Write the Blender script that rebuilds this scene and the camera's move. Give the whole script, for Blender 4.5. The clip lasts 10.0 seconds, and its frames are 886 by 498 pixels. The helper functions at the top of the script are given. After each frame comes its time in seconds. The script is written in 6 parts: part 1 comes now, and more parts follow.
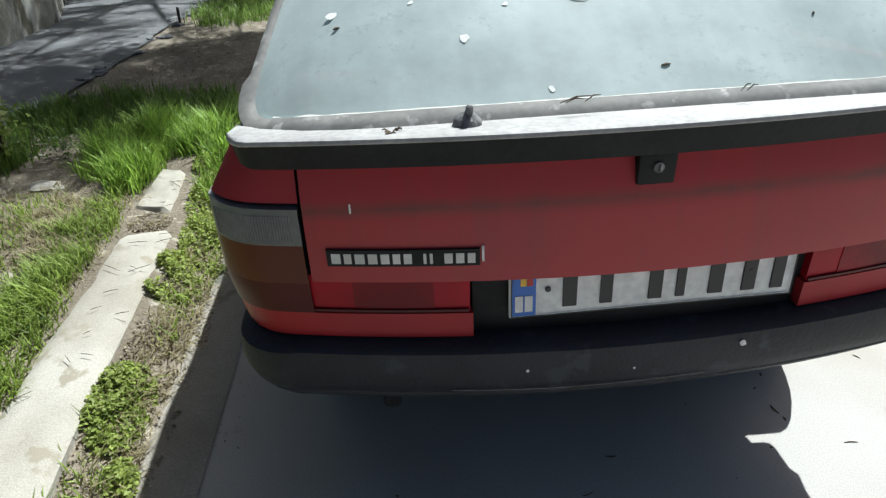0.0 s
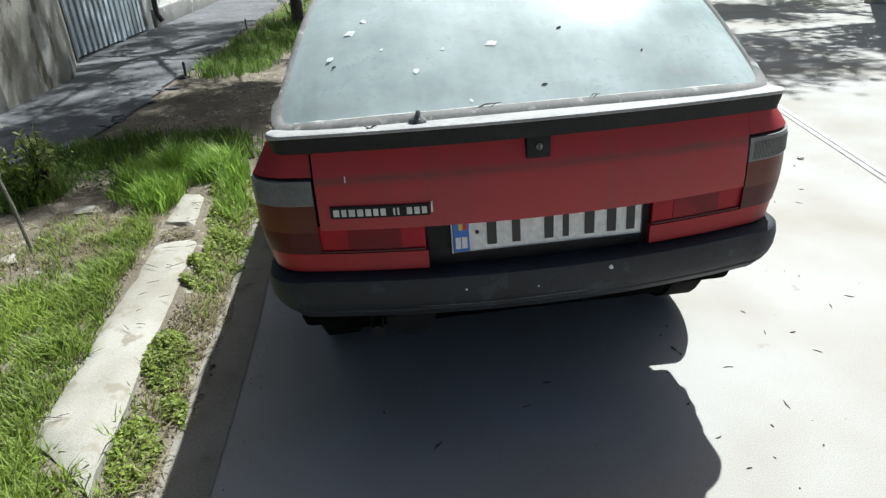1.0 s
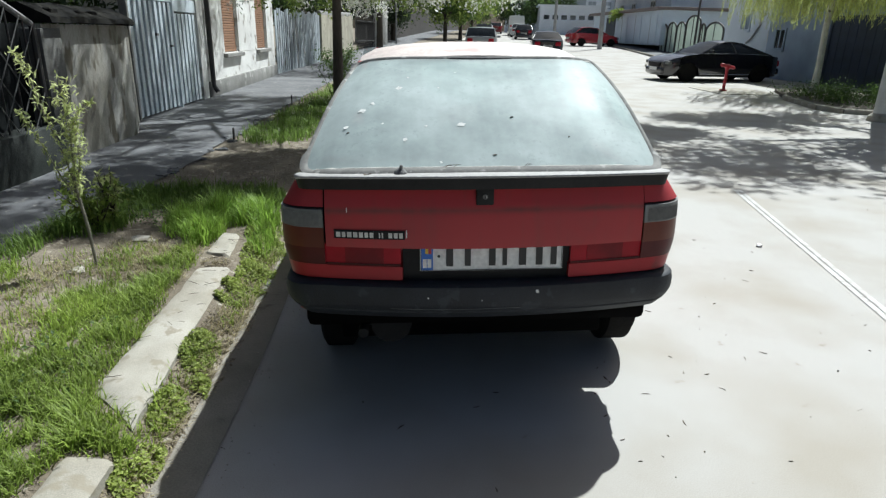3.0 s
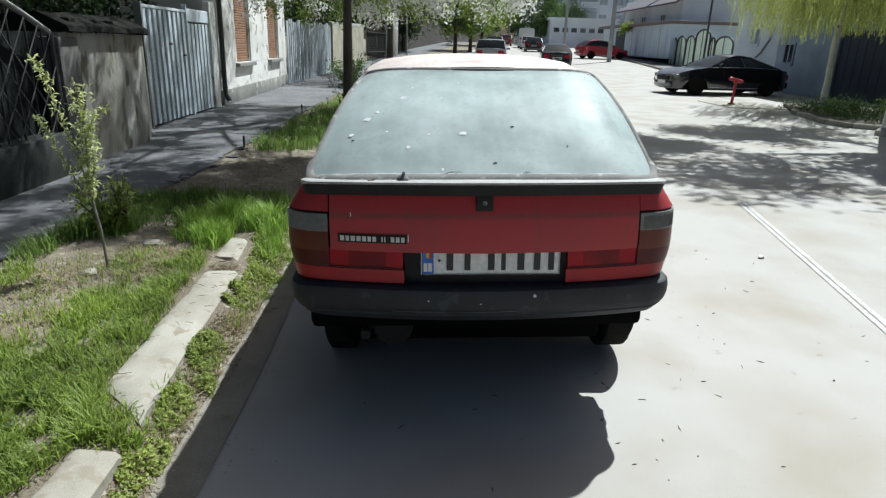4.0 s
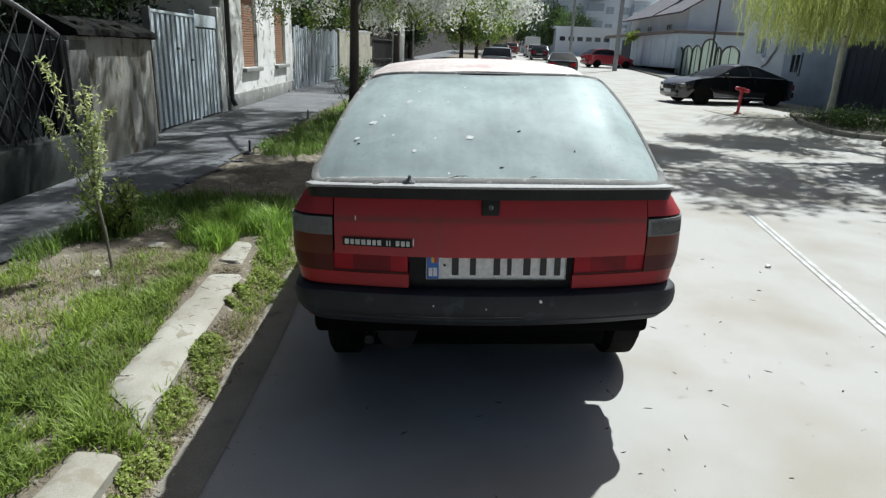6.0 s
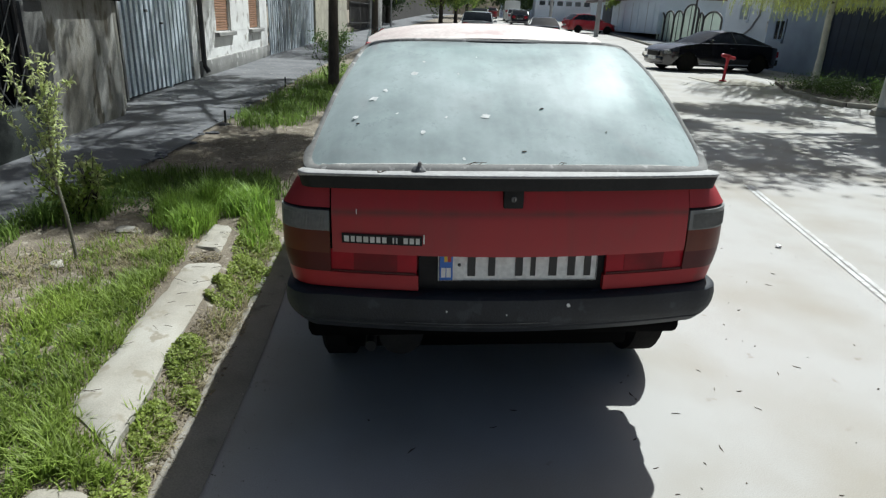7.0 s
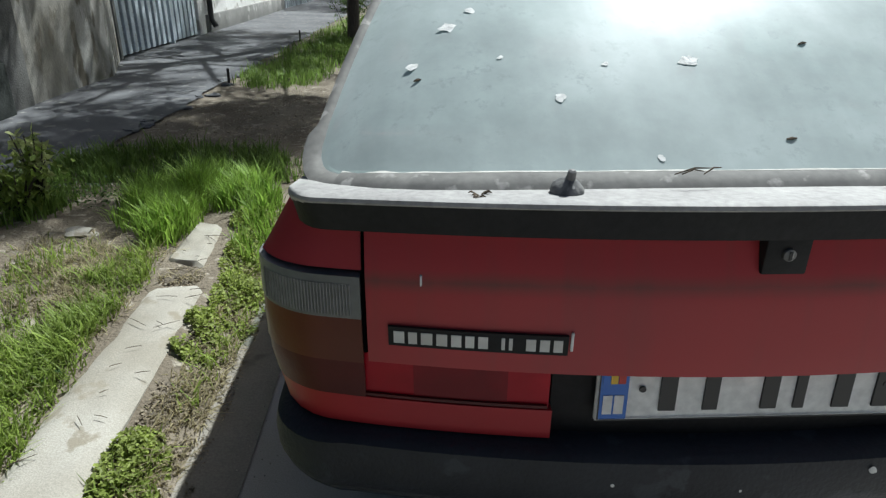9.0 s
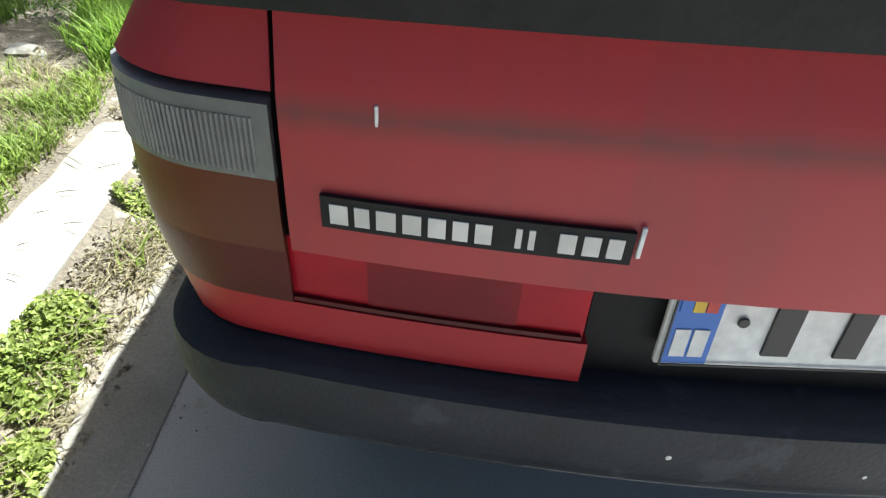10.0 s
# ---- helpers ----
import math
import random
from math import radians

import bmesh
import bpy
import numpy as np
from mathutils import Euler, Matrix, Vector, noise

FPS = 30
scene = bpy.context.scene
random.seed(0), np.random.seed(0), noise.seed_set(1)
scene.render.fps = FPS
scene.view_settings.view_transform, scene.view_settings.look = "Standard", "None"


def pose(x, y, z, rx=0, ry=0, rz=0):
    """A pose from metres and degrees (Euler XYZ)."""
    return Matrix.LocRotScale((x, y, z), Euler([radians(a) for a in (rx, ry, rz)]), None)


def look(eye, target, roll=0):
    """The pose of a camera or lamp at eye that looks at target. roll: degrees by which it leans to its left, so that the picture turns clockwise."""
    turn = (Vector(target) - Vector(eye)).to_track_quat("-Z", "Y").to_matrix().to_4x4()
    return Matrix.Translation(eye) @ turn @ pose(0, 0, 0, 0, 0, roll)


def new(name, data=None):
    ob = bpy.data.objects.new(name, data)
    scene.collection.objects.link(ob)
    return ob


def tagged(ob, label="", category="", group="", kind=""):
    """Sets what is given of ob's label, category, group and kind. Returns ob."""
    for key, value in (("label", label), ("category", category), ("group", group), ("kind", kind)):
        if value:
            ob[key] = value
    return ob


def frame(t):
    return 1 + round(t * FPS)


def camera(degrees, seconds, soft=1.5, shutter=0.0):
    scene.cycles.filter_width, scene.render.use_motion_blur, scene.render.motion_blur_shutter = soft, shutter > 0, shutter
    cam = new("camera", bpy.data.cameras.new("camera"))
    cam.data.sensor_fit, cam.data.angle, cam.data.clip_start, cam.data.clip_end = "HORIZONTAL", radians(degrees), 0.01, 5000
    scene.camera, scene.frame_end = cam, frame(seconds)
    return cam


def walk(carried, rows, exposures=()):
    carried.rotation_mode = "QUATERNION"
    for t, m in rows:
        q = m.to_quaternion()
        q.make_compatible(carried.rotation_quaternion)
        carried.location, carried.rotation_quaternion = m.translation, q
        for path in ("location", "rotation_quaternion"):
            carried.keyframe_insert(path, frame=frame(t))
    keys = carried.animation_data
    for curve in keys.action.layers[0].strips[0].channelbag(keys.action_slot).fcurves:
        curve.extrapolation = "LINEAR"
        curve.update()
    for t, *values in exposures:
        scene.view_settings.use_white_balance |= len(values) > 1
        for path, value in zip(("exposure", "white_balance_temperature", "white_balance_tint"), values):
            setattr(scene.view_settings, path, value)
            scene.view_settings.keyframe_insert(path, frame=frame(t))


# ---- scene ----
cam = camera(71.0, 10.0, 1.3)
EXPOSURES = [(t, e, 5960, 3) for t, e in ((0.0, 0.88), (0.5, 0.82), (1.0, 0.82), (2.0, 0.68), (4.5, 0.55), (6.5, 0.45), (8.5, 0.48), (9.0, 0.52), (9.5, 0.52), (10.0, 1.88))]
PATH = [
    (0, (-0.445, -0.804, 1.317), (-0.293, 0.911, 0.298), -1.1),
    (0.5, (-0.543, -1.120, 1.336), (-0.283, 0.646, 0.435), 0.5),
    (1, (-0.431, -1.392, 1.398), (-0.244, 0.387, 0.503), -2.4),
    (1.5, (-0.341, -1.601, 1.416), (-0.232, 0.213, 0.581), -1.9),
    (2, (-0.397, -1.790, 1.434), (-0.250, 0.062, 0.694), 0.2),
    (3.5, (-0.281, -2.084, 1.467), (-0.171, -0.193, 0.825), 1.9),
    (4, (-0.288, -2.104, 1.465), (-0.188, -0.206, 0.840), 1.9),
    (4.5, (-0.293, -2.120, 1.462), (-0.196, -0.218, 0.851), 2.0),
    (5, (-0.291, -2.122, 1.472), (-0.198, -0.214, 0.878), 1.8),
    (6.5, (-0.293, -2.010, 1.442), (-0.197, -0.113, 0.815), 2.9),
    (7, (-0.395, -1.769, 1.444), (-0.238, 0.099, 0.746), 2.7),
    (7.5, (-0.477, -1.569, 1.404), (-0.347, 0.286, 0.669), 1.4),
    (8, (-0.480, -1.239, 1.382), (-0.580, 0.620, 0.650), 2.3),
    (8.5, (-0.488, -1.009, 1.348), (-0.603, 0.840, 0.594), 3.1),
    (9, (-0.523, -0.670, 1.261), (-0.433, 1.152, 0.440), 1.6),
    (9.5, (-0.503, -0.438, 1.120), (-0.383, 1.289, 0.120), 2.4),
    (10, (-0.473, -0.332, 1.075), (-0.412, 1.253, -0.143), 4.6),
]
walk(cam, [(t, look(eye, target, roll)) for t, eye, target, roll in PATH], EXPOSURES)

# ---- world, sun ----
SUN = Vector((0.435, 0.57, 1.0)).normalized()
world = bpy.data.worlds.new("world")
scene.world = world
world.use_nodes = True
wn = world.node_tree
sky = wn.nodes.new("ShaderNodeTexSky")
sky.sky_type, sky.sun_disc = "NISHITA", False
sky.sun_elevation, sky.sun_rotation = math.asin(SUN.z), math.atan2(SUN.x, SUN.y)
sky.dust_density, sky.air_density, sky.ozone_density = 4.0, 0.75, 0.6
wn.nodes["Background"].inputs[1].default_value = 0.044
wn.links.new(sky.outputs[0], wn.nodes["Background"].inputs[0])
sun = new("sun", bpy.data.lights.new("sun", "SUN"))
sun.data.energy, sun.data.angle, sun.data.color = 5.0, radians(0.6), (1.0, 0.98, 0.95)
sun.matrix_world = look(SUN * 60, (0, 0, 0))


# ---- materials ----
def mat(name, col, rough=0.7, col2=None, scale=6.0, grain=60.0, bump=0.15, metal=0.0, spots=None, spot_scale=20.0, spot_at=0.62,
        spec=0.5, coat=0.0, rand=0.0, island=0.0, stretch=(1, 1, 1), mix=(0.35, 0.65), bump_scale=None, dist=0.01):
    """Two-scale noise colour, fine bump, optional spots of a third colour."""
    m = bpy.data.materials.new(name)
    m.use_nodes = True
    nt = m.node_tree
    n, l = nt.nodes, nt.links
    b = n["Principled BSDF"]
    b.inputs["Roughness"].default_value = rough
    b.inputs["Metallic"].default_value = metal
    b.inputs["Specular IOR Level"].default_value = spec
    b.inputs["Coat Weight"].default_value = coat
    tc = n.new("ShaderNodeTexCoord")
    mp = n.new("ShaderNodeMapping")
    mp.inputs["Scale"].default_value = stretch
    l.new(tc.outputs["Object"], mp.inputs[0])

    def noise_at(s, detail=4):
        t = n.new("ShaderNodeTexNoise")
        t.inputs["Scale"].default_value, t.inputs["Detail"].default_value = s, detail
        l.new(mp.outputs[0], t.inputs["Vector"])
        return t.outputs["Fac"]

    def ramp(src, a, z):
        r = n.new("ShaderNodeMapRange")
        r.inputs[1].default_value, r.inputs[2].default_value = a, z
        l.new(src, r.inputs[0])
        return r.outputs[0]

    def blend(fac, c1, c2, kind="MIX"):
        x = n.new("ShaderNodeMix")
        x.data_type, x.blend_type = "RGBA", kind
        for s, v in ((0, fac), (6, c1), (7, c2)):
            if isinstance(v, (tuple, list)):
                x.inputs[s].default_value = (*v, 1)
            elif isinstance(v, (int, float)):
                x.inputs[s].default_value = v
            else:
                l.new(v, x.inputs[s])
        return x.outputs[2]

    c2 = col2 or tuple(v * 0.75 for v in col)
    c = blend(ramp(noise_at(scale), *mix), col, c2)
    fine = noise_at(grain, 3)
    c = blend(0.35, c, blend(ramp(fine, 0.3, 0.7), (0.55, 0.55, 0.55), (1.35, 1.35, 1.35)), "MULTIPLY") if grain else c
    if spots:
        c = blend(ramp(noise_at(spot_scale), spot_at, spot_at + 0.06), c, spots)
    if rand or island:
        if rand:
            src = n.new("ShaderNodeObjectInfo").outputs["Random"]
        else:
            src = n.new("ShaderNodeNewGeometry").outputs["Random Per Island"]
        k = rand or island
        r = n.new("ShaderNodeMapRange")
        r.inputs[3].default_value, r.inputs[4].default_value = 1 - k, 1 + k
        l.new(src, r.inputs[0])
        c = blend(1.0, c, r.outputs[0], "MULTIPLY")
    l.new(c, b.inputs["Base Color"])
    if bump:
        bp = n.new("ShaderNodeBump")
        bp.inputs["Strength"].default_value, bp.inputs["Distance"].default_value = bump, dist
        l.new(noise_at(bump_scale or grain or 40), bp.inputs["Height"])
        l.new(bp.outputs[0], b.inputs["Normal"])
    return m


def leaf_mat(name, col, col2, island=0.35):
    """Thin leaves: colour varies by leaf, some light passes through."""
    m = mat(name, col, 0.55, col2, scale=1.3, grain=0, bump=0, island=island, spec=0.3)
    nt = m.node_tree
    b = nt.nodes["Principled BSDF"]
    t = nt.nodes.new("ShaderNodeBsdfTranslucent")
    x = nt.nodes.new("ShaderNodeMixShader")
    x.inputs[0].default_value = 0.5
    src = b.inputs["Base Color"].links[0].from_socket
    nt.links.new(src, t.inputs[0])
    nt.links.new(b.outputs[0], x.inputs[1])
    nt.links.new(t.outputs[0], x.inputs[2])
    nt.links.new(x.outputs[0], nt.nodes["Material Output"].inputs[0])
    return m


def glass_mat(name, tint, dust, amount, rough=0.08, vary=0.09, spec=0.4):
    """Window glass with a film of dust."""
    m = bpy.data.materials.new(name)
    m.use_nodes = True
    n, l = m.node_tree.nodes, m.node_tree.links
    b = n["Principled BSDF"]
    b.inputs["Roughness"].default_value = rough
    b.inputs["Specular IOR Level"].default_value = spec
    tr = n.new("ShaderNodeBsdfTransparent")
    tr.inputs[0].default_value = (*tint, 1)
    tc = n.new("ShaderNodeTexCoord")
    t = n.new("ShaderNodeTexNoise")
    t.inputs["Scale"].default_value, t.inputs["Detail"].default_value = 3.5, 8
    l.new(tc.outputs["Object"], t.inputs["Vector"])
    r = n.new("ShaderNodeMapRange")
    r.inputs[1].default_value, r.inputs[2].default_value = 0.3, 0.7
    r.inputs[3].default_value, r.inputs[4].default_value = amount - vary, amount + vary
    l.new(t.outputs[0], r.inputs[0])
    # blotches of thicker dust
    t3 = n.new("ShaderNodeTexNoise")
    t3.inputs["Scale"].default_value, t3.inputs["Detail"].default_value, t3.inputs["Roughness"].default_value = 7.0, 10, 0.7
    l.new(tc.outputs["Object"], t3.inputs["Vector"])
    r3 = n.new("ShaderNodeMapRange")
    r3.inputs[1].default_value, r3.inputs[2].default_value = 0.35, 0.65
    l.new(t3.outputs[0], r3.inputs[0])
    mx = n.new("ShaderNodeMix")
    mx.data_type = "RGBA"
    l.new(r3.outputs[0], mx.inputs[0])
    mx.inputs[6].default_value = (*[v * 0.93 for v in dust], 1)
    mx.inputs[7].default_value = (*[min(1, v * 1.04) for v in dust], 1)
    l.new(mx.outputs[2], b.inputs["Base Color"])
    # runs left by rain, down the pane
    mp = n.new("ShaderNodeMapping")
    mp.inputs["Scale"].default_value = (26, 1.6, 1.6)
    l.new(tc.outputs["Object"], mp.inputs[0])
    t2 = n.new("ShaderNodeTexNoise")
    t2.inputs["Scale"].default_value, t2.inputs["Detail"].default_value = 1.0, 5
    l.new(mp.outputs[0], t2.inputs["Vector"])
    r2 = n.new("ShaderNodeMapRange")
    r2.inputs[1].default_value, r2.inputs[2].default_value = 0.35, 0.65
    r2.inputs[3].default_value, r2.inputs[4].default_value = -vary * 0.12, vary * 0.12
    l.new(t2.outputs[0], r2.inputs[0])
    ad = n.new("ShaderNodeMath")
    ad.operation = "ADD"
    ad.use_clamp = True
    # specks wiped clear of dust
    t4 = n.new("ShaderNodeTexNoise")
    t4.inputs["Scale"].default_value, t4.inputs["Detail"].default_value, t4.inputs["Roughness"].default_value = 38, 6, 0.75
    l.new(tc.outputs["Object"], t4.inputs["Vector"])
    r4 = n.new("ShaderNodeMapRange")
    r4.inputs[1].default_value, r4.inputs[2].default_value = 0.54, 0.68
    l.new(t4.outputs[0], r4.inputs[0])
    patchy = n.new("ShaderNodeMapRange")
    patchy.inputs[1].default_value, patchy.inputs[2].default_value, patchy.inputs[4].default_value = 0.44, 0.60, vary * 1.1
    l.new(t3.outputs[0], patchy.inputs[0])
    wiped = n.new("ShaderNodeMath")
    wiped.operation = "MULTIPLY"
    l.new(r4.outputs[0], wiped.inputs[0])
    l.new(patchy.outputs[0], wiped.inputs[1])
    less = n.new("ShaderNodeMath")
    less.operation = "SUBTRACT"
    l.new(r.outputs[0], less.inputs[0])
    l.new(wiped.outputs[0], less.inputs[1])
    l.new(less.outputs[0], ad.inputs[0])
    l.new(r2.outputs[0], ad.inputs[1])
    x = n.new("ShaderNodeMixShader")
    l.new(ad.outputs[0], x.inputs[0])
    l.new(tr.outputs[0], x.inputs[1])
    l.new(b.outputs[0], x.inputs[2])
    l.new(x.outputs[0], n["Material Output"].inputs[0])
    return m


ASPHALT = mat("asphalt", (0.385, 0.370, 0.348), 0.92, (0.315, 0.288, 0.245), 1.15, 260, 0.14, spots=(0.28, 0.255, 0.215), spot_scale=9, spot_at=0.70, mix=(0.42, 0.70))
# pale spots here and in DIRT are dust plus imitated sun dapples
ASPHALT_OLD = mat("old asphalt", (0.140, 0.142, 0.148), 0.9, (0.088, 0.089, 0.093), 1.4, 160, 0.35, spots=(0.225, 0.22, 0.208), spot_scale=9, spot_at=0.60)
DIRT = mat("dirt", (0.215, 0.182, 0.135), 0.95, (0.13, 0.106, 0.076), 3, 70, 0.6, spots=(0.31, 0.277, 0.222), spot_scale=15, spot_at=0.60, dist=0.02)
CONCRETE = mat("concrete", (0.37, 0.348, 0.300), 0.92, (0.275, 0.252, 0.205), 3.5, 220, 0.22, spots=(0.25, 0.222, 0.17), spot_scale=11, spot_at=0.60)
GUTTER = mat("gutter concrete", (0.27, 0.248, 0.212), 0.9, (0.18, 0.162, 0.132), 3, 150, 0.3, spots=(0.14, 0.12, 0.10), spot_scale=6, spot_at=0.64)
RED = mat("faded red paint", (0.36, 0.027, 0.032), 0.5, (0.31, 0.030, 0.035), 2.6, 0, 0, spots=(0.27, 0.038, 0.040), spot_scale=1.6, spot_at=0.58, spec=0.42)
# deeper red with lower specular, offsetting the sunlit road's bounce on the strip
RED_LOW = mat("deeper red paint of the lower strip", (0.34, 0.020, 0.026), 0.38, (0.28, 0.022, 0.028), 3.2, 0, 0, spots=(0.22, 0.03, 0.032), spot_scale=5, spot_at=0.62, spec=0.2)
DUSTY = mat("dusty faded paint", (0.62, 0.55, 0.51), 0.6, (0.52, 0.43, 0.40), 5, 60, 0.05, spots=(0.45, 0.33, 0.31), spot_scale=4, spot_at=0.6)
WHITE_DUST = mat("pale dusty trim", (0.37, 0.36, 0.345), 0.75, (0.29, 0.28, 0.27), 7, 90, 0.1, spots=(0.33, 0.33, 0.31), spot_scale=16, spot_at=0.62)
BUMPER = mat("weathered grey plastic", (0.018, 0.021, 0.027), 0.62, (0.011, 0.013, 0.017), 9, 140, 0.2, spots=(0.032, 0.036, 0.043), spot_scale=17, spot_at=0.62, spec=0.4)
BLACK = mat("black plastic", (0.012, 0.012, 0.013), 0.6, (0.018, 0.018, 0.018), 12, 90, 0.1, spec=0.2)
RUBBER = mat("tyre rubber", (0.009, 0.009, 0.009), 0.9, (0.014, 0.013, 0.012), 10, 90, 0.25, spec=0.1)
STEEL = mat("steel", (0.45, 0.45, 0.46), 0.4, (0.33, 0.33, 0.34), 8, 60, 0.1, metal=0.9)
def tailgate_mat():
    """Faded red paint with a brown grime band along the crease and faint rain runs."""
    m = mat("grimy faded red paint", (0.36, 0.027, 0.032), 0.5, (0.31, 0.030, 0.035), 2.6, 0, 0, spots=(0.27, 0.038, 0.040), spot_scale=1.6, spot_at=0.58, spec=0.42)
    n, l = m.node_tree.nodes, m.node_tree.links
    b = n["Principled BSDF"]
    src = b.inputs["Base Color"].links[0].from_socket
    tc = n.new("ShaderNodeTexCoord")
    sep = n.new("ShaderNodeSeparateXYZ")
    l.new(tc.outputs["Object"], sep.inputs[0])

    def math_node(op, a, c, clamp=False):
        x = n.new("ShaderNodeMath")
        x.operation, x.use_clamp = op, clamp
        for i, v in enumerate((a, c)):
            if isinstance(v, (int, float)):
                x.inputs[i].default_value = v
            else:
                l.new(v, x.inputs[i])
        return x.outputs[0]

    def noise_of(scale, stretch=(1, 1, 1)):
        mp = n.new("ShaderNodeMapping")
        mp.inputs["Scale"].default_value = stretch
        l.new(tc.outputs["Object"], mp.inputs[0])
        t = n.new("ShaderNodeTexNoise")
        t.inputs["Scale"].default_value, t.inputs["Detail"].default_value = scale, 6
        l.new(mp.outputs[0], t.inputs["Vector"])
        return t.outputs["Fac"]

    sag = math_node("MULTIPLY", math_node("MULTIPLY", sep.outputs[0], sep.outputs[0]), 0.026)
    z = math_node("ADD", math_node("SUBTRACT", sep.outputs[2], 0.868), sag)
    z = math_node("ABSOLUTE", math_node("ADD", z, math_node("MULTIPLY", math_node("SUBTRACT", noise_of(14), 0.5), 0.010)), 0)
    band = math_node("SUBTRACT", 1.0, math_node("DIVIDE", z, 0.017), True)
    band = math_node("MULTIPLY", band, math_node("ADD", math_node("MULTIPLY", noise_of(5, (1, 1, 0.3)), 2.2), -0.25, True))
    runs = math_node("MULTIPLY", math_node("SUBTRACT", noise_of(9, (3, 1, 0.25)), 0.5, True), 0.9)
    fac = math_node("ADD", math_node("MULTIPLY", band, 0.8), runs, True)
    x = n.new("ShaderNodeMix")
    x.data_type = "RGBA"
    l.new(fac, x.inputs[0])
    l.new(src, x.inputs[6])
    x.inputs[7].default_value = (0.115, 0.052, 0.042, 1)
    l.new(x.outputs[2], b.inputs["Base Color"])
    return m


TAILGATE = tailgate_mat()
SEAL = mat("grey window seal", (0.20, 0.195, 0.18), 0.8, (0.13, 0.126, 0.118), 10, 70, 0.05, spots=(0.33, 0.32, 0.30), spot_scale=22, spot_at=0.6)


# ---- building helpers ----
def link(name, bm, material, parent=None, label="", smooth=False):
    me = bpy.data.meshes.new(name)
    bm.normal_update()
    bm.to_mesh(me)
    bm.free()
    if smooth:
        for p in me.polygons:
            p.use_smooth = True
        try:
            me.set_sharp_from_angle(angle=radians(38))
        except AttributeError:
            pass
    me.materials.append(material)
    ob = new(name, me)
    if parent:
        ob.parent = parent
    if label:
        ob["label"] = label
    return ob


def part(name, bm, material, parent, label="", smooth=True):
    return link(name, bm, material, parent, label, smooth)


def thing(name, m, label, category, group="", kind=""):
    """An Empty at the base of a thing that has parts."""
    ob = new(name)
    ob.empty_display_size = 0.1
    ob.matrix_basis = m
    return tagged(ob, label, category, group, kind)


def structure(name, bm, material, label="", category="", smooth=False):
    return tagged(link(name, bm, material, None, "", smooth), label, category, kind="structure")


def add_box(bm, x0, x1, y0, y1, z0, z1, bevel=0.0, seg=2, m=None):
    g = bmesh.ops.create_cube(bm, size=1.0)
    vs = g["verts"]
    for v in vs:
        v.co = Vector((x0 + (v.co.x + 0.5) * (x1 - x0), y0 + (v.co.y + 0.5) * (y1 - y0), z0 + (v.co.z + 0.5) * (z1 - z0)))
    if bevel:
        es = list({e for v in vs for e in v.link_edges})
        r = bmesh.ops.bevel(bm, geom=es, offset=bevel, segments=seg, profile=0.5, affect="EDGES")
        vs = list({v for f in r["faces"] for v in f.verts} | {v for v in vs if v.is_valid})
    if m is not None:
        bmesh.ops.transform(bm, matrix=m, verts=[v for v in vs if v.is_valid])
    return bm


def box(x0, x1, y0, y1, z0, z1, bevel=0.0, seg=2, m=None):
    return add_box(bmesh.new(), x0, x1, y0, y1, z0, z1, bevel, seg, m)


def add_loft(bm, rings, closed=True, caps=True):
    vv = [[bm.verts.new(p) for p in r] for r in rings]
    for a, b in zip(vv, vv[1:]):
        k = len(a)
        for i in range(k if closed else k - 1):
            j = (i + 1) % k
            bm.faces.new((a[i], a[j], b[j], b[i]))
    if caps and closed:
        bm.faces.new(list(reversed(vv[0])))
        bm.faces.new(vv[-1])
    return vv


def add_tube(bm, pts, radii, sides=8):
    pts = [Vector(p) for p in pts]
    if isinstance(radii, (int, float)):
        radii = [radii] * len(pts)
    rings = []
    side = None
    for i, p in enumerate(pts):
        d = (pts[min(i + 1, len(pts) - 1)] - pts[max(i - 1, 0)]).normalized()
        if side is None:
            side = d.orthogonal().normalized()
        side = (side - d * side.dot(d)).normalized()
        up = d.cross(side)
        rings.append([p + radii[i] * (math.cos(a) * side + math.sin(a) * up) for a in [2 * math.pi * k / sides for k in range(sides)]])
    add_loft(bm, rings)
    return bm


def tube(pts, radii, sides=8):
    return add_tube(bmesh.new(), pts, radii, sides)


def lathe(profile, axis="x", seg=28):
    """profile: (distance along the axis, radius)."""
    bm = bmesh.new()
    rings = []
    for a, r in profile:
        ring = []
        for k in range(seg):
            c, s = r * math.cos(2 * math.pi * k / seg), r * math.sin(2 * math.pi * k / seg)
            ring.append((a, c, s) if axis == "x" else (c, s, a))
        rings.append(ring)
    add_loft(bm, rings)
    bmesh.ops.recalc_face_normals(bm, faces=bm.faces)
    return bm


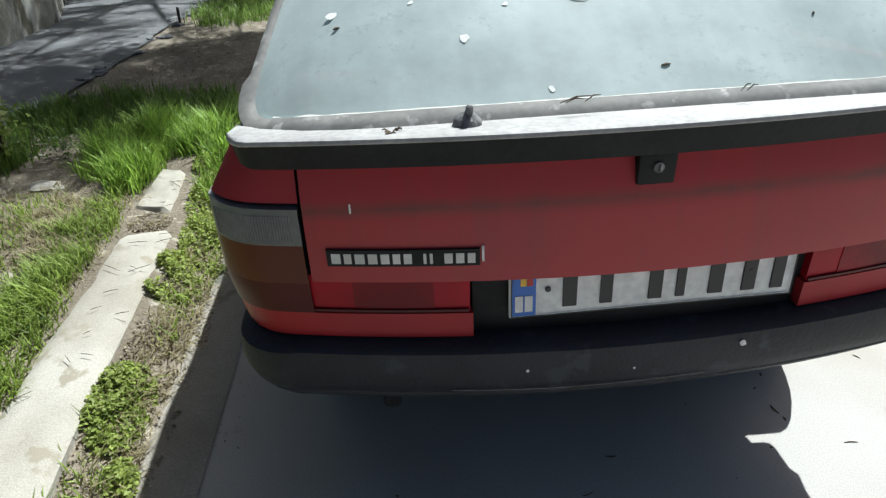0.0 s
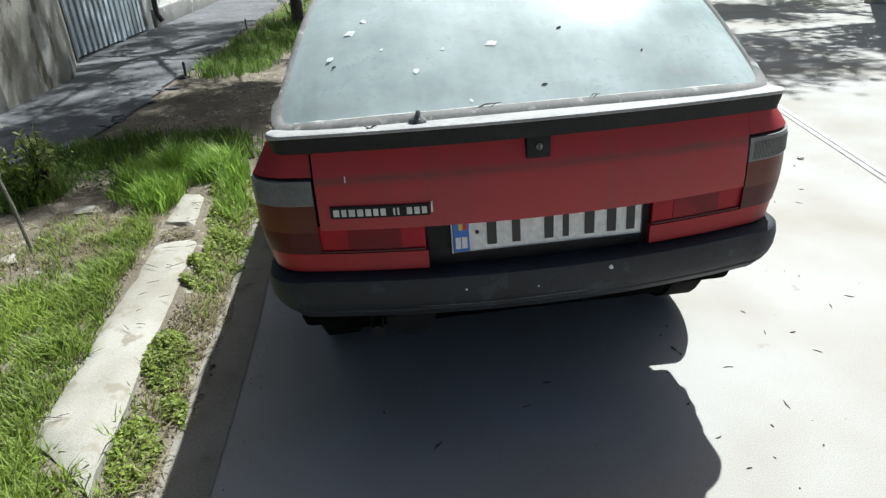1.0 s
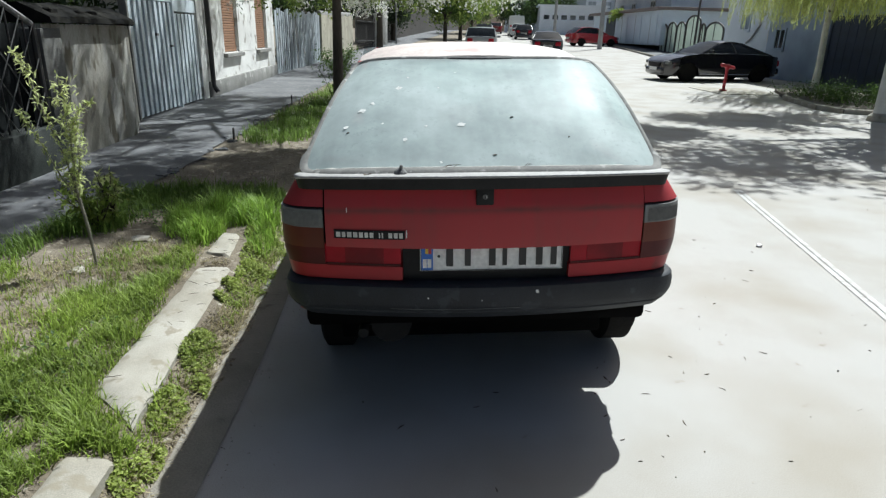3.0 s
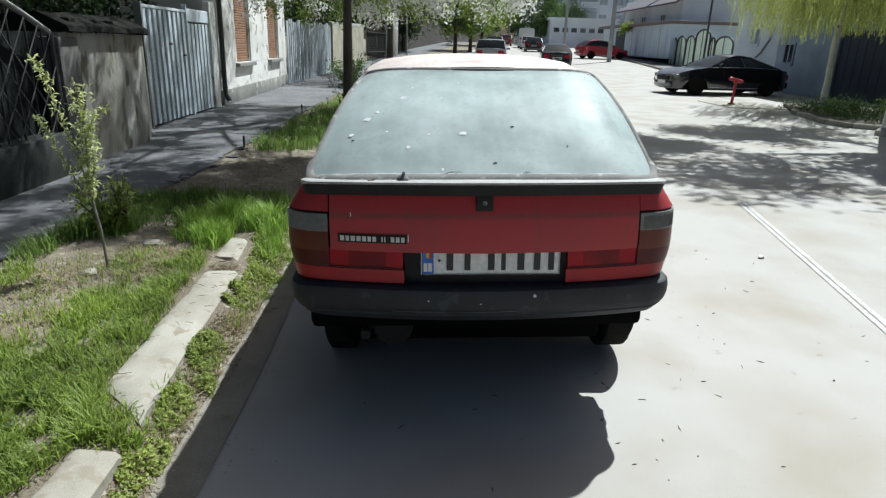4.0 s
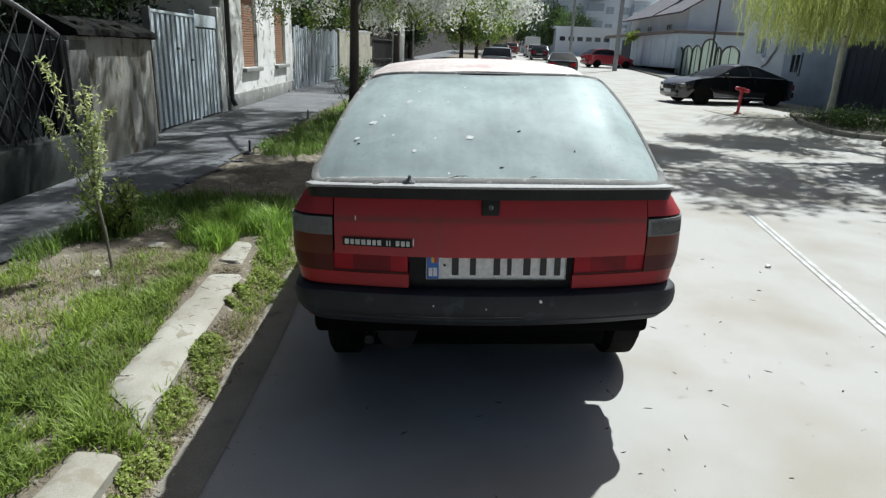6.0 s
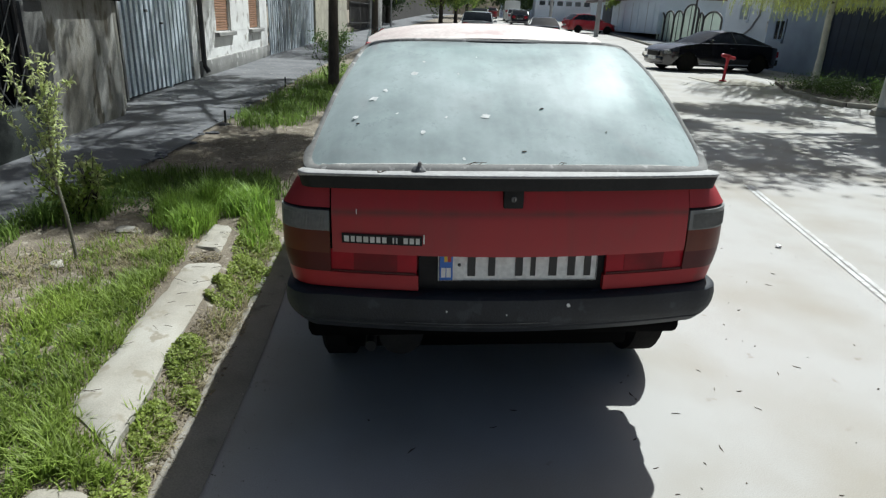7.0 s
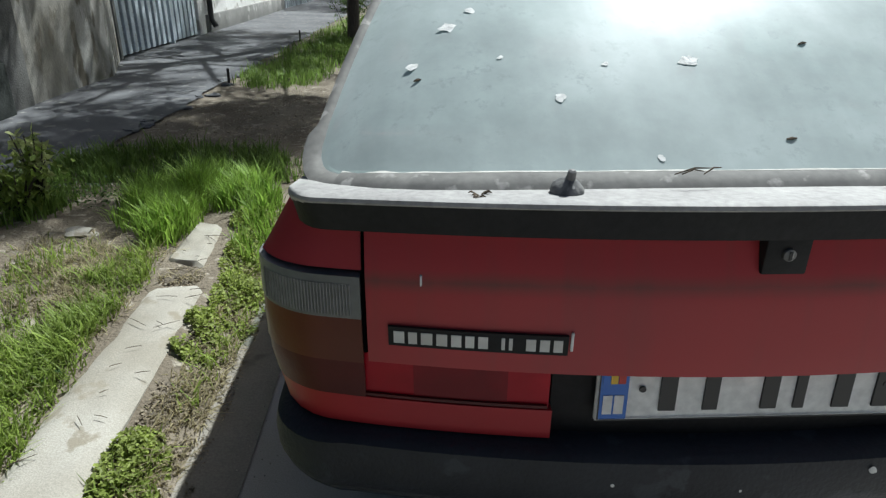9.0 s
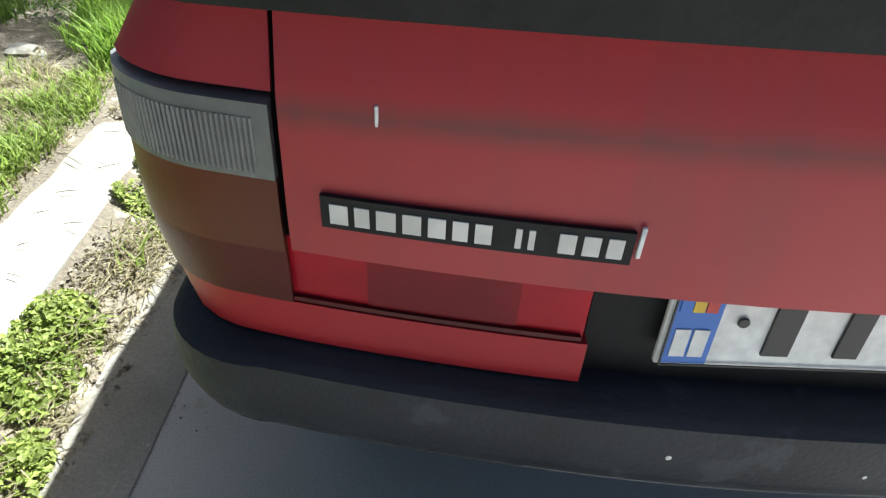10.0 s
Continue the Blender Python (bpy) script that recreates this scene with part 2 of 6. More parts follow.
def add_patch(bm, grid, thick=0.0, towards=None):
    """A sheet through a grid of points; thick gives it a back face, pushed along towards."""
    rows = [[bm.verts.new(p) for p in r] for r in grid]
    for a, b in zip(rows, rows[1:]):
        for i in range(len(a) - 1):
            bm.faces.new((a[i], a[i + 1], b[i + 1], b[i]))
    if thick:
        back = [[bm.verts.new(Vector(p) + Vector(towards) * thick) for p in r] for r in grid]
        for a, b in zip(back, back[1:]):
            for i in range(len(a) - 1):
                bm.faces.new((b[i], b[i + 1], a[i + 1], a[i]))
        n, k = len(rows) - 1, len(rows[0]) - 1
        rim = [(0, i) for i in range(k)] + [(j, k) for j in range(n)] + [(n, i) for i in range(k, 0, -1)] + [(j, 0) for j in range(n, 0, -1)]
        for (a, b), (c, d) in zip(rim, rim[1:] + rim[:1]):
            bm.faces.new((rows[c][d], rows[a][b], back[a][b], back[c][d]))
    return bm


def patch(grid, thick=0.0, towards=None):
    bm = add_patch(bmesh.new(), grid, thick, towards)
    bmesh.ops.recalc_face_normals(bm, faces=bm.faces)
    return bm


def lerp(a, b, t):
    return a + (b - a) * t


def sample(pts, x):
    """Piecewise-linear value at x of (x, value) pairs."""
    if x <= pts[0][0]:
        return pts[0][1]
    for (a, u), (b, v) in zip(pts, pts[1:]):
        if x <= b:
            return u + (v - u) * (x - a) / (b - a)
    return pts[-1][1]


def hill(x, y):
    """Unevenness of soil."""
    return 0.03 * noise.noise((x * 1.7, y * 1.7, 3.0)) + 0.015 * noise.noise((x * 6, y * 6, 1.0))


# ---- ground, road, verge, pavement ----
def grid_mesh(xs_of_y, ys, zf, nx):
    bm = bmesh.new()
    rows = []
    for y in ys:
        a, b = xs_of_y(y)
        rows.append([bm.verts.new((lerp(a, b, i / nx), y, zf(lerp(a, b, i / nx), y))) for i in range(nx + 1)])
    for a, b in zip(rows, rows[1:]):
        for i in range(nx):
            bm.faces.new((a[i], a[i + 1], b[i + 1], b[i]))
    return bm


EDGE = [(-8, -1.10), (0, -1.12), (2.5, -1.10), (8, -0.9), (20, 0.0), (40, 2.2), (80, 8.0), (300, 37.0)]      # road's left edge, x by y
WALLX = [(-8, -4.2), (18, -4.15), (26, -3.75), (36, -3.0), (44, -2.2), (80, 2.6), (300, 31.0)]               # left building line
WALK = [(-8, -2.95), (1.5, -2.80), (3.7, -2.57), (10.7, -2.48), (20, -2.2), (40, -0.6), (80, 5.2), (300, 34.0)]  # pavement's outer edge


def frange(a, b, s):
    return [a + (b - a) * i / max(1, round((b - a) / s)) for i in range(max(1, round((b - a) / s)) + 1)]


def flat_sheet(x0, x1, y0, y1, z):
    bm = bmesh.new()
    bm.faces.new([bm.verts.new(p) for p in ((x0, y0, z), (x1, y0, z), (x1, y1, z), (x0, y1, z))])
    return bm


RISE = [(15, 0.0), (22, 0.04), (30, 0.15), (36, 0.30), (50, 0.75), (60, 1.0), (90, 1.7), (160, 2.2)]          # the street climbs, height by y


def rise(y):
    return sample(RISE, y)


structure("ground", grid_mesh(lambda y: (-900, 900), [-900, -100, 15] + frange(18, 160, 2) + [300, 900], lambda x, y: -0.03, 12), DIRT, "bare dusty ground around the street", "ground")
RIGHT = [(-8, 9.2), (10, 9.4), (20, 22.0), (30, 16.0), (36, 14.9), (52, 17.0), (80, 21.0), (300, 53.0)]
structure("road", grid_mesh(lambda y: (sample(EDGE, y), sample(RIGHT, y)), frange(-8, 12, 0.5) + frange(14, 300, 6), lambda x, y: 0.0, 24),
          ASPHALT, "dusty sunlit grey asphalt street with debris", "road")
structure("gutter", grid_mesh(lambda y: (-1.14, -0.985 + 0.012 * math.sin(2.1 * y)), frange(-8, 6, 0.25), lambda x, y: 0.006 + (-0.985 - x) * 0.09, 4),
          GUTTER, "concrete gutter strip beside the weedy kerb", "gutter")


def verge_z(x, y):
    e, w = sample(EDGE, y) - 0.02, sample(WALK, y)
    u = (e - x) / max(0.2, e - w)
    kerb = 0.015 + 0.10 * min(1.0, max(0.0, (e - x) / 0.17)) ** 1.5
    return kerb + hill(x, y) * min(1, 6 * u) * min(1, 6 * (1 - u) + 0.1) - 0.012 * max(0, u - 0.9) * 10


structure("verge", grid_mesh(lambda y: (sample(WALK, y) - 0.06, sample(EDGE, y) - 0.02), frange(-6, 14, 0.09) + frange(15, 300, 8), verge_z, 26),
          DIRT, "strip of trodden soil between kerb and pavement", "verge", True)
structure("pavement", grid_mesh(lambda y: (sample(WALLX, y) - 0.2, sample(WALK, y) + 0.03 * math.sin(3 * y) + 0.02 * math.sin(11 * y)),
                                frange(-8, 14, 0.25) + frange(16, 300, 8), lambda x, y: 0.118 + 0.006 * noise.noise((x * 2, y * 2, 0)), 10),
          ASPHALT_OLD, "patched grey asphalt pavement with tree shade on it", "pavement")

PAINT = mat("worn road paint", (0.55, 0.545, 0.53), 0.85, (0.43, 0.415, 0.39), 5, 80, 0.1, spots=(0.38, 0.36, 0.335), spot_scale=18, spot_at=0.53, mix=(0.4, 0.6))
bm = bmesh.new()
for i in range(14):
    ya, yb = -7.15 + i * 0.8, -7.15 + (i + 1) * 0.8
    pts = []
    for y in (ya, yb):
        cx = 2.205 + 0.228 * y
        pts.append((cx - 0.045, cx - 0.006, cx + 0.004, cx + 0.043))
    for a, b in ((0, 1), (2, 3)):
        bm.faces.new([bm.verts.new(p) for p in ((pts[0][a], ya, 0.005), (pts[0][b], ya, 0.005), (pts[1][b], yb, 0.005), (pts[1][a], yb, 0.005))])
structure("road_marking", bm, PAINT, "worn white painted centre line on the asphalt", "road marking")


# ---- the parked red hatchback ----
def rear_y(x, z=0.8):
    """The rear skin: nearly flat, rounded off at the corners."""
    a = abs(x)
    y = 0.05 + 0.085 * (a / 0.7) ** 2 + 0.05 * max(0.0, z - 0.72) + 0.11 * max(0.0, z - 0.76) + 0.20 * max(0.0, z - 0.868) + 0.07 * max(0.0, 0.852 - max(z, 0.735))
    if a > 0.65:
        y += 0.075 * (1 - math.sqrt(max(0.0, 1 - min(1.0, (a - 0.65) / 0.101) ** 2)))
    return y


def rear_patch(x0, x1, zb, zt, proud=0.0, nx=10, nz=4, thick=0.03):
    """A piece of the rear skin; zb and zt may be numbers or functions of x."""
    f0 = zb if callable(zb) else (lambda x: zb)
    f1 = zt if callable(zt) else (lambda x: zt)
    grid = []
    for j in range(nz + 1):
        row = []
        for i in range(nx + 1):
            x = lerp(x0, x1, i / nx)
            z = lerp(f0(x), f1(x), j / nz)
            k = 1 - 0.075 * max(0.0, z - 0.865) / 0.085 * max(0.0, abs(x) - 0.585) / 0.175 - 0.03 * max(0.0, 0.70 - z) / 0.1 * max(0.0, abs(x) - 0.585) / 0.175
            row.append((x * k, rear_y(x, z) - proud, z))
        grid.append(row)
    return patch(grid, thick, (0, 1, 0))


def wheel(parent, x, y, r, w, m_rim, rim_name="rim"):
    s = 1 if x > 0 else -1
    t = part("wheel", lathe([(-w / 2, r * 0.62), (-w / 2, r * 0.9), (-w * 0.38, r), (w * 0.38, r), (w / 2, r * 0.9), (w / 2, r * 0.62)]), RUBBER, parent, "black rubber tyre")
    t.location = (x, y, r)
    k = part(rim_name, lathe([(-w * 0.3, r * 0.1), (-w * 0.3, r * 0.63), (w * 0.42, r * 0.63), (w * 0.44, r * 0.52), (w * 0.25, r * 0.42), (w * 0.3, r * 0.2), (w * 0.42, r * 0.12)]), m_rim, t, "metal wheel rim")
    if s < 0:
        k.rotation_euler = (0, 0, math.pi)
    return t


def shell(half, ztop, zmin, arches, arch_r, prof, n_end=9, n_side=60):
    """Car body skin from a half plan (points from rear centre round the side to front centre), open below, with wheel arches."""
    pts = half
    bm = bmesh.new()
    cols = []
    mirror = [(-x, y) for x, y in reversed(pts[1:-1])]
    loop = pts + mirror
    for x, y in loop:
        zb, zt = zmin(y), ztop(y)
        if abs(x) > 0.6:
            for c in arches:
                if abs(y - c) < arch_r:
                    zb = max(zb, 0.28 + math.sqrt(arch_r ** 2 - (y - c) ** 2) - 0.02)
        col = []
        for k in range(7):
            z = lerp(zb, zt, k / 6)
            ins = sample(prof, z)
            col.append(bm.verts.new((x * (1 - ins), y, z)))
        cols.append(col)
    n = len(cols)
    for i in range(n):
        a, b = cols[i], cols[(i + 1) % n]
        for k in range(6):
            bm.faces.new((a[k], b[k], b[k + 1], a[k + 1]))
    h = len(pts)
    tops = [c[6] for c in cols]
    prev = None
    for i in range(h):
        r, l = tops[i], tops[(n - i) % n] if i not in (0, h - 1) else None
        if l is None:
            row = [r]
        else:
            row = [r] + [bm.verts.new((lerp(r.co.x, l.co.x, t), r.co.y, r.co.z + 0.03 * math.sin(math.pi * t))) for t in (0.2, 0.4, 0.6, 0.8)] + [l]
        if prev is not None:
            if len(prev) == 1 or len(row) == 1:
                one, many = (prev[0], row) if len(prev) == 1 else (row[0], prev)
                for a, b in zip(many, many[1:]):
                    bm.faces.new((one, a, b))
            else:
                for k in range(5):
                    bm.faces.new((prev[k], row[k], row[k + 1], prev[k + 1]))
        prev = row
    bmesh.ops.recalc_face_normals(bm, faces=bm.faces)
    return bm


def bulged(c00, c10, c11, c01, bulge, n=8, m=8, out=(0, 0, 1)):
    """A grid between four corners, swollen along out."""
    o = Vector(out)
    g = []
    for j in range(m + 1):
        v = j / m
        row = []
        for i in range(n + 1):
            u = i / n
            p = Vector(c00).lerp(Vector(c10), u).lerp(Vector(c01).lerp(Vector(c11), u), v)
            row.append(p + o * bulge * (1 - (2 * u - 1) ** 2) * (0.5 + 0.5 * (1 - (2 * v - 1) ** 2)))
        g.append(row)
    return g


LENS_RED = mat("red lamp lens", (0.37, 0.005, 0.018), 0.4, (0.24, 0.004, 0.012), 7, 0, 0.05, bump_scale=120, spec=0.2)
LENS_DARK = mat("dark red lamp lens", (0.085, 0.006, 0.007), 0.4, (0.06, 0.006, 0.007), 7, 0, 0.05, bump_scale=120, spec=0.25)
# darker copy of LENS_RED, so the lens ends seem to reflect brightly
LENS_MID = mat("shaded red lamp lens", (0.23, 0.004, 0.012), 0.4, (0.13, 0.004, 0.009), 7, 0, 0.05, bump_scale=120, spec=0.2)
LENS_AMBER = mat("faded amber lamp lens", (0.145, 0.032, 0.013), 0.38, (0.095, 0.020, 0.011), 5, 0, 0.05, bump_scale=120, spec=0.3)
LENS_CLEAR = mat("clear ribbed lamp lens", (0.15, 0.15, 0.145), 0.3, (0.10, 0.10, 0.098), 8, 60, 0.1)
LENS_CLEAR_RIM = mat("frosted lamp rim", (0.18, 0.185, 0.18), 0.4, (0.13, 0.135, 0.13), 9, 60, 0.1)
# near-black that paints shade in gaps and beneath the car
SHADOW_BLACK = mat("shade black", (0.005, 0.005, 0.005), 0.9, None, 8, 0, 0, spec=0.03)
PLATE_WHITE = mat("white plate", (0.72, 0.72, 0.70), 0.45, (0.64, 0.64, 0.62), 12, 60, 0.03)
PLATE_BLUE = mat("blue plate band", (0.02, 0.14, 0.52), 0.4, (0.02, 0.12, 0.46), 12, 0, 0)
INK = mat("black plate ink", (0.015, 0.015, 0.016), 0.5, None, 8, 0, 0)
LETTER = mat("silver badge print", (0.62, 0.61, 0.58), 0.45, (0.5, 0.49, 0.46), 30, 0, 0.05)
YELLOW = mat("yellow band", (0.75, 0.50, 0.03), 0.5)
FLAG_RED = mat("red band", (0.55, 0.04, 0.03), 0.5)
JET_GREY = mat("dusty dark plastic", (0.24, 0.235, 0.225), 0.7, (0.07, 0.07, 0.07), 60, 120, 0.2, spots=(0.4, 0.39, 0.37), spot_scale=50, spot_at=0.6)
CHALK = mat("white droppings", (0.78, 0.78, 0.76), 0.9, (0.6, 0.6, 0.57), 60, 120, 0.3)
TWIG = mat("dry twig", (0.07, 0.05, 0.035), 0.9, (0.12, 0.09, 0.06), 30, 80, 0.3)
FABRIC = mat("grey seat cloth", (0.10, 0.105, 0.11), 0.95, (0.07, 0.07, 0.075), 9, 200, 0.2)
DARK_CLOTH = mat("dark seat cloth", (0.035, 0.036, 0.038), 0.95, (0.025, 0.025, 0.027), 9, 200, 0.2)
DUST_GLASS = glass_mat("dusty rear window glass", (0.66, 0.78, 0.77), (0.555, 0.615, 0.605), 0.60, 0.42, 0.15, 0.09)
SEAL_DUST = mat("gathered dust", (0.55, 0.54, 0.50), 0.9, (0.40, 0.39, 0.36), 30, 90, 0.2)
CLEAR_GLASS = glass_mat("clear car glass", (0.82, 0.87, 0.87), (0.30, 0.30, 0.29), 0.14, 0.06, 0.05)
CAR_GLASS = glass_mat("dark car glass", (0.12, 0.14, 0.15), (0.03, 0.035, 0.04), 0.6, 0.04)


def hatchback():
    car = thing("parked_car", pose(0.004, 0, 0.012, 0, -1.3, 0), "old faded red hatchback with dusty rear window, parked by the kerb", "car")
    # plan of the body, right half, rear centre to front centre
    half = [(x, rear_y(x) + 0.045) for x in (0.0, 0.15, 0.3, 0.45, 0.55, 0.62, 0.67, 0.70, 0.725, 0.742)]
    half += [(0.748, 0.33), (0.754, 0.40)]
    half += [(sample([(0.45, 0.760), (1.2, 0.772), (2.9, 0.772), (3.6, 0.72)], y), y) for y in frange(0.5, 3.6, 0.06)]
    half += [(0.70, 3.72), (0.60, 3.82), (0.40, 3.88), (0.2, 3.905), (0.0, 3.91)]
    ztop = lambda y: sample([(0.0, 0.945), (0.3, 0.955), (0.8, 0.93), (2.6, 0.905), (3.2, 0.86), (3.95, 0.70)], y)
    zmin = lambda y: sample([(0.0, 0.47), (0.3, 0.42), (0.6, 0.26), (3.4, 0.26), (3.9, 0.32)], y)
    part("body", shell(half, ztop, zmin, (0.80, 3.2), 0.36, [(0.2, 0.06), (0.4, 0.045), (0.55, 0.02), (0.68, 0.0), (0.8, 0.016), (0.86, 0.025), (0.95, 0.115)]), RED, car, "faded red painted body")
    # shade below the car put into colour; underbody set low to darken the road
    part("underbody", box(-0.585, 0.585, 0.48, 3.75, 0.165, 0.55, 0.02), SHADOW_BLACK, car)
    part("rear_valance", box(-0.70, 0.70, 0.27, 0.50, 0.325, 0.50, 0.03), SHADOW_BLACK, car, "black panel standing in for shade under the bumper")
    part("rear_axle", tube([(-0.60, 0.80, 0.27), (0.60, 0.80, 0.27)], 0.04, 10), BLACK, car)
    silencer = tube([(-0.36, 0.34, 0.30), (-0.36, 0.62, 0.30)], 0.085, 14)
    part("silencer", silencer, BLACK, car, "black exhaust silencer")
    part("exhaust_pipe", tube([(-0.47, 0.23, 0.315), (-0.47, 0.33, 0.315), (-0.40, 0.42, 0.315)], 0.021, 10), BLACK, car, "black steel exhaust pipe")
    for x in (-0.615, 0.705):
        for y in (0.80, 3.2):
            wheel(car, x, y, 0.275, 0.15, STEEL)
    # tailgate lower panel with a soft crease
    tg = part("tailgate", rear_patch(-0.578, 0.578, lambda x: 0.730, lambda x: 0.952, 0.012, 20, 8, 0.035), TAILGATE, car, "faded red tailgate panel")
    for s in (-1, 1):
        part("panel_gap", tube([(s * 0.583, rear_y(0.583, z) + 0.004, z) for z in frange(0.736, 0.935, 0.03)], 0.0040, 6), SHADOW_BLACK, car)
    # lock
    lk = part("lock", box(-0.043, 0.019, rear_y(0, 0.885) - 0.0165, rear_y(0, 0.9) + 0.03, 0.886, 0.948, 0.004), BLACK, tg, "black square tailgate lock")
    c = lathe([(0, 0.0085), (0.005, 0.0085), (0.006, 0.005)], "x", 20)
    bmesh.ops.transform(c, matrix=pose(-0.012, rear_y(0, 0.885) - 0.0160, 0.917, 0, 0, -90), verts=c.verts)
    part("lock_cylinder", c, JET_GREY, lk)
    k = box(-0.014, -0.010, rear_y(0, 0.885) - 0.0233, rear_y(0, 0.885) - 0.0213, 0.911, 0.923)
    part("key_slot", k, INK, lk)
    # badge: a black strip with one silver block for each sign
    def strip(x):
        return rear_y(x, 0.78) - 0.013
    bg = part("badge", patch([[(x, strip(x) - 0.004, z) for x in frange(-0.547, -0.294, 0.02)] for z in (0.764, 0.795)], 0.005, (0, 1, 0)), BLACK, tg, "black badge strip with silver print", smooth=False)
    widths = [1.1, 0.95, 1.15, 1.1, 1.05, 0.95, 1.0, -0.7, 0.55, 0.55, -0.7, 1.0, 1.0, 0.95]
    total = sum(abs(w) for w in widths)
    x = -0.542
    for w in widths:
        dx = abs(w) / total * 0.243
        if w > 0:
            a, b = x + 0.0028, x + dx - 0.0028
            part("letter_block", patch([[(q, strip(q) - 0.0052, z) for q in (a, b)] for z in (0.7695, 0.7885)], 0.002, (0, 1, 0)), LETTER, bg, "silver printed bar", False)
        x += dx
    chip = box(-0.2905, -0.2865, strip(-.30) - 0.004, strip(-.30), 0.770, 0.800, 0.001)
    part("paint_chip", chip, CHALK, tg)
    chip = box(-0.5005, -0.4975, rear_y(-.499, .865) - 0.0130, rear_y(-.499, .865), 0.856, 0.873, 0.0008)
    part("paint_chip", chip, CHALK, tg)
    # lamps, both sides
    for s in (-1, 1):
        q = lambda a, b: (min(s * a, s * b), max(s * a, s * b))
        lamp = part("tail_lamp", rear_patch(*q(0.585, 0.746), 0.657, 0.864, -0.012, 14, 4, 0.05), BLACK, car, "three-colour rear lamp cluster")
        part("corner_panel", rear_patch(*q(0.584, 0.744), 0.870, 0.945, 0.004, 14, 4, 0.04), RED, car, "faded red corner panel")
        part("clear_lens", rear_patch(*q(0.586, 0.749), 0.797, 0.862, 0.010, 16, 4, 0.03), LENS_CLEAR_RIM, lamp, "clear ribbed reversing lens")
        ribs = bmesh.new()
        xs = frange(0.602, 0.735, 0.0047)
        for a in xs:
            pts = [(s * a, rear_y(a, z) - 0.0105, z) for z in (0.802, 0.826, 0.850)]
            add_tube(ribs, pts, 0.0015, 5)
        part("lens_rib", ribs, LENS_CLEAR, lamp, "vertical ribs of the clear lens")
        part("amber_lens", rear_patch(*q(0.586, 0.747), 0.722, 0.796, 0.007, 16, 4, 0.03), LENS_AMBER, lamp, "faded amber indicator lens")
        part("red_lens", rear_patch(*q(0.586, 0.742), 0.658, 0.721, 0.004, 16, 4, 0.03), LENS_DARK, lamp, "dark red lamp lens")
        inner = part("inner_lamp", rear_patch(*q(0.310, 0.588), 0.658, 0.742, -0.004, 14, 3, 0.05), LENS_RED, car, "red inner rear lamp")
        part("lamp_reflector", rear_patch(*q(0.372, 0.512), 0.662, 0.728, -0.0025, 6, 3, 0.004), LENS_MID, inner, "darker middle chamber")
        part("lens_ridge", rear_patch(*q(0.312, 0.586), 0.659, 0.664, 0.001, 14, 1, 0.008), LENS_DARK, inner, "dusty lower ridge of the lens")
        part("lower_strip", rear_patch(*q(0.305, 0.741), 0.604, 0.656, 0.001, 16, 3, 0.05), RED_LOW, car, "red painted strip below the lamps")
    # number plate recess and plate
    part("plate_recess", rear_patch(-0.303, 0.325, 0.600, 0.742, -0.022, 14, 4, 0.04), BLACK, car, "black number plate recess")
    px, py = 0.018, rear_y(0.15) + 0.003
    tilt = Matrix.Translation((px, py, 0.640)) @ pose(0, 0, 0, -4, 0, 0)
    plate = part("number_plate", box(-0.26, 0.26, -0.002, 0.006, 0.0, 0.112, 0.002, 1, tilt), PLATE_WHITE, car, "white number plate with black bars", False)
    part("plate_band", box(-0.255, -0.213, -0.0042, -0.0022, 0.0045, 0.1075, 0.0, 1, tilt), PLATE_BLUE, plate, "blue band", False)
    for a, b, c, d in ((-0.257, 0.257, 0.0025, 0.0042), (-0.257, 0.257, 0.1078, 0.1095), (-0.257, -0.2553, 0.0042, 0.1078), (0.2553, 0.257, 0.0042, 0.1078)):
        part("plate_border", box(a, b, -0.0060, -0.0045, c, d, 0.0, 1, tilt), INK, plate, "", False)
    for i, mm in enumerate((PLATE_BLUE, YELLOW, FLAG_RED)):
        part("flag_stripe", box(-0.252 + i * 0.0115, -0.2415 + i * 0.0115, -0.0056, -0.0044, 0.066, 0.098, 0.0, 1, tilt), mm, plate, "", False)
    part("country_mark", box(-0.250, -0.236, -0.0056, -0.0044, 0.014, 0.046, 0.0, 1, tilt), PLATE_WHITE, plate, "", False)
    part("country_mark", box(-0.233, -0.219, -0.0056, -0.0044, 0.014, 0.046, 0.0, 1, tilt), PLATE_WHITE, plate, "", False)
    for a, b in ((-0.165, -0.140), (-0.098, -0.076), (-0.010, 0.014), (0.040, 0.056), (0.100, 0.126), (0.162, 0.186), (0.216, 0.238)):
        part("plate_bar", box(a, b, -0.0056, -0.0022, 0.018, 0.096, 0.0, 1, tilt), INK, plate, "black bar", False)
    for a in (-0.192, 0.176):
        c = lathe([(0, 0.0055), (0.002, 0.005)], "x", 12)
        bmesh.ops.transform(c, matrix=tilt @ pose(a, -0.0045, 0.056, 0, 0, -90), verts=c.verts)
        part("screw", c, INK, plate)
    # bumper: a wide rounded moulding that wraps round the corners
    prof = [(0.022, 0.600), (-0.028, 0.597), (-0.039, 0.588), (-0.044, 0.562), (-0.042, 0.522), (-0.036, 0.498), (-0.029, 0.492), (-0.030, 0.486), (-0.012, 0.463), (0.02, 0.446), (0.06, 0.435), (0.10, 0.431)]
    y_end = rear_y(0.62, 0.55) + 0.005
    stations = [(x, rear_y(x, 0.55) + 0.005, 0.0, -1.0) for x in frange(-0.62, 0.62, 0.04)]

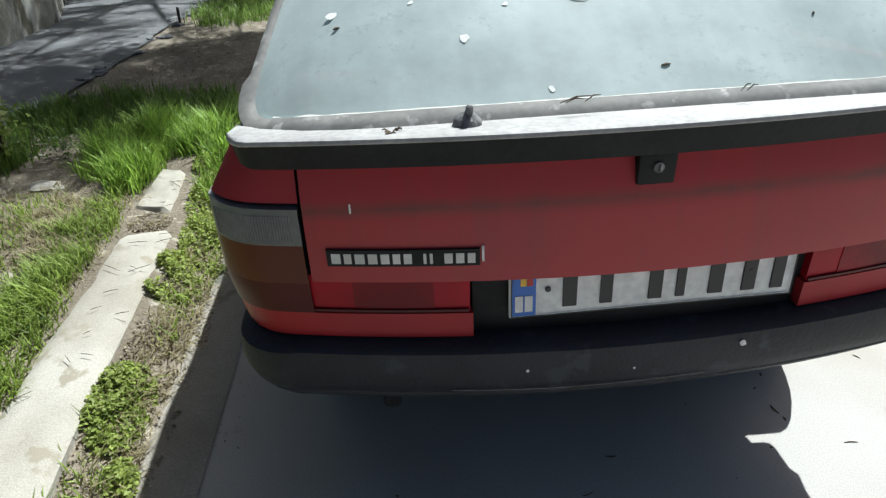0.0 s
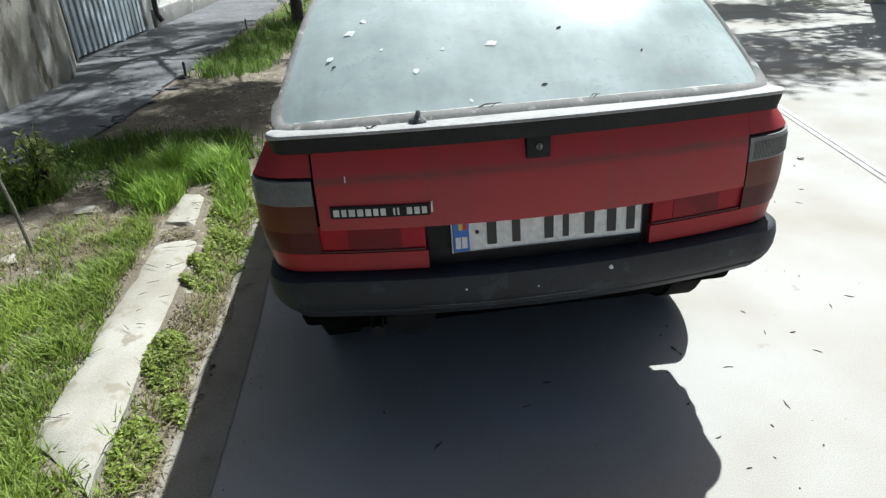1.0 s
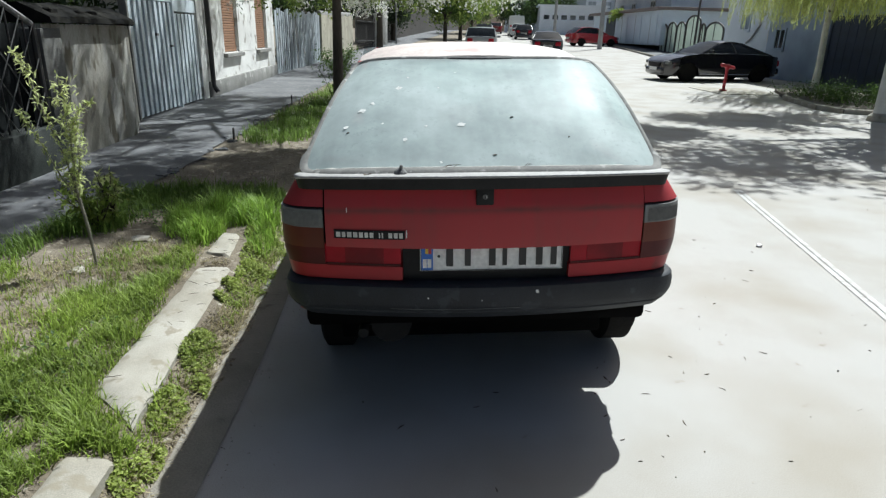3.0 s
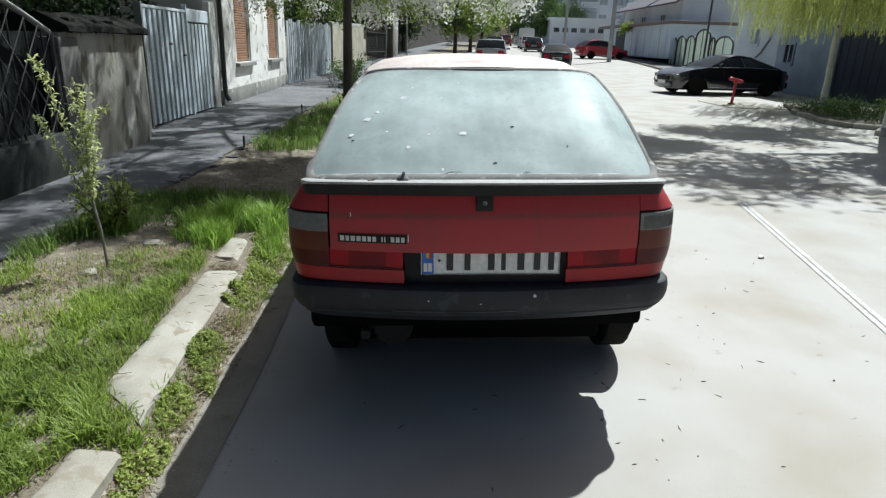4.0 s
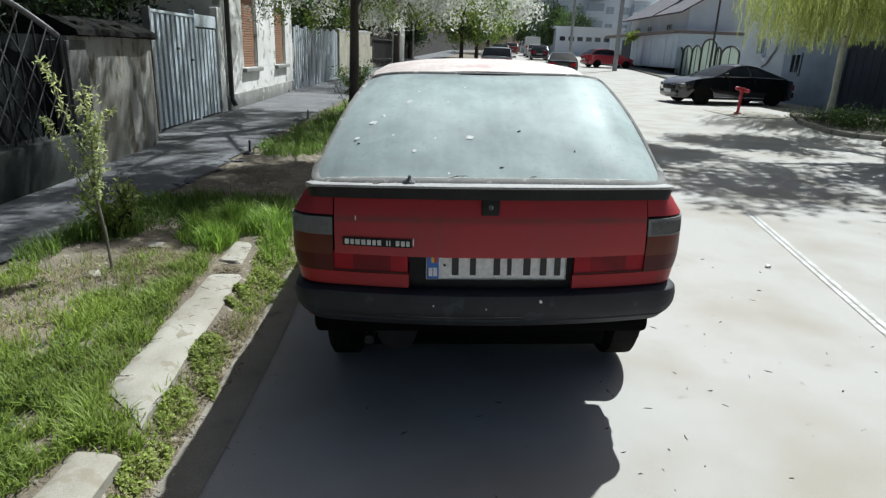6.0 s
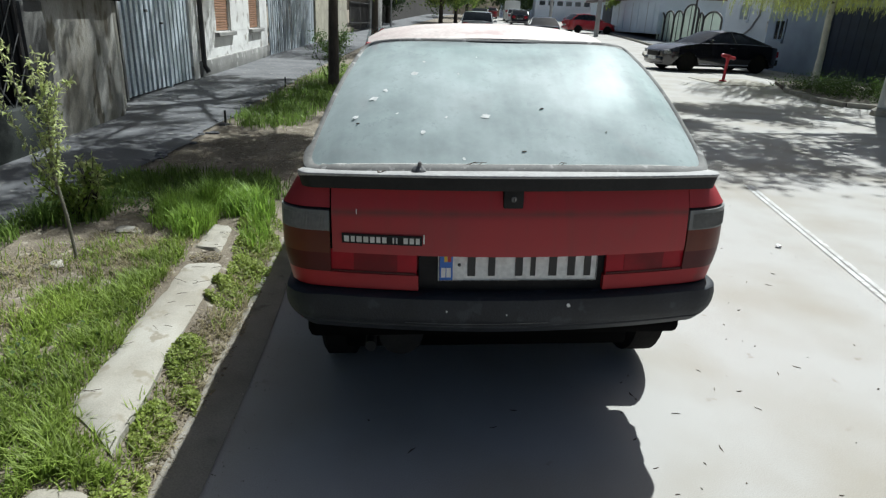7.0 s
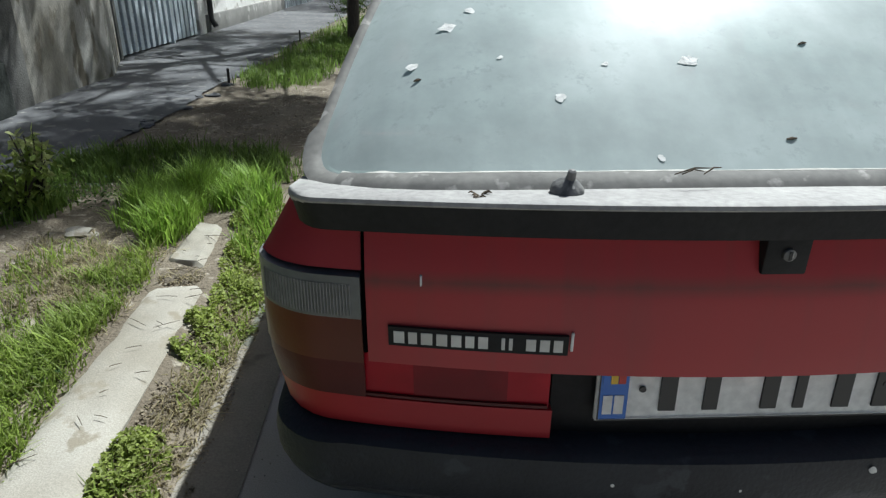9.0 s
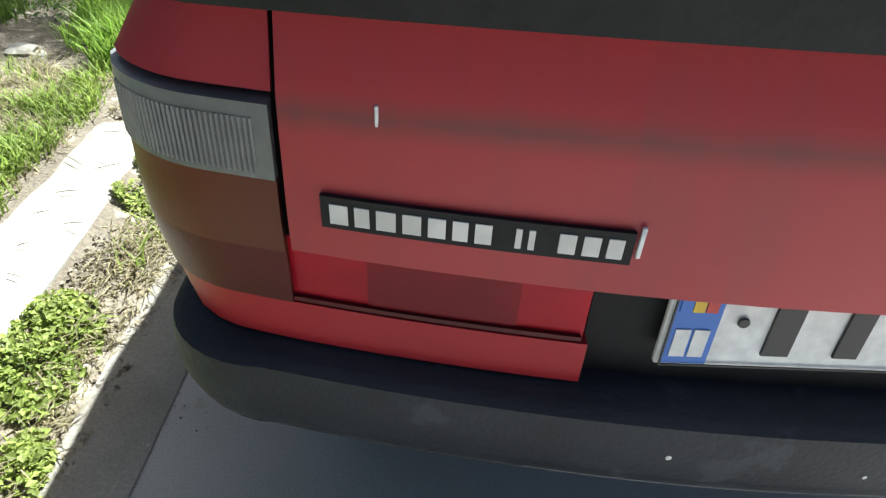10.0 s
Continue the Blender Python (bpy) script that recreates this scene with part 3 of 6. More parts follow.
    def wrap(reach_x):
        """One rounded corner in plan, then a short run along the side."""
        out = []
        for i in range(1, 10):
            a = math.pi / 2 * i / 9
            out.append((0.62 + reach_x * math.sin(a), y_end + 0.075 * (1 - math.cos(a)), math.sin(a), -math.cos(a)))
        return out + [(0.621 + reach_x, y_end + 0.075 + d, 1.0, 0.0) for d in (0.06, 0.14, 0.22)]

    right = wrap(0.086)
    left = [(-x, y, -nx, ny) for x, y, nx, ny in reversed(right)]
    rings = []
    for x, y, nx, ny in left + stations + right:
        # the lower edge sweeps up towards the corners
        rings.append([(x - nx * o, y - ny * o, z + 0.055 * nx * nx * max(0.0, (0.55 - z) / 0.13) - 0.004 * abs(nx)) for o, z in prof])
    bm = bmesh.new()
    add_loft(bm, [r + [(r[-1][0] * 0.94, r[-1][1] + 0.04, r[-1][2] + 0.005), (r[0][0] * 0.94, r[0][1] + 0.04, r[0][2] - 0.004)] for r in rings])
    bmesh.ops.recalc_face_normals(bm, faces=bm.faces)
    bump = part("bumper", bm, BUMPER, car, "weathered dark grey plastic bumper")
    sc = bmesh.new()
    random.seed(5)
    # thin pale strip imitates the light caught by the bumper's ridge
    add_patch(sc, [[(x, rear_y(x) - 0.0405 - 0.0008, 0.506 + 0.002 * math.sin(9 * x)) for x in frange(-0.35, 0.12, 0.03)], [(x, rear_y(x) - 0.0405 - 0.0008, 0.5072 + 0.002 * math.sin(9 * x)) for x in frange(-0.35, 0.12, 0.03)]], 0.0006, (0, 1, 0))
    part("scuff", sc, SEAL, bump, "pale line painted as the ridge's highlight")
    for bx, bz, r in ((0.182, 0.570, 0.008), (-0.215, 0.55, 0.004), (-0.02, 0.54, 0.003)):
        d = bmesh.new()
        bmesh.ops.create_icosphere(d, subdivisions=2, radius=r)
        for v in d.verts:
            v.co = Vector((v.co.x * (0.8 + 0.5 * noise.noise(v.co * 130)) + bx, v.co.y * 0.12 + rear_y(bx, 0.55) - 0.039, v.co.z * (0.9 + 0.6 * noise.noise(v.co * 90)) + bz))
        part("bird_dropping", d, CHALK, bump, "white bird dropping")
    # spoiler: pale dusty top, black lip below
    rr = []
    for x in frange(-0.683, 0.683, 0.01366):
        y = 0.022 + 0.10 * (abs(x) / 0.7) ** 2 + 0.045 * (max(0, abs(x) - 0.645) / 0.038) ** 2
        dz = -0.014 * (abs(x) / 0.7) ** 2
        e = max(0.0, abs(x) - 0.655) / 0.037
        dz += 0.004 - 0.011 * e * e
        rr.append([(x, y, 0.989 + dz), (x, y + 0.002, 0.994 + dz), (x, y + 0.010, 0.9965 + dz), (x * 0.985, y + 0.10, 0.987 + dz), (x * 0.985, y + 0.10, 0.965 + dz), (x, y + 0.02, 0.972 + dz)])
    bm = bmesh.new()
    add_loft(bm, rr)
    bmesh.ops.recalc_face_normals(bm, faces=bm.faces)
    sp = part("spoiler", bm, WHITE_DUST, car, "pale dusty tailgate spoiler")
    rr = [[(r[0][0] * 0.997, r[0][1] + 0.003, r[0][2]), (r[5][0] * 0.985, r[5][1] + 0.06, r[5][2]), (r[5][0] * 0.98, r[5][1] + 0.06, 0.935), (r[0][0] * 0.985, r[0][1] + 0.008, 0.946 + (r[0][2] - 0.989))] for r in rr]
    bm = bmesh.new()
    add_loft(bm, rr)
    bmesh.ops.recalc_face_normals(bm, faces=bm.faces)
    part("spoiler_lip", bm, BLACK, sp, "black underside of the spoiler")
    # rear window: rounded sheet with a pale rubber seal
    def on_glass(u, v, lift=0.0):
        """u across -1..1, v up 0..1."""
        hw = lerp(0.672, 0.532, v)
        y = lerp(0.13, 0.80, v) + 0.004 * abs(u) ** 2 + 0.096 * abs(u) ** 8
        z = lerp(0.995, 1.352, v) - 0.024 * abs(u) ** 7 + 0.04 * math.sin(math.pi * v)
        return Vector((u * hw + 0.042 * v, y - lift * 0.5, z + lift * 0.85))

    def reach(v):
        """Half width at height v: the pane's corners are rounded."""
        k = max(0.0, 1 - v / 0.09, 1 - (1 - v) / 0.09)
        return 0.93 + 0.07 * math.sqrt(max(0.0, 1 - k * k))

    vv = [0, 0.01, 0.025, 0.045, 0.07, 0.10, 0.13] + frange(0.2, 0.9, 0.1) + [0.93, 0.96, 0.98, 0.992, 1.0]
    part("rear_window", patch([[on_glass(lerp(-1, 1, i / 20) * reach(v), v) for i in range(21)] for v in vv], 0.006, (0, 0.5, -0.85)), DUST_GLASS, car, "dusty rear window with bird droppings")
    loop = [on_glass(lerp(-0.92, 0.92, i / 20), 0.0) for i in range(21)]
    loop += [on_glass(reach(v), v) for v in vv]
    loop += [on_glass(lerp(0.92, -0.92, i / 20), 1.0) for i in range(21)]
    loop += [on_glass(-reach(v), v) for v in reversed(vv)]
    bm = bmesh.new()
    rings, dust = [], []
    for i, p in enumerate(loop):
        d = (loop[(i + 1) % len(loop)] - loop[i - 1]).normalized()
        up = Vector((0, -0.5, 0.86))
        sd = d.cross(up).normalized()
        low = 0.019 if p.z < 1.03 else 0.010
        thin = 0.004 + 0.0022 * math.sin(i * 1.9) + 0.001 * math.sin(i * 4.3)
        dust.append([p - sd * (low - 0.001) + up * 0.0032, p - sd * (low + thin) + up * 0.0014, p - sd * (low + thin) - up * 0.002, p - sd * (low - 0.001) - up * 0.002])
        rings.append([p + sd * a * low + up * b * 0.007 for a, b in ((-1, -0.6), (-0.9, 0.5), (-0.3, 0.95), (0.4, 0.95), (1, 0.3), (1, -0.6))])
    add_loft(bm, rings + [rings[0]], True, False)
    bmesh.ops.recalc_face_normals(bm, faces=bm.faces)
    part("window_seal", bm, SEAL, car, "weathered grey window seal")
    # pale dust gathered along the inner edge, and the dark gap behind the spoiler
    bm = bmesh.new()
    add_loft(bm, dust + [dust[0]], True, False)
    bmesh.ops.recalc_face_normals(bm, faces=bm.faces)
    part("dust_edge", bm, SEAL_DUST, car, "pale dust along the glass edge")
    # black tube stands in for the shade in this gap
    gap = [on_glass(lerp(-1, 1, i / 24), 0.0) + Vector((0, -0.020 + 0.004 * (i in (0, 24)), -0.012)) for i in range(25)]
    part("window_gap", tube(gap, 0.005, 6), SHADOW_BLACK, car)
    # roof and pillars
    rr = []
    for y in frange(0.80, 2.02, 0.08):
        e = (y - 0.80) / 1.22
        zc = 1.385 + 0.030 * math.sin(math.pi * min(1, e * 0.8 + 0.18)) - 0.038 * (1 - e) ** 4
        hw = 0.528 + 0.02 * math.sin(math.pi * e)
        bow = 0.10 * (1 - e) ** 2
        rr.append([Vector((0.042 + u * hw, y + bow * abs(u) ** 2.4 * (1 if e < 0.5 else 0), zc - 0.05 * abs(u) ** 2.6 - (0.02 if abs(u) > 0.99 else 0))) for u in frange(-1, 1, 0.125)])
    part("roof", patch(rr, 0.03, (0, 0, -1)), DUSTY, car, "pale dusty faded roof")
    lip = bmesh.new()
    add_tube(lip, [p + Vector((0, -0.006, -0.017)) for p in rr[0]], 0.010, 8)
    part("roof_seal", lip, BLACK, car, "black seal above the rear window")
    for s in (-1, 1):
        c_pil = [[(s * 0.645, 0.26, 0.975), (s * 0.672, 0.42, 0.94)], [(s * 0.508 + 0.03, 0.88, 1.325), (s * 0.535 + 0.03, 1.08, 1.33)]]
        part("pillar", patch(c_pil, 0.03, (-s, 0, 0)), RED, car)
        part("pillar", tube([(s * 0.66, 1.62, 0.91), (s * 0.49 + 0.04, 1.55, 1.34)], 0.03, 6), RED, car)
        part("pillar", tube([(s * 0.67, 2.75, 0.90), (s * 0.49 + 0.04, 2.0, 1.35)], 0.026, 6), RED, car)
        part("side_window", patch([[(s * 0.66, 0.46, 0.93), (s * 0.69, 2.70, 0.895)], [(s * 0.495 + 0.04, 1.02, 1.335), (s * 0.495 + 0.04, 1.98, 1.345)]], 0.005, (-s, 0, 0)), CLEAR_GLASS, car, "dark side window", False)
        part("side_moulding", tube([(s * 0.762, 1.20, 0.56), (s * 0.765, 2.80, 0.56)], 0.012, 6), BLACK, car)
        part("headlamp", box(*sorted((s * 0.42, s * 0.70)), 3.80, 3.875, 0.56, 0.66, 0.02), LENS_CLEAR, car, "rectangular headlamp")
    part("windscreen", patch(bulged((-0.70, 2.78, 0.905), (0.70, 2.78, 0.905), (0.53, 2.0, 1.37), (-0.53, 2.0, 1.37), 0.06, out=(0, 0.6, 0.8)), 0.006, (0, -0.6, -0.8)), CLEAR_GLASS, car, "windscreen")
    part("front_bumper", box(-0.78, 0.78, 3.80, 3.965, 0.34, 0.53, 0.045, 3), BUMPER, car, "grey plastic front bumper")
    # inside
    part("parcel_shelf", box(-0.60, 0.60, 0.30, 0.85, 0.925, 0.945, 0.005), FABRIC, car)
    for x in (-0.31, 0.36):
        part("seat", box(x - 0.22, x + 0.22, 1.55, 1.75, 0.45, 1.10, 0.05), FABRIC, car, "grey cloth front seat")
        part("headrest", box(x - 0.13, x + 0.13, 1.50, 1.60, 1.08, 1.26, 0.04, 3), DARK_CLOTH, car, "dark cloth headrest")
    part("rear_seat", box(-0.60, 0.60, 0.86, 1.08, 0.45, 1.04, 0.05), FABRIC, car)
    # washer jet
    c = lathe([(-0.006, 0.023), (0.002, 0.022), (0.008, 0.017), (0.013, 0.010), (0.016, 0.0065), (0.027, 0.0055), (0.029, 0.003)], "z", 16)
    bmesh.ops.transform(c, matrix=pose(-0.305, 0.098, 0.998, 14, 6, 0), verts=c.verts)
    part("washer_jet", c, JET_GREY, car, "dusty washer jet")
    # droppings and twigs on glass
    random.seed(11)
    for u, v, r in ((-0.57, 0.60, 0.014), (-0.76, 0.40, 0.014), (-0.71, 0.46, 0.009), (-0.82, 0.28, 0.010), (-0.14, 0.29, 0.015), (-0.46, 0.19, 0.010),
                    (-0.35, 0.28, 0.007), (-0.61, 0.30, 0.006), (-0.19, 0.78, 0.004), (-0.30, 0.60, 0.005), (-0.24, 0.05, 0.008), (-0.53, 0.72, 0.006)):
        d = bmesh.new()
        bmesh.ops.create_icosphere(d, subdivisions=2, radius=r)
        cc = on_glass(u, v, 0.001)
        ph = random.random() * 9
        for w in d.verts:
            k = 0.75 + 0.9 * noise.noise(w.co * 90 + Vector((ph, 0, 0)))
            w.co = cc + Vector((w.co.x * k, w.co.y * 0.9 * k * 0.86 + w.co.z * 0.1, w.co.y * 0.5 * k + w.co.z * 0.07))
        part("bird_dropping", d, CHALK, car, "white bird dropping on the glass")
    for u, v, ang, ln in ((0.05, 0.09, 0.2, 0.016), (0.17, 0.34, 0.4, 0.016), (0.49, 0.20, 1.0, 0.010), (-0.80, 0.24, 0.6, 0.014)):
        p = on_glass(u, v, 0.0012)
        dv = Vector((math.cos(ang), 0.5 * math.sin(ang), 0.28 * math.sin(ang))) * ln
        part("seed_husk", tube([p - dv / 2, p + Vector((0, 0, 0.0006)), p + dv / 2], [0.0010, 0.0026, 0.0010], 6), TWIG, car, "dry seed husk on the glass")
    for x0, ln, a in ((-0.16, 0.055, 0.15), (-0.15, 0.03, -0.5), (-0.12, 0.03, 0.4), (0.13, 0.03, 0.7), (0.14, 0.02, 0.2)):
        part("twig", tube([(x0, 0.112, 1.012), (x0 + ln / 2 * math.cos(a), 0.112 + ln / 2 * math.sin(a) * .6, 1.020), (x0 + ln * math.cos(a), 0.115 + ln * math.sin(a) * .6, 1.018)], [0.0008, 0.0013, 0.0006], 5), TWIG, car, "dry twig caught on the seal")
    tw = bmesh.new()
    for k in range(9):
        a = random.random() * 6.3
        q = Vector((-0.425 + random.uniform(-.010, .010), 0.088 + random.uniform(-.010, .010), 0.9935))
        add_tube(tw, [q, q + Vector((0.006 * math.cos(a), 0.006 * math.sin(a), 0.003)), q + Vector((0.010 * math.cos(a), 0.010 * math.sin(a), 0.001))], [0.001, 0.0014, 0.0006], 5)
    part("dry_blossom", tw, TWIG, car, "dry blossom on the spoiler")
    return car


hatchback()


# ---- left side of the street: walls, gates, house ----
PLASTER = mat("grey cement plaster", (0.26, 0.255, 0.24), 0.9, (0.18, 0.176, 0.165), 2.2, 60, 0.35, spots=(0.38, 0.375, 0.35), spot_scale=4, spot_at=0.6)
WALL_PLASTER = mat("streaked cement plaster", (0.36, 0.35, 0.32), 0.9, (0.20, 0.185, 0.15), 2.6, 70, 0.5, spots=(0.13, 0.115, 0.085), spot_scale=5, spot_at=0.54, stretch=(1, 1, 0.4))
# grey plaster of the end pillar, darker than the wall
PILLAR_DARK = mat("dark pillar plaster", (0.17, 0.168, 0.16), 0.95, (0.11, 0.108, 0.10), 3, 60, 0.4, spec=0.1)
TAR = mat("tar paper", (0.012, 0.012, 0.012), 0.9, (0.022, 0.021, 0.018), 5, 60, 0.6, spots=(0.06, 0.057, 0.05), spot_scale=8, spot_at=0.66, spec=0.05)
GATE_BLUE = mat("pale blue-grey painted steel", (0.58, 0.645, 0.69), 0.5, (0.48, 0.535, 0.575), 4, 50, 0.08, spots=(0.33, 0.30, 0.27), spot_scale=9, spot_at=0.68, rand=0.08)
OLD_WOOD = mat("weathered blue-grey boards", (0.40, 0.45, 0.49), 0.85, (0.27, 0.29, 0.31), 3, 60, 0.3, spots=(0.14, 0.12, 0.10), spot_scale=6, spot_at=0.63, rand=0.2, stretch=(1, 1, 0.2))
WHITEWASH = mat("flaking whitewash", (0.74, 0.735, 0.71), 0.9, (0.58, 0.57, 0.55), 1.6, 40, 0.3, spots=(0.34, 0.32, 0.29), spot_scale=3.2, spot_at=0.58)
OCHRE = mat("stained ochre plaster", (0.42, 0.39, 0.30), 0.9, (0.30, 0.28, 0.22), 1.5, 40, 0.3, spots=(0.22, 0.2, 0.17), spot_scale=4, spot_at=0.6)
SHUTTER = mat("brown roller shutter", (0.27, 0.14, 0.075), 0.6, (0.22, 0.115, 0.06), 3, 40, 0.1, rand=0.1)
IRON = mat("black iron", (0.02, 0.02, 0.021), 0.5, (0.035, 0.03, 0.027), 9, 60, 0.15)
TILE_ROOF = mat("grey-brown roof", (0.11, 0.10, 0.115), 0.85, (0.075, 0.068, 0.08), 2, 30, 0.3)
FROSTED = leaf_mat("frosted pale green sheet", (0.70, 0.76, 0.70), (0.62, 0.68, 0.63), 0.02)
# distance haze mixed into the plaster colour: paler and bluer
GABLE_WHITE = mat("haze-blued white plaster, stained", (0.84, 0.87, 0.90), 0.85, (0.72, 0.76, 0.81), 0.7, 30, 0.1)
BLUE_HOUSE = mat("pale blue-white plaster", (0.76, 0.81, 0.86), 0.85, (0.68, 0.73, 0.78), 1.2, 40, 0.15)
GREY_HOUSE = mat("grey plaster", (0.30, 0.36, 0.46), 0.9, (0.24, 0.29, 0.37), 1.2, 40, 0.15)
# far concrete, with the bluish brightness of haze put into its colour
PANEL_GREY = mat("haze-paled concrete panels", (0.80, 0.84, 0.89), 0.9, (0.72, 0.76, 0.81), 0.4, 8, 0.05)
DARK_PANE = mat("dark window pane", (0.02, 0.024, 0.028), 0.1, (0.03, 0.034, 0.04), 1, 0, 0)
BARK = mat("bark", (0.055, 0.045, 0.037), 0.95, (0.09, 0.075, 0.06), 5, 40, 0.8, stretch=(1, 1, 0.25), dist=0.02)
PALE_BARK = mat("pale bark", (0.66, 0.66, 0.62), 0.9, (0.48, 0.47, 0.44), 4, 40, 0.5, spots=(0.08, 0.075, 0.07), spot_scale=7, spot_at=0.64)
GREY_TWIG = mat("pale grey-brown twig bark", (0.27, 0.25, 0.20), 0.9, (0.18, 0.165, 0.13), 12, 60, 0.3)
BLOSSOM = leaf_mat("white blossom", (0.70, 0.70, 0.66), (0.55, 0.56, 0.50), 0.2)
YOUNG_LEAF = leaf_mat("young leaves", (0.26, 0.33, 0.07), (0.16, 0.23, 0.05))
LEAF = leaf_mat("green leaves", (0.10, 0.16, 0.035), (0.05, 0.09, 0.025))
DARK_LEAF = leaf_mat("dark leaves", (0.035, 0.055, 0.022), (0.022, 0.036, 0.016))
WILLOW = leaf_mat("willow leaves", (0.50, 0.54, 0.19), (0.37, 0.42, 0.13))
GRASS = leaf_mat("grass", (0.21, 0.31, 0.07), (0.15, 0.23, 0.05), 0.4)
GRASS_BRIGHT = leaf_mat("lush grass", (0.30, 0.44, 0.075), (0.21, 0.33, 0.055), 0.4)
LITTER = leaf_mat("dry leaf litter", (0.38, 0.33, 0.245), (0.22, 0.185, 0.135), 0.5)
GRASS_LAWN = leaf_mat("lawn grass", (0.30, 0.39, 0.075), (0.21, 0.28, 0.06), 0.5)
SAPLING_LEAF = leaf_mat("sapling leaves", (0.56, 0.60, 0.28), (0.40, 0.45, 0.19), 0.4)
GRASS_DRY = leaf_mat("dry grass", (0.42, 0.37, 0.22), (0.31, 0.27, 0.16), 0.35)
CLOVER = leaf_mat("small weeds", (0.34, 0.40, 0.10), (0.25, 0.30, 0.075), 0.4)


def branch_leaves(vs, fs, p0, p1, n, size, spread, rng, droop=0.0, slim=0.26):
    for _ in range(n):
        t = rng.uniform(0, 1)
        c = p0.lerp(p1, t) + Vector((rng.normal(0, spread), rng.normal(0, spread), rng.normal(0, spread)))
        q = Euler((rng.uniform(-1.2, 1.2), rng.uniform(-1.2, 1.2), rng.uniform(0, 6.3))).to_matrix()
        s = size * rng.uniform(0.6, 1.35)
        b = len(vs)
        for p in ((-0.5, 0, 0), (0, -slim, 0.04), (0.6, 0, -0.1 - droop), (0, slim, 0.04)):
            v = c + q @ (Vector(p) * s)
            vs.append(tuple(v))
        fs.append((b, b + 1, b + 2, b + 3))


def leaf_part(name, vs, fs, material, parent, label=""):
    me = bpy.data.meshes.new(name)
    me.from_pydata(vs, [], fs)
    me.materials.append(material)
    ob = new(name, me)
    ob.parent = parent
    ob["kind"] = "stuff"
    if label:
        ob["label"] = label
    return ob


fence_wall = thing("boundary_wall", pose(0, 0, 0), "grey cement-plastered boundary wall under dappled tree shade", "wall")
bm = bmesh.new()
ring = lambda z: [(-3.79, 4.50, z), (-3.80, 6.40, z), (-4.26, 7.62, z), (-4.46, 7.62, z), (-4.10, 6.40, z), (-4.16, 4.50, z)]
add_loft(bm, [ring(z) for z in (0.05, 0.5, 1.0, 1.46)])
bmesh.ops.recalc_face_normals(bm, faces=bm.faces)
part("wall", bm, WALL_PLASTER, fence_wall, "", False)
part("end_pillar", box(-4.20, -3.765, 4.43, 4.80, 0.05, 1.42, 0.012), PILLAR_DARK, fence_wall)
bm = bmesh.new()
rr = []
for y in frange(4.55, 7.6, 0.14):
    o = 0.0 if y < 6.4 else -(y - 6.4) * 0.37
    h = 0.03 * noise.noise((y * 3, 1, 1))
    rr.append([(-3.70 + o + h, y, 1.475 + h), (-3.72 + o, y, 1.53 + h), (-4.0 + o, y, 1.66 + 2 * h), (-4.35 + o, y, 1.62 + h), (-4.35 + o, y, 1.47)])
add_loft(bm, rr)
bmesh.ops.recalc_face_normals(bm, faces=bm.faces)
part("coping", bm, TAR, fence_wall, "sagging black tar-paper coping", False)
random.seed(3)
for k in range(5):
    y = random.uniform(4.8, 7.2)
    o = 0.0 if y < 6.4 else -(y - 6.4) * 0.37
    s = random.uniform(0.04, 0.10)
    part("coping_stone", box(-3.80 + o - s, -3.80 + o, y - s, y + s * 0.6, 1.53, 1.55 + s * 0.7, 0.012, 1, Matrix.Rotation(0, 4, "Z")), TAR, fence_wall, "", False)

# iron fence with arched top, nearest the camera
fence = thing("iron_fence", pose(-3.80, 0, 0), "dark iron fence with a sagging arched rail on a low wall", "fence")
# tree shade over the low wall is put into this cement colour
DARK_CEMENT = mat("cement darkened for shade", (0.060, 0.064, 0.060), 0.95, (0.030, 0.034, 0.031), 3, 50, 0.4, spec=0.05)
part("low_wall", box(-0.14, 0.10, -8.0, 4.42, 0.03, 0.52, 0.01), DARK_CEMENT, fence, "low cement wall, coloured dark for shade")
RAIL_GREY = mat("weathered grey iron", (0.30, 0.30, 0.295), 0.6, (0.20, 0.20, 0.195), 8, 60, 0.2)
LATTICE = mat("dull iron lattice", (0.09, 0.09, 0.087), 0.8, (0.045, 0.045, 0.043), 8, 60, 0.1)


def arch_z(t):
    return 1.46 + 0.40 * math.sin(math.pi * min(1, max(0, t)))


for c in (-6.35, -3.35, -0.35, 2.85):
    part("top_rail", tube([(0, c - 1.5 + 3.0 * i / 20, arch_z(i / 20)) for i in range(21)], 0.028, 8), RAIL_GREY, fence, "curved weathered grey rail")
    for k in range(12):
        y = c - 1.38 + k * 0.25
        part("bar", tube([(0, y, 0.5), (0, y, arch_z((y - c + 1.5) / 3.0))], 0.010, 6), IRON, fence)
    for k in range(13):
        for d in (-1, 1):
            # slanting wires, cut off at the arch
            ya = c - 1.5 + 0.25 * k
            line = [(0.014 + 0.006 * d, ya + d * q, 0.52 + 1.25 * q) for q in frange(0, 1.1, 0.05)]
            line = [p for p in line if abs(p[1] - c) < 1.5 and p[2] < arch_z((p[1] - c + 1.5) / 3.0)]
            if len(line) > 2:
                part("lattice_wire", tube([line[0], line[-1]], 0.006, 5), LATTICE, fence)
    part("post", tube([(0, c + 1.52, 0.03), (0, c + 1.52, 1.46)], 0.03, 8), IRON, fence)
# near-black sheet imitates the shade behind the bars
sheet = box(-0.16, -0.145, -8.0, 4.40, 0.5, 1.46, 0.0)
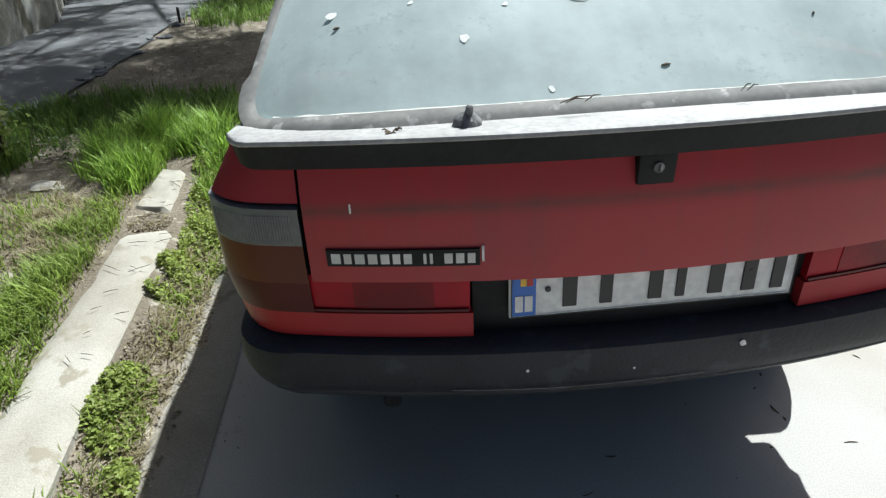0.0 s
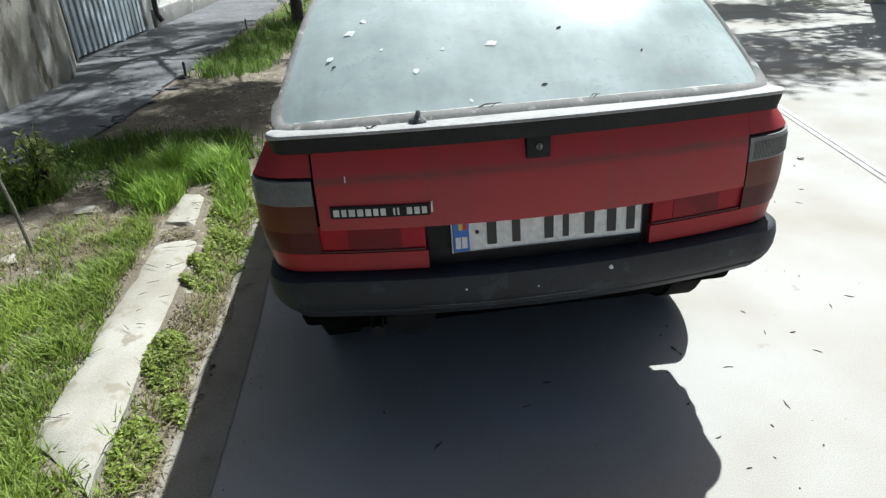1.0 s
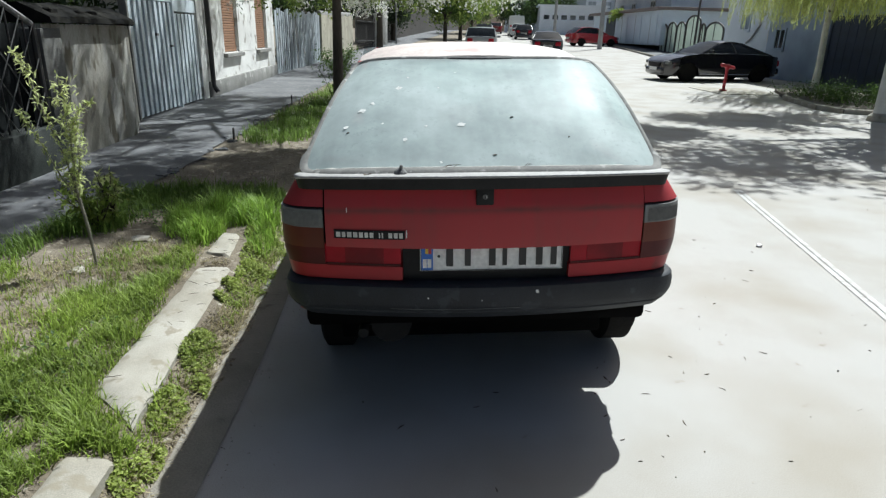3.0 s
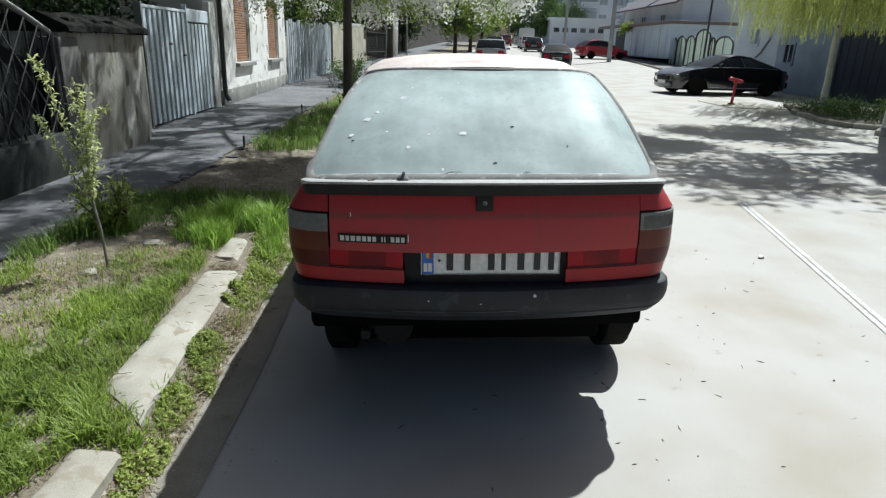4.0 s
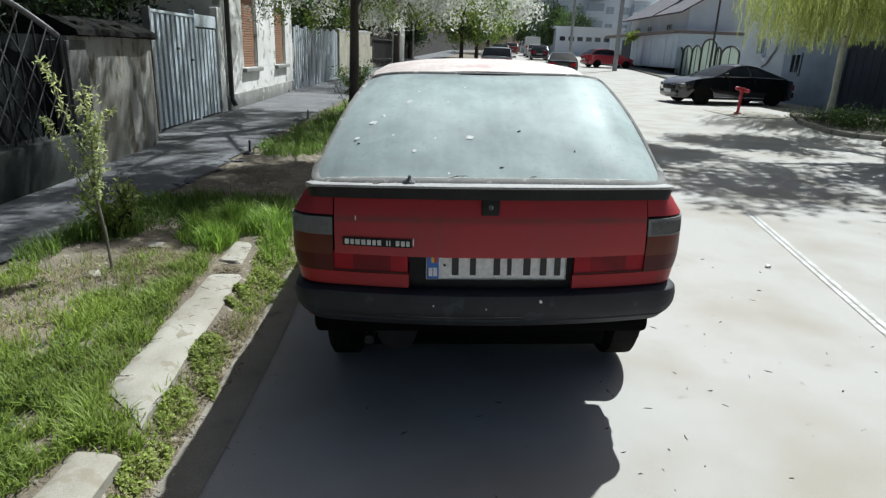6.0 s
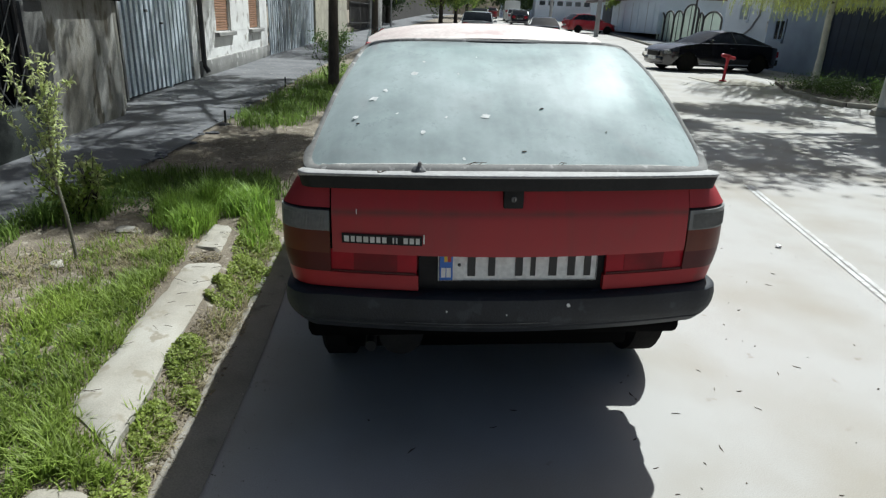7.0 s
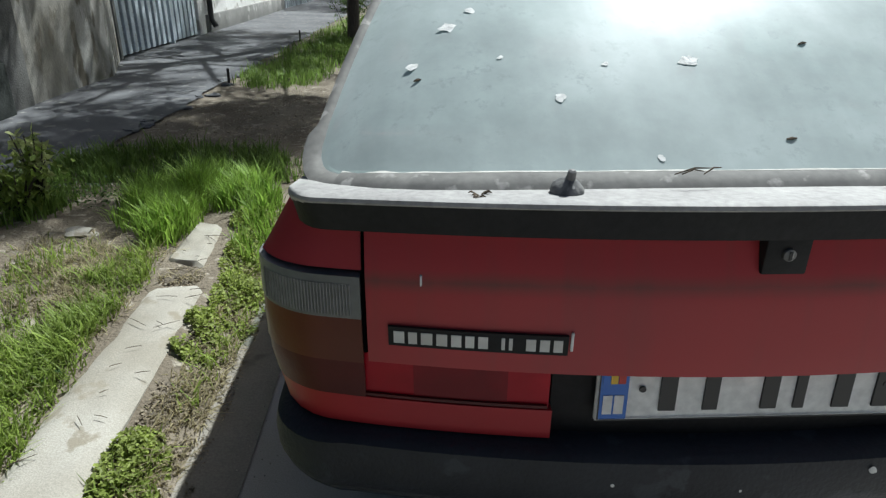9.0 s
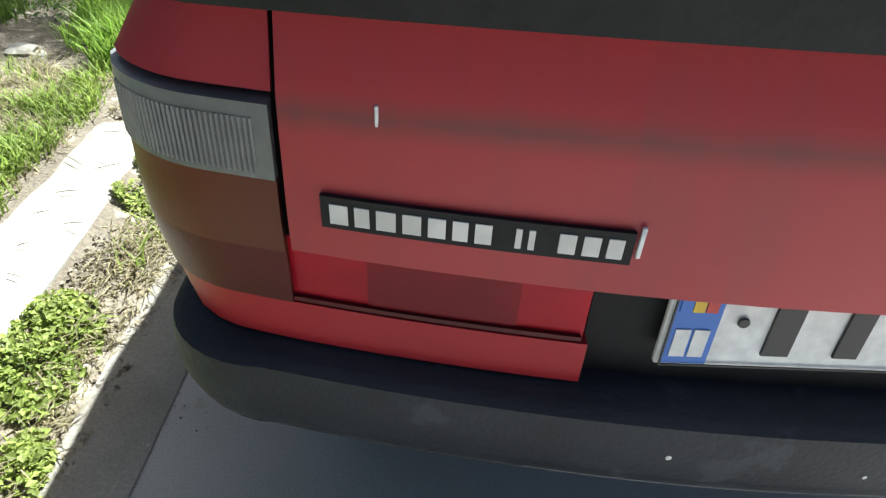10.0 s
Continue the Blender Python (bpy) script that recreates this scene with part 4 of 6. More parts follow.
part("backing_sheet", sheet, mat("shade-dark backing", (0.012, 0.014, 0.015), 0.85, (0.022, 0.024, 0.024), 3, 30, 0.2, spec=0.05), fence, "backing sheet coloured near-black for the shade behind the bars", False)

# dense garden hedge behind the fence and the boundary wall
hedge = thing("hedge", pose(-5.2, 2.5, 0), "dense dark garden hedge behind the fence", "hedge")
rng = np.random.default_rng(71)
vs, fs = [], []
for k in range(330):
    c = Vector((rng.uniform(-0.5, 0.6), rng.uniform(-6.0, 5.0), rng.uniform(0.3, 2.35)))
    n = Vector((rng.normal(0, 0.12), rng.normal(0, 0.2), rng.uniform(0.1, 0.3)))
    branch_leaves(vs, fs, c - n, c + n, 34, 0.11, 0.10, rng)
leaf_part("leaves", vs, fs, DARK_LEAF, hedge, "dark leaves")
for k in range(12):
    y = -5.6 + k * 0.9
    part("stem", tube([(0, y, 0), (0.05, y + 0.1, 1.0), (0.02, y + 0.25, 2.0)], [0.03, 0.022, 0.008], 6), BARK, hedge)

# steel gate with a wicket door
gate = thing("steel_gate", pose(-4.26, 7.66, 0.12), "pale blue-grey ribbed steel gate with a wicket door", "gate")
# near-black sheets paint the shade in the grooves between ribs
part("backing", box(-0.05, -0.03, 0.0, 1.80, 0.04, 1.70, 0.0), mat("gate gaps", (0.02, 0.022, 0.025), 0.7), gate, "dark sheet standing in for shade between ribs", False)
part("backing", box(-0.05, -0.03, 1.84, 3.02, 0.04, 1.58, 0.0), mat("gate gaps dark", (0.02, 0.022, 0.025), 0.7), gate, "dark sheet standing in for shade between ribs", False)
for k in range(9):
    part("rib", box(-0.03, 0.012, 0.03 + k * 0.2, 0.140 + k * 0.2, 0.03, 1.72, 0.006, 1), GATE_BLUE, gate, "", False)
for k in range(6):
    part("rib", box(-0.03, 0.012, 1.87 + k * 0.195, 2.00 + k * 0.195, 0.03, 1.56, 0.006, 1), GATE_BLUE, gate, "", False)
part("lintel_panel", box(-0.03, 0.015, 1.86, 3.04, 1.59, 1.80, 0.006, 1), GATE_BLUE, gate, "", False)
part("top_rail", box(-0.04, 0.02, 0.0, 1.82, 1.725, 1.77, 0.006, 1), GATE_BLUE, gate, "", False)
part("gate_post", box(-0.06, 0.03, 1.805, 1.855, 0.0, 1.86, 0.006, 1), GATE_BLUE, gate, "", False)
part("gate_post", box(-0.08, 0.03, -0.06, 0.0, 0.0, 1.80, 0.006, 1), PLASTER, gate, "", False)
part("gate_post", box(-0.10, 0.04, 3.05, 3.40, 0.0, 1.98, 0.01, 1), WHITEWASH, gate, "whitewashed gate post", False)
part("handle", box(0.012, 0.05, 1.55, 1.63, 1.02, 1.05, 0.006, 1), IRON, gate, "", False)
part("latch", box(0.012, 0.035, 0.95, 1.05, 1.20, 1.24, 0.004, 1), IRON, gate, "", False)


def shuttered_window(parent, x, y0, y1, z0, z1):
    w = part("window", box(x - 0.16, x - 0.12, y0, y1, z0, z1), DARK_PANE, parent, "window with a closed brown roller shutter", False)
    n = int((z1 - z0) / 0.055)
    for k in range(n):
        z = z0 + 0.02 + k * 0.055
        part("slat", box(x - 0.10, x - 0.068, y0 + 0.05, y1 - 0.05, z, z + 0.05, 0.008, 1), SHUTTER, w, "", False)
    for a in (y0, y1 - 0.055):
        part("window_frame", box(x - 0.12, x - 0.04, a, a + 0.055, z0, z1), WHITEWASH, w, "white painted frame", False)
    part("window_sill", box(x - 0.12, x + 0.10, y0 - 0.12, y1 + 0.12, z0 - 0.09, z0 - 0.003, 0.012), PLASTER, w, "cement sill", False)


house = thing("house", pose(0, 0, 0), "low white-washed house with flaking plaster and shuttered windows", "house")
HX = -4.28
y0, y1, wz0, wz1 = 11.15, 18.2, 0.93, 2.45
wins = [(12.65, 13.95), (15.85, 17.2)]
part("wall", box(HX - 0.4, HX, y0, y1, 0.05, wz0), WHITEWASH, house, "flaking white plaster wall", False)
part("wall", box(HX - 0.4, HX, y0, y1, wz1, 3.6), WHITEWASH, house, "flaking white plaster wall", False)
edges = [y0] + [v for w in wins for v in w] + [y1]
for a, b in zip(edges[::2], edges[1::2]):
    part("pier", box(HX - 0.4, HX, a, b, wz0, wz1), WHITEWASH, house, "flaking white plaster wall", False)
part("end_wall", box(HX - 6.5, HX - 0.4, y0, y0 + 0.35, 0.05, 3.6), WHITEWASH, house, "", False)
part("end_wall", box(HX - 6.5, HX - 0.4, y1 - 0.35, y1, 0.05, 3.6), WHITEWASH, house, "", False)
part("plinth", box(HX - 0.02, HX + 0.05, y0 + 0.1, y1, 0.05, 0.42, 0.012), PLASTER, house, "grey cement plinth")
part("cornice", box(HX - 0.1, HX + 0.14, y0, y1, 3.35, 3.55, 0.02), WHITEWASH, house)
rf = [[(HX + 0.35, y0 - 0.2, 3.55), (HX + 0.35, y1 + 0.2, 3.55)], [(HX - 3.2, y0 - 0.2, 5.1), (HX - 3.2, y1 + 0.2, 5.1)], [(HX - 6.8, y0 - 0.2, 3.55), (HX - 6.8, y1 + 0.2, 3.55)]]
part("roof", patch(rf, 0.08, (0, 0, -1)), TILE_ROOF, house, "brown pitched roof", False)
for a, b in wins:
    shuttered_window(house, HX, a, b, wz0 + 0.003, wz1 - 0.003)
part("downpipe", tube([(HX + 0.07, 11.35, 3.4), (HX + 0.07, 11.35, 0.35), (HX + 0.15, 11.33, 0.22)], 0.05, 10), IRON, house, "dark downpipe")

fence2 = thing("board_gate", pose(0, 0, 0), "tall weathered blue-grey board gate in the street wall", "gate")
yy = 18.4
k = 0
while yy < 26.0:
    x = sample(WALLX, yy) - 0.12
    h = 2.02 + 0.05 * math.sin(5.1 * yy)
    w = 0.27 + 0.05 * math.sin(3.3 * k)
    part("board", box(x - 0.03 + 0.012 * math.sin(7 * k), x, yy, yy + w - 0.02, 0.06 + 0.02 * math.sin(4 * k), h, 0.006, 1), OLD_WOOD, fence2, "", False)
    yy += w
    k += 1
part("rail", tube([(sample(WALLX, 18.4) - 0.17, 18.4, 0.6), (sample(WALLX, 26) - 0.17, 26, 0.6)], 0.03, 6), OLD_WOOD, fence2)
part("rail", tube([(sample(WALLX, 18.4) - 0.17, 18.4, 1.6), (sample(WALLX, 26) - 0.17, 26, 1.6)], 0.03, 6), OLD_WOOD, fence2)

wall3 = thing("plaster_wall", pose(0, 0, 0), "stained ochre plaster wall farther along the pavement", "wall")
bm = bmesh.new()
pts = [(sample(WALLX, y) - 0.05, y) for y in frange(26.0, 34.5, 1.0)]
add_loft(bm, [[(x, y, 0), (x, y, 2.0), (x - 0.25, y, 2.0), (x - 0.25, y, 0)] for x, y in pts])
bmesh.ops.recalc_face_normals(bm, faces=bm.faces)
part("wall", bm, OCHRE, wall3, "", False)
part("cap", tube([(x - 0.12, y, 2.03) for x, y in pts], 0.13, 6), PLASTER, wall3)

gate3 = thing("iron_gate", pose(-3.05, 35.2, 0.05, 0, 0, -10), "black wrought-iron double gate between pillars", "gate")
for leaf in range(2):
    yb = 0.1 + leaf * 2.5
    for k in range(10):
        t = k / 9
        part("bar", tube([(0, yb + 0.1 + 2.2 * t, 0.08), (0, yb + 0.1 + 2.2 * t, 1.85 + 0.4 * math.sin(math.pi * t))], 0.022, 6), IRON, gate3)
    part("arch_rail", tube([(0, yb + 0.1 + 2.2 * t, 1.85 + 0.4 * math.sin(math.pi * t)) for t in frange(0, 1, 0.1)], 0.03, 6), IRON, gate3)
    for z in (0.15, 0.6, 1.7):
        part("rail", tube([(0, yb + 0.1, z), (0, yb + 2.3, z)], 0.028, 6), IRON, gate3)
# added sheet; the yard's shade is painted as its dark colour
part("backing", box(-0.08, -0.05, 0.1, 5.0, 0.55, 1.75), mat("shaded yard screen", (0.06, 0.055, 0.05), 0.8), gate3, "dark screen standing in for the shaded yard", False)
for n, (yb, w, m_) in enumerate(((5.4, 0.9, WHITEWASH), (6.6, 1.6, PLASTER))):
    p = thing("gate_pillar", pose(-3.05, 35.2, 0.0, 0, 0, -10) @ pose(0.15, yb, 0), ("square white-painted gate pillar", "tall grey cement pillar beside the gate")[n], "pillar")
    part("shaft", box(-0.4, 0.0, 0.0, w, 0.0, (2.05, 2.75)[n], 0.02), m_, p)
    part("cap", box(-0.45, 0.05, -0.05, w + 0.05, (2.05, 2.75)[n] + 0.003, (2.12, 2.82)[n], 0.02), m_, p)
far_wall = thing("street_wall", pose(0, 0, 0), "long dark wooden street fence behind trees", "fence")
bm = bmesh.new()
pts = [(sample(WALLX, y) - 0.1, y) for y in frange(43.5, 160, 6)]
add_loft(bm, [[(x, y, 0), (x, y, 2.4), (x - 0.2, y, 2.4), (x - 0.2, y, 0)] for x, y in pts])
bmesh.ops.recalc_face_normals(bm, faces=bm.faces)
part("panel", bm, mat("dark stained fence", (0.035, 0.028, 0.024), 0.8, (0.05, 0.042, 0.036), 1, 20, 0.2), far_wall, "", False)

# ---- kerb stones ----
def kerb_stone(corners, z1, seed, label):
    n, m = 24, 6
    a, b, c, d = [Vector((*p, 0)) for p in corners]       # near left, near right, far right, far left
    bm = bmesh.new()
    def top(u, v):
        p = a.lerp(b, u).lerp(d.lerp(c, u), v)
        rough = 0.010 * noise.noise((p.x * 9 + seed, p.y * 9, 0)) + 0.006 * noise.noise((p.x * 30, p.y * 30, seed))
        edge = min(u, 1 - u) * 0.22
        z = z1 + rough * 0.5 - 0.022 * max(0, 1 - edge / 0.02) ** 2 - 0.02 * max(0, 1 - min(v, 1 - v) / 0.02) ** 2
        sh = 0.009 * noise.noise((p.y * 2.6, seed, 4)) * (u - 0.5) * 2 + 0.003 * noise.noise((p.y * 19, seed, 7))
        return Vector((p.x + sh, p.y + 0.015 * noise.noise((p.x * 9, seed, 2)) * (1 if v in (0, 1) else 0), z))
    g = [[top(i / m, j / n) for i in range(m + 1)] for j in range(n + 1)]
    add_patch(bm, g, 0.0)
    bm.verts.ensure_lookup_table()
    rim = [(0, i) for i in range(m)] + [(j, m) for j in range(n)] + [(n, i) for i in range(m, 0, -1)] + [(j, 0) for j in range(n, 0, -1)]
    vt = [bm.verts[j * (m + 1) + i] for j, i in rim]
    vb = [bm.verts.new((v.co.x, v.co.y, -0.02)) for v in vt]
    for k in range(len(vt)):
        q = (k + 1) % len(vt)
        bm.faces.new((vt[q], vt[k], vb[k], vb[q]))
    bmesh.ops.recalc_face_normals(bm, faces=bm.faces)
    ob = link("kerb_stone", bm, CONCRETE, None, "", True)
    return tagged(ob, label, "kerb stone", "kerb stones in the verge")


kerb_stone([(-1.515, 0.15), (-1.278, -0.085), (-1.335, 1.52), (-1.545, 1.50)], 0.134, 1.0, "long pale concrete kerb stone sunk in grass")
kerb_stone([(-1.565, 1.70), (-1.395, 1.66), (-1.430, 2.10), (-1.570, 2.13)], 0.138, 5.0, "short broken end of a pale kerb stone")
kerb_stone([(-1.465, -1.10), (-1.245, -1.12), (-1.262, -0.27), (-1.425, -0.25)], 0.134, 9.0, "rough crumbling pale kerb stone in weeds")


def lump(name, x, y, z, r, flat, material, label, category, group="", seed=1.0):
    bm = bmesh.new()
    bmesh.ops.create_icosphere(bm, subdivisions=3, radius=r)
    for v in bm.verts:
        k = 1 + 0.7 * noise.noise(v.co / r * 1.3 + Vector((seed, 0, 0)))
        v.co = Vector((v.co.x * k + x, v.co.y * k + y, v.co.z * k * flat + z))
    return tagged(link(name, bm, material, None, "", True), label, category, group)


lump("stone", -2.20, 1.43, 0.118, 0.045, 0.45, CONCRETE, "pale rough stone lying in dry grass", "stone", "", 2.0)
lump("stone", -2.05, 2.02, 0.115, 0.07, 0.3, CONCRETE, "flat pale stone half hidden by grass", "stone", "", 7.0)
lump("soil_heap", -1.455, 1.59, 0.105, 0.085, 0.32, DIRT, "low heap of brown soil and straw between kerb stones", "soil", "", 3.0)
lump("pebble", 2.36, 2.25, 0.010, 0.021, 0.6, PLATE_WHITE, "small pale pebble on the asphalt", "pebble", "", 4.0)


# broken bits along the pavement's edge
random.seed(31)
for k in range(26):
    y = random.uniform(2.2, 8.0)
    lump("asphalt_chunk", sample(WALK, y) + random.uniform(-0.10, 0.12), y, 0.118, random.uniform(0.02, 0.06), 0.35, ASPHALT_OLD, "broken bit of asphalt at the pavement edge", "rubble", "asphalt bits", k * 1.7)


# ---- plants of the verge ----
def blades(name, spots, material, label, hmin, hmax, width=0.005, seed=1, lean=0.5, clump=1.0):
    """Grass blades, three-sided tips on bent strips. spots: (x, y, radius x, radius y, count)."""
    rng = np.random.default_rng(seed)
    vs, fs = [], []
    for sx, sy, rx, ry, cnt in spots:
        for _ in range(cnt):
            a, r = rng.uniform(0, 2 * math.pi), math.sqrt(rng.uniform(0, 1)) * rng.uniform(0.8, 1.1)
            x, y = sx + rx * r * math.cos(a), sy + ry * r * math.sin(a)
            if on_stone(x, y) or x > sample(EDGE, y) - 0.03:
                continue
            g = 0.5 + 0.9 * noise.noise((x * 7.5, y * 7.5, seed * 3.7)) + 0.45 * noise.noise((x * 21, y * 21, seed * 1.3))
            if g < rng.uniform(0.0, 0.62) * clump:
                continue
            z = verge_z(x, y) - 0.01
            h = rng.uniform(hmin, hmax) * (1 - 0.45 * clump + 0.9 * clump * min(1.2, max(0.0, g)))
            d = rng.uniform(0, 2 * math.pi)
            l = rng.uniform(0.1, lean) * h
            wx, wy = width * math.cos(d + 1.57), width * math.sin(d + 1.57)
            ox, oy = math.cos(d), math.sin(d)
            b = len(vs)
            vs += [(x - wx, y - wy, z), (x + wx, y + wy, z), (x - wx * 0.8 + ox * l * 0.35, y - wy * 0.8 + oy * l * 0.35, z + h * 0.6),
                   (x + wx * 0.8 + ox * l * 0.35, y + wy * 0.8 + oy * l * 0.35, z + h * 0.6), (x + ox * l, y + oy * l, z + h * rng.uniform(0.85, 1.0))]
            fs += [(b, b + 1, b + 3, b + 2), (b + 2, b + 3, b + 4)]
    me = bpy.data.meshes.new(name)
    me.from_pydata(vs, [], fs)
    me.materials.append(material)
    return tagged(new(name, me), label, "grass", kind="stuff")


def on_stone(x, y):
    return (-1.505 - 0.02 * y < x < -1.288 - 0.034 * y and 0.08 < y < 1.5) or (-1.53 < x < -1.38 and 1.68 < y < 2.1) or (-1.44 < x < -1.26 and -1.1 < y < -0.28) or (-1.42 < x < -1.30 and -0.02 < y < 0.15)


def leaflets(name, spots, material, label, hmax, size, seed=1, category="weeds", over=0.0):
    rng = np.random.default_rng(seed)
    vs, fs = [], []
    for sx, sy, rx, ry, cnt in spots:
        for _ in range(cnt):
            a, r = rng.uniform(0, 2 * math.pi), math.sqrt(rng.uniform(0, 1))
            x, y = sx + rx * r * math.cos(a), sy + ry * r * math.sin(a)
            if on_stone(x, y) or x > sample(EDGE, y) + over * (0.5 + noise.noise((y * 3, 0, seed))):
                continue
            g = 0.5 + 1.0 * noise.noise((x * 9, y * 9, seed * 5.1)) + 0.4 * noise.noise((x * 24, y * 24, seed * 2.3))
            if g < rng.uniform(0.1, 0.75):
                continue
            z = verge_z(x, y) + rng.uniform(0.0, hmax) * (1 - 0.7 * r) * (0.4 + 1.1 * max(0.0, g))
            q = Euler((rng.uniform(-0.7, 0.7), rng.uniform(-0.7, 0.7), rng.uniform(0, 6.3))).to_matrix()
            s = size * rng.uniform(0.6, 1.3)
            b = len(vs)
            for p in ((-0.5, 0, 0), (0, -0.38, 0.05), (0.55, 0, -0.08), (0, 0.38, 0.05)):
                v = q @ (Vector(p) * s)
                vs.append((x + v.x, y + v.y, z + v.z))
            fs.append((b, b + 1, b + 2, b + 3))
    me = bpy.data.meshes.new(name)
    me.from_pydata(vs, [], fs)
    me.materials.append(material)
    return tagged(new(name, me), label, category, kind="stuff")


blades("tall_grass", [(-1.80, 2.36, 0.22, 0.32, 3800), (-1.66, 2.12, 0.12, 0.28, 1300), (-1.52, 2.52, 0.20, 0.24, 1900), (-1.33, 2.40, 0.10, 0.25, 700), (-1.26, 2.0, 0.08, 0.25, 350)], GRASS_BRIGHT, "lush bright green grass tuft beyond the kerb stone", 0.06, 0.17, 0.0032, 2, 0.9)
blades("shaded_grass", [(-2.0, 3.1, 0.65, 0.38, 5200), (-2.5, 2.75, 0.28, 0.50, 2600), (-2.7, 1.95, 0.14, 0.45, 700), (-2.5, 2.3, 0.25, 0.3, 1200), (-1.5, 3.0, 0.3, 0.3, 1500)], GRASS, "thick green grass along the pavement edge", 0.04, 0.13, 0.0035, 3, 0.9)
blades("lawn_grass", [(-1.73, 0.45, 0.24, 0.80, 6800), (-1.85, -0.5, 0.36, 0.75, 6500), (-2.2, -1.0, 0.55, 0.7, 4200), (-1.68, 1.45, 0.12, 0.40, 900), (-2.62, 0.55, 0.20, 0.55, 2600), (-1.55, -0.25, 0.13, 0.3, 1400),
                     (-2.35, -0.1, 0.3, 0.35, 1800), (-2.0, -2.4, 0.7, 1.0, 2500), (-1.40, 0.02, 0.10, 0.12, 600), (-2.05, 0.25, 0.16, 0.25, 1300), (-1.95, 1.0, 0.14, 0.18, 700), (-2.6, 1.35, 0.12, 0.2, 500), (-1.50, 0.05, 0.07, 0.10, 500), (-1.36, -0.17, 0.12, 0.06, 500)], GRASS_LAWN, "fresh green grass beside the kerb stones", 0.025, 0.085, 0.0028, 4, 1.3, 0.55)
blades("dry_grass", [(-2.1, 1.25, 0.48, 0.62, 4200), (-2.3, 0.5, 0.4, 0.6, 2600), (-1.9, 1.75, 0.35, 0.3, 2200), (-1.70, 1.25, 0.16, 0.45, 1800), (-2.4, -0.6, 0.35, 0.6, 900), (-1.46, 1.58, 0.10, 0.06, 320), (-1.20, 0.9, 0.07, 1.2, 4200), (-1.2, -0.6, 0.06, 0.5, 800)], GRASS_DRY, "pale dry trampled grass around the sapling", 0.012, 0.04, 0.0025, 5, 2.6)
blades("thin_green_grass", [(-2.1, 1.3, 0.48, 0.65, 700), (-2.2, 0.5, 0.45, 0.7, 900), (-1.22, 0.2, 0.07, 0.5, 350), (-1.20, 1.6, 0.08, 0.8, 600), (-1.68, 1.35, 0.13, 0.42, 1500), (-1.85, 0.95, 0.25, 0.35, 1300), (-2.0, 1.6, 0.2, 0.3, 500), (-1.34, -0.16, 0.12, 0.10, 450)], GRASS_LAWN, "thin green grass among dry stalks", 0.03, 0.075, 0.0028, 6, 1.2)
blades("far_grass", [(-2.0, 6.6, 0.5, 0.9, 2200), (-1.8, 8.6, 0.6, 1.6, 3500), (-1.7, 11.2, 0.7, 1.8, 3000), (-1.5, 14.0, 0.8, 2.0, 2000)], GRASS, "shaded green grass round the tree", 0.05, 0.15, 0.005, 7, 0.9)
leaflets("kerb_weeds", [(-1.235, 0.55, 0.075, 0.17, 2300), (-1.17, 0.26, 0.05, 0.12, 900), (-1.22, 0.12, 0.06, 0.16, 1300), (-1.21, -0.22, 0.07, 0.16, 1500), (-1.26, 1.20, 0.085, 0.16, 1900), (-1.19, 1.52, 0.11, 0.28, 2600),
                        (-1.22, 1.85, 0.13, 0.32, 3600), (-1.28, 2.25, 0.14, 0.28, 2400), (-1.36, 2.16, 0.05, 0.12, 300), (-1.2, -0.55, 0.06, 0.2, 900)],
         CLOVER, "low yellow-green weeds between kerb and gutter", 0.058, 0.016, 2)
# litter around y 4.5 doubles as pale flecks of dappled sun
leaflets("leaf_litter", [(-1.19, 0.7, 0.10, 1.3, 5200), (-1.19, -0.5, 0.09, 0.6, 1200), (-2.1, 1.2, 0.55, 0.8, 2600), (-1.9, 4.4, 0.7, 0.9, 2600), (-1.45, 1.58, 0.085, 0.09, 900), (-2.3, 0.3, 0.45, 0.7, 1200), (-1.18, 0.9, 0.09, 0.25, 1600), (-1.6, 4.6, 0.7, 1.3, 3000)], LITTER, "dry brown leaf litter and straw on the soil", 0.010, 0.013, 12, "leaf litter", 0.06)
leaflets("lawn_weeds", [(-1.75, 0.3, 0.25, 0.9, 500), (-1.9, -0.6, 0.4, 0.7, 600), (-2.3, 2.6, 0.3, 0.3, 700)], LEAF, "broad-leaved weeds in the grass", 0.08, 0.022, 3)


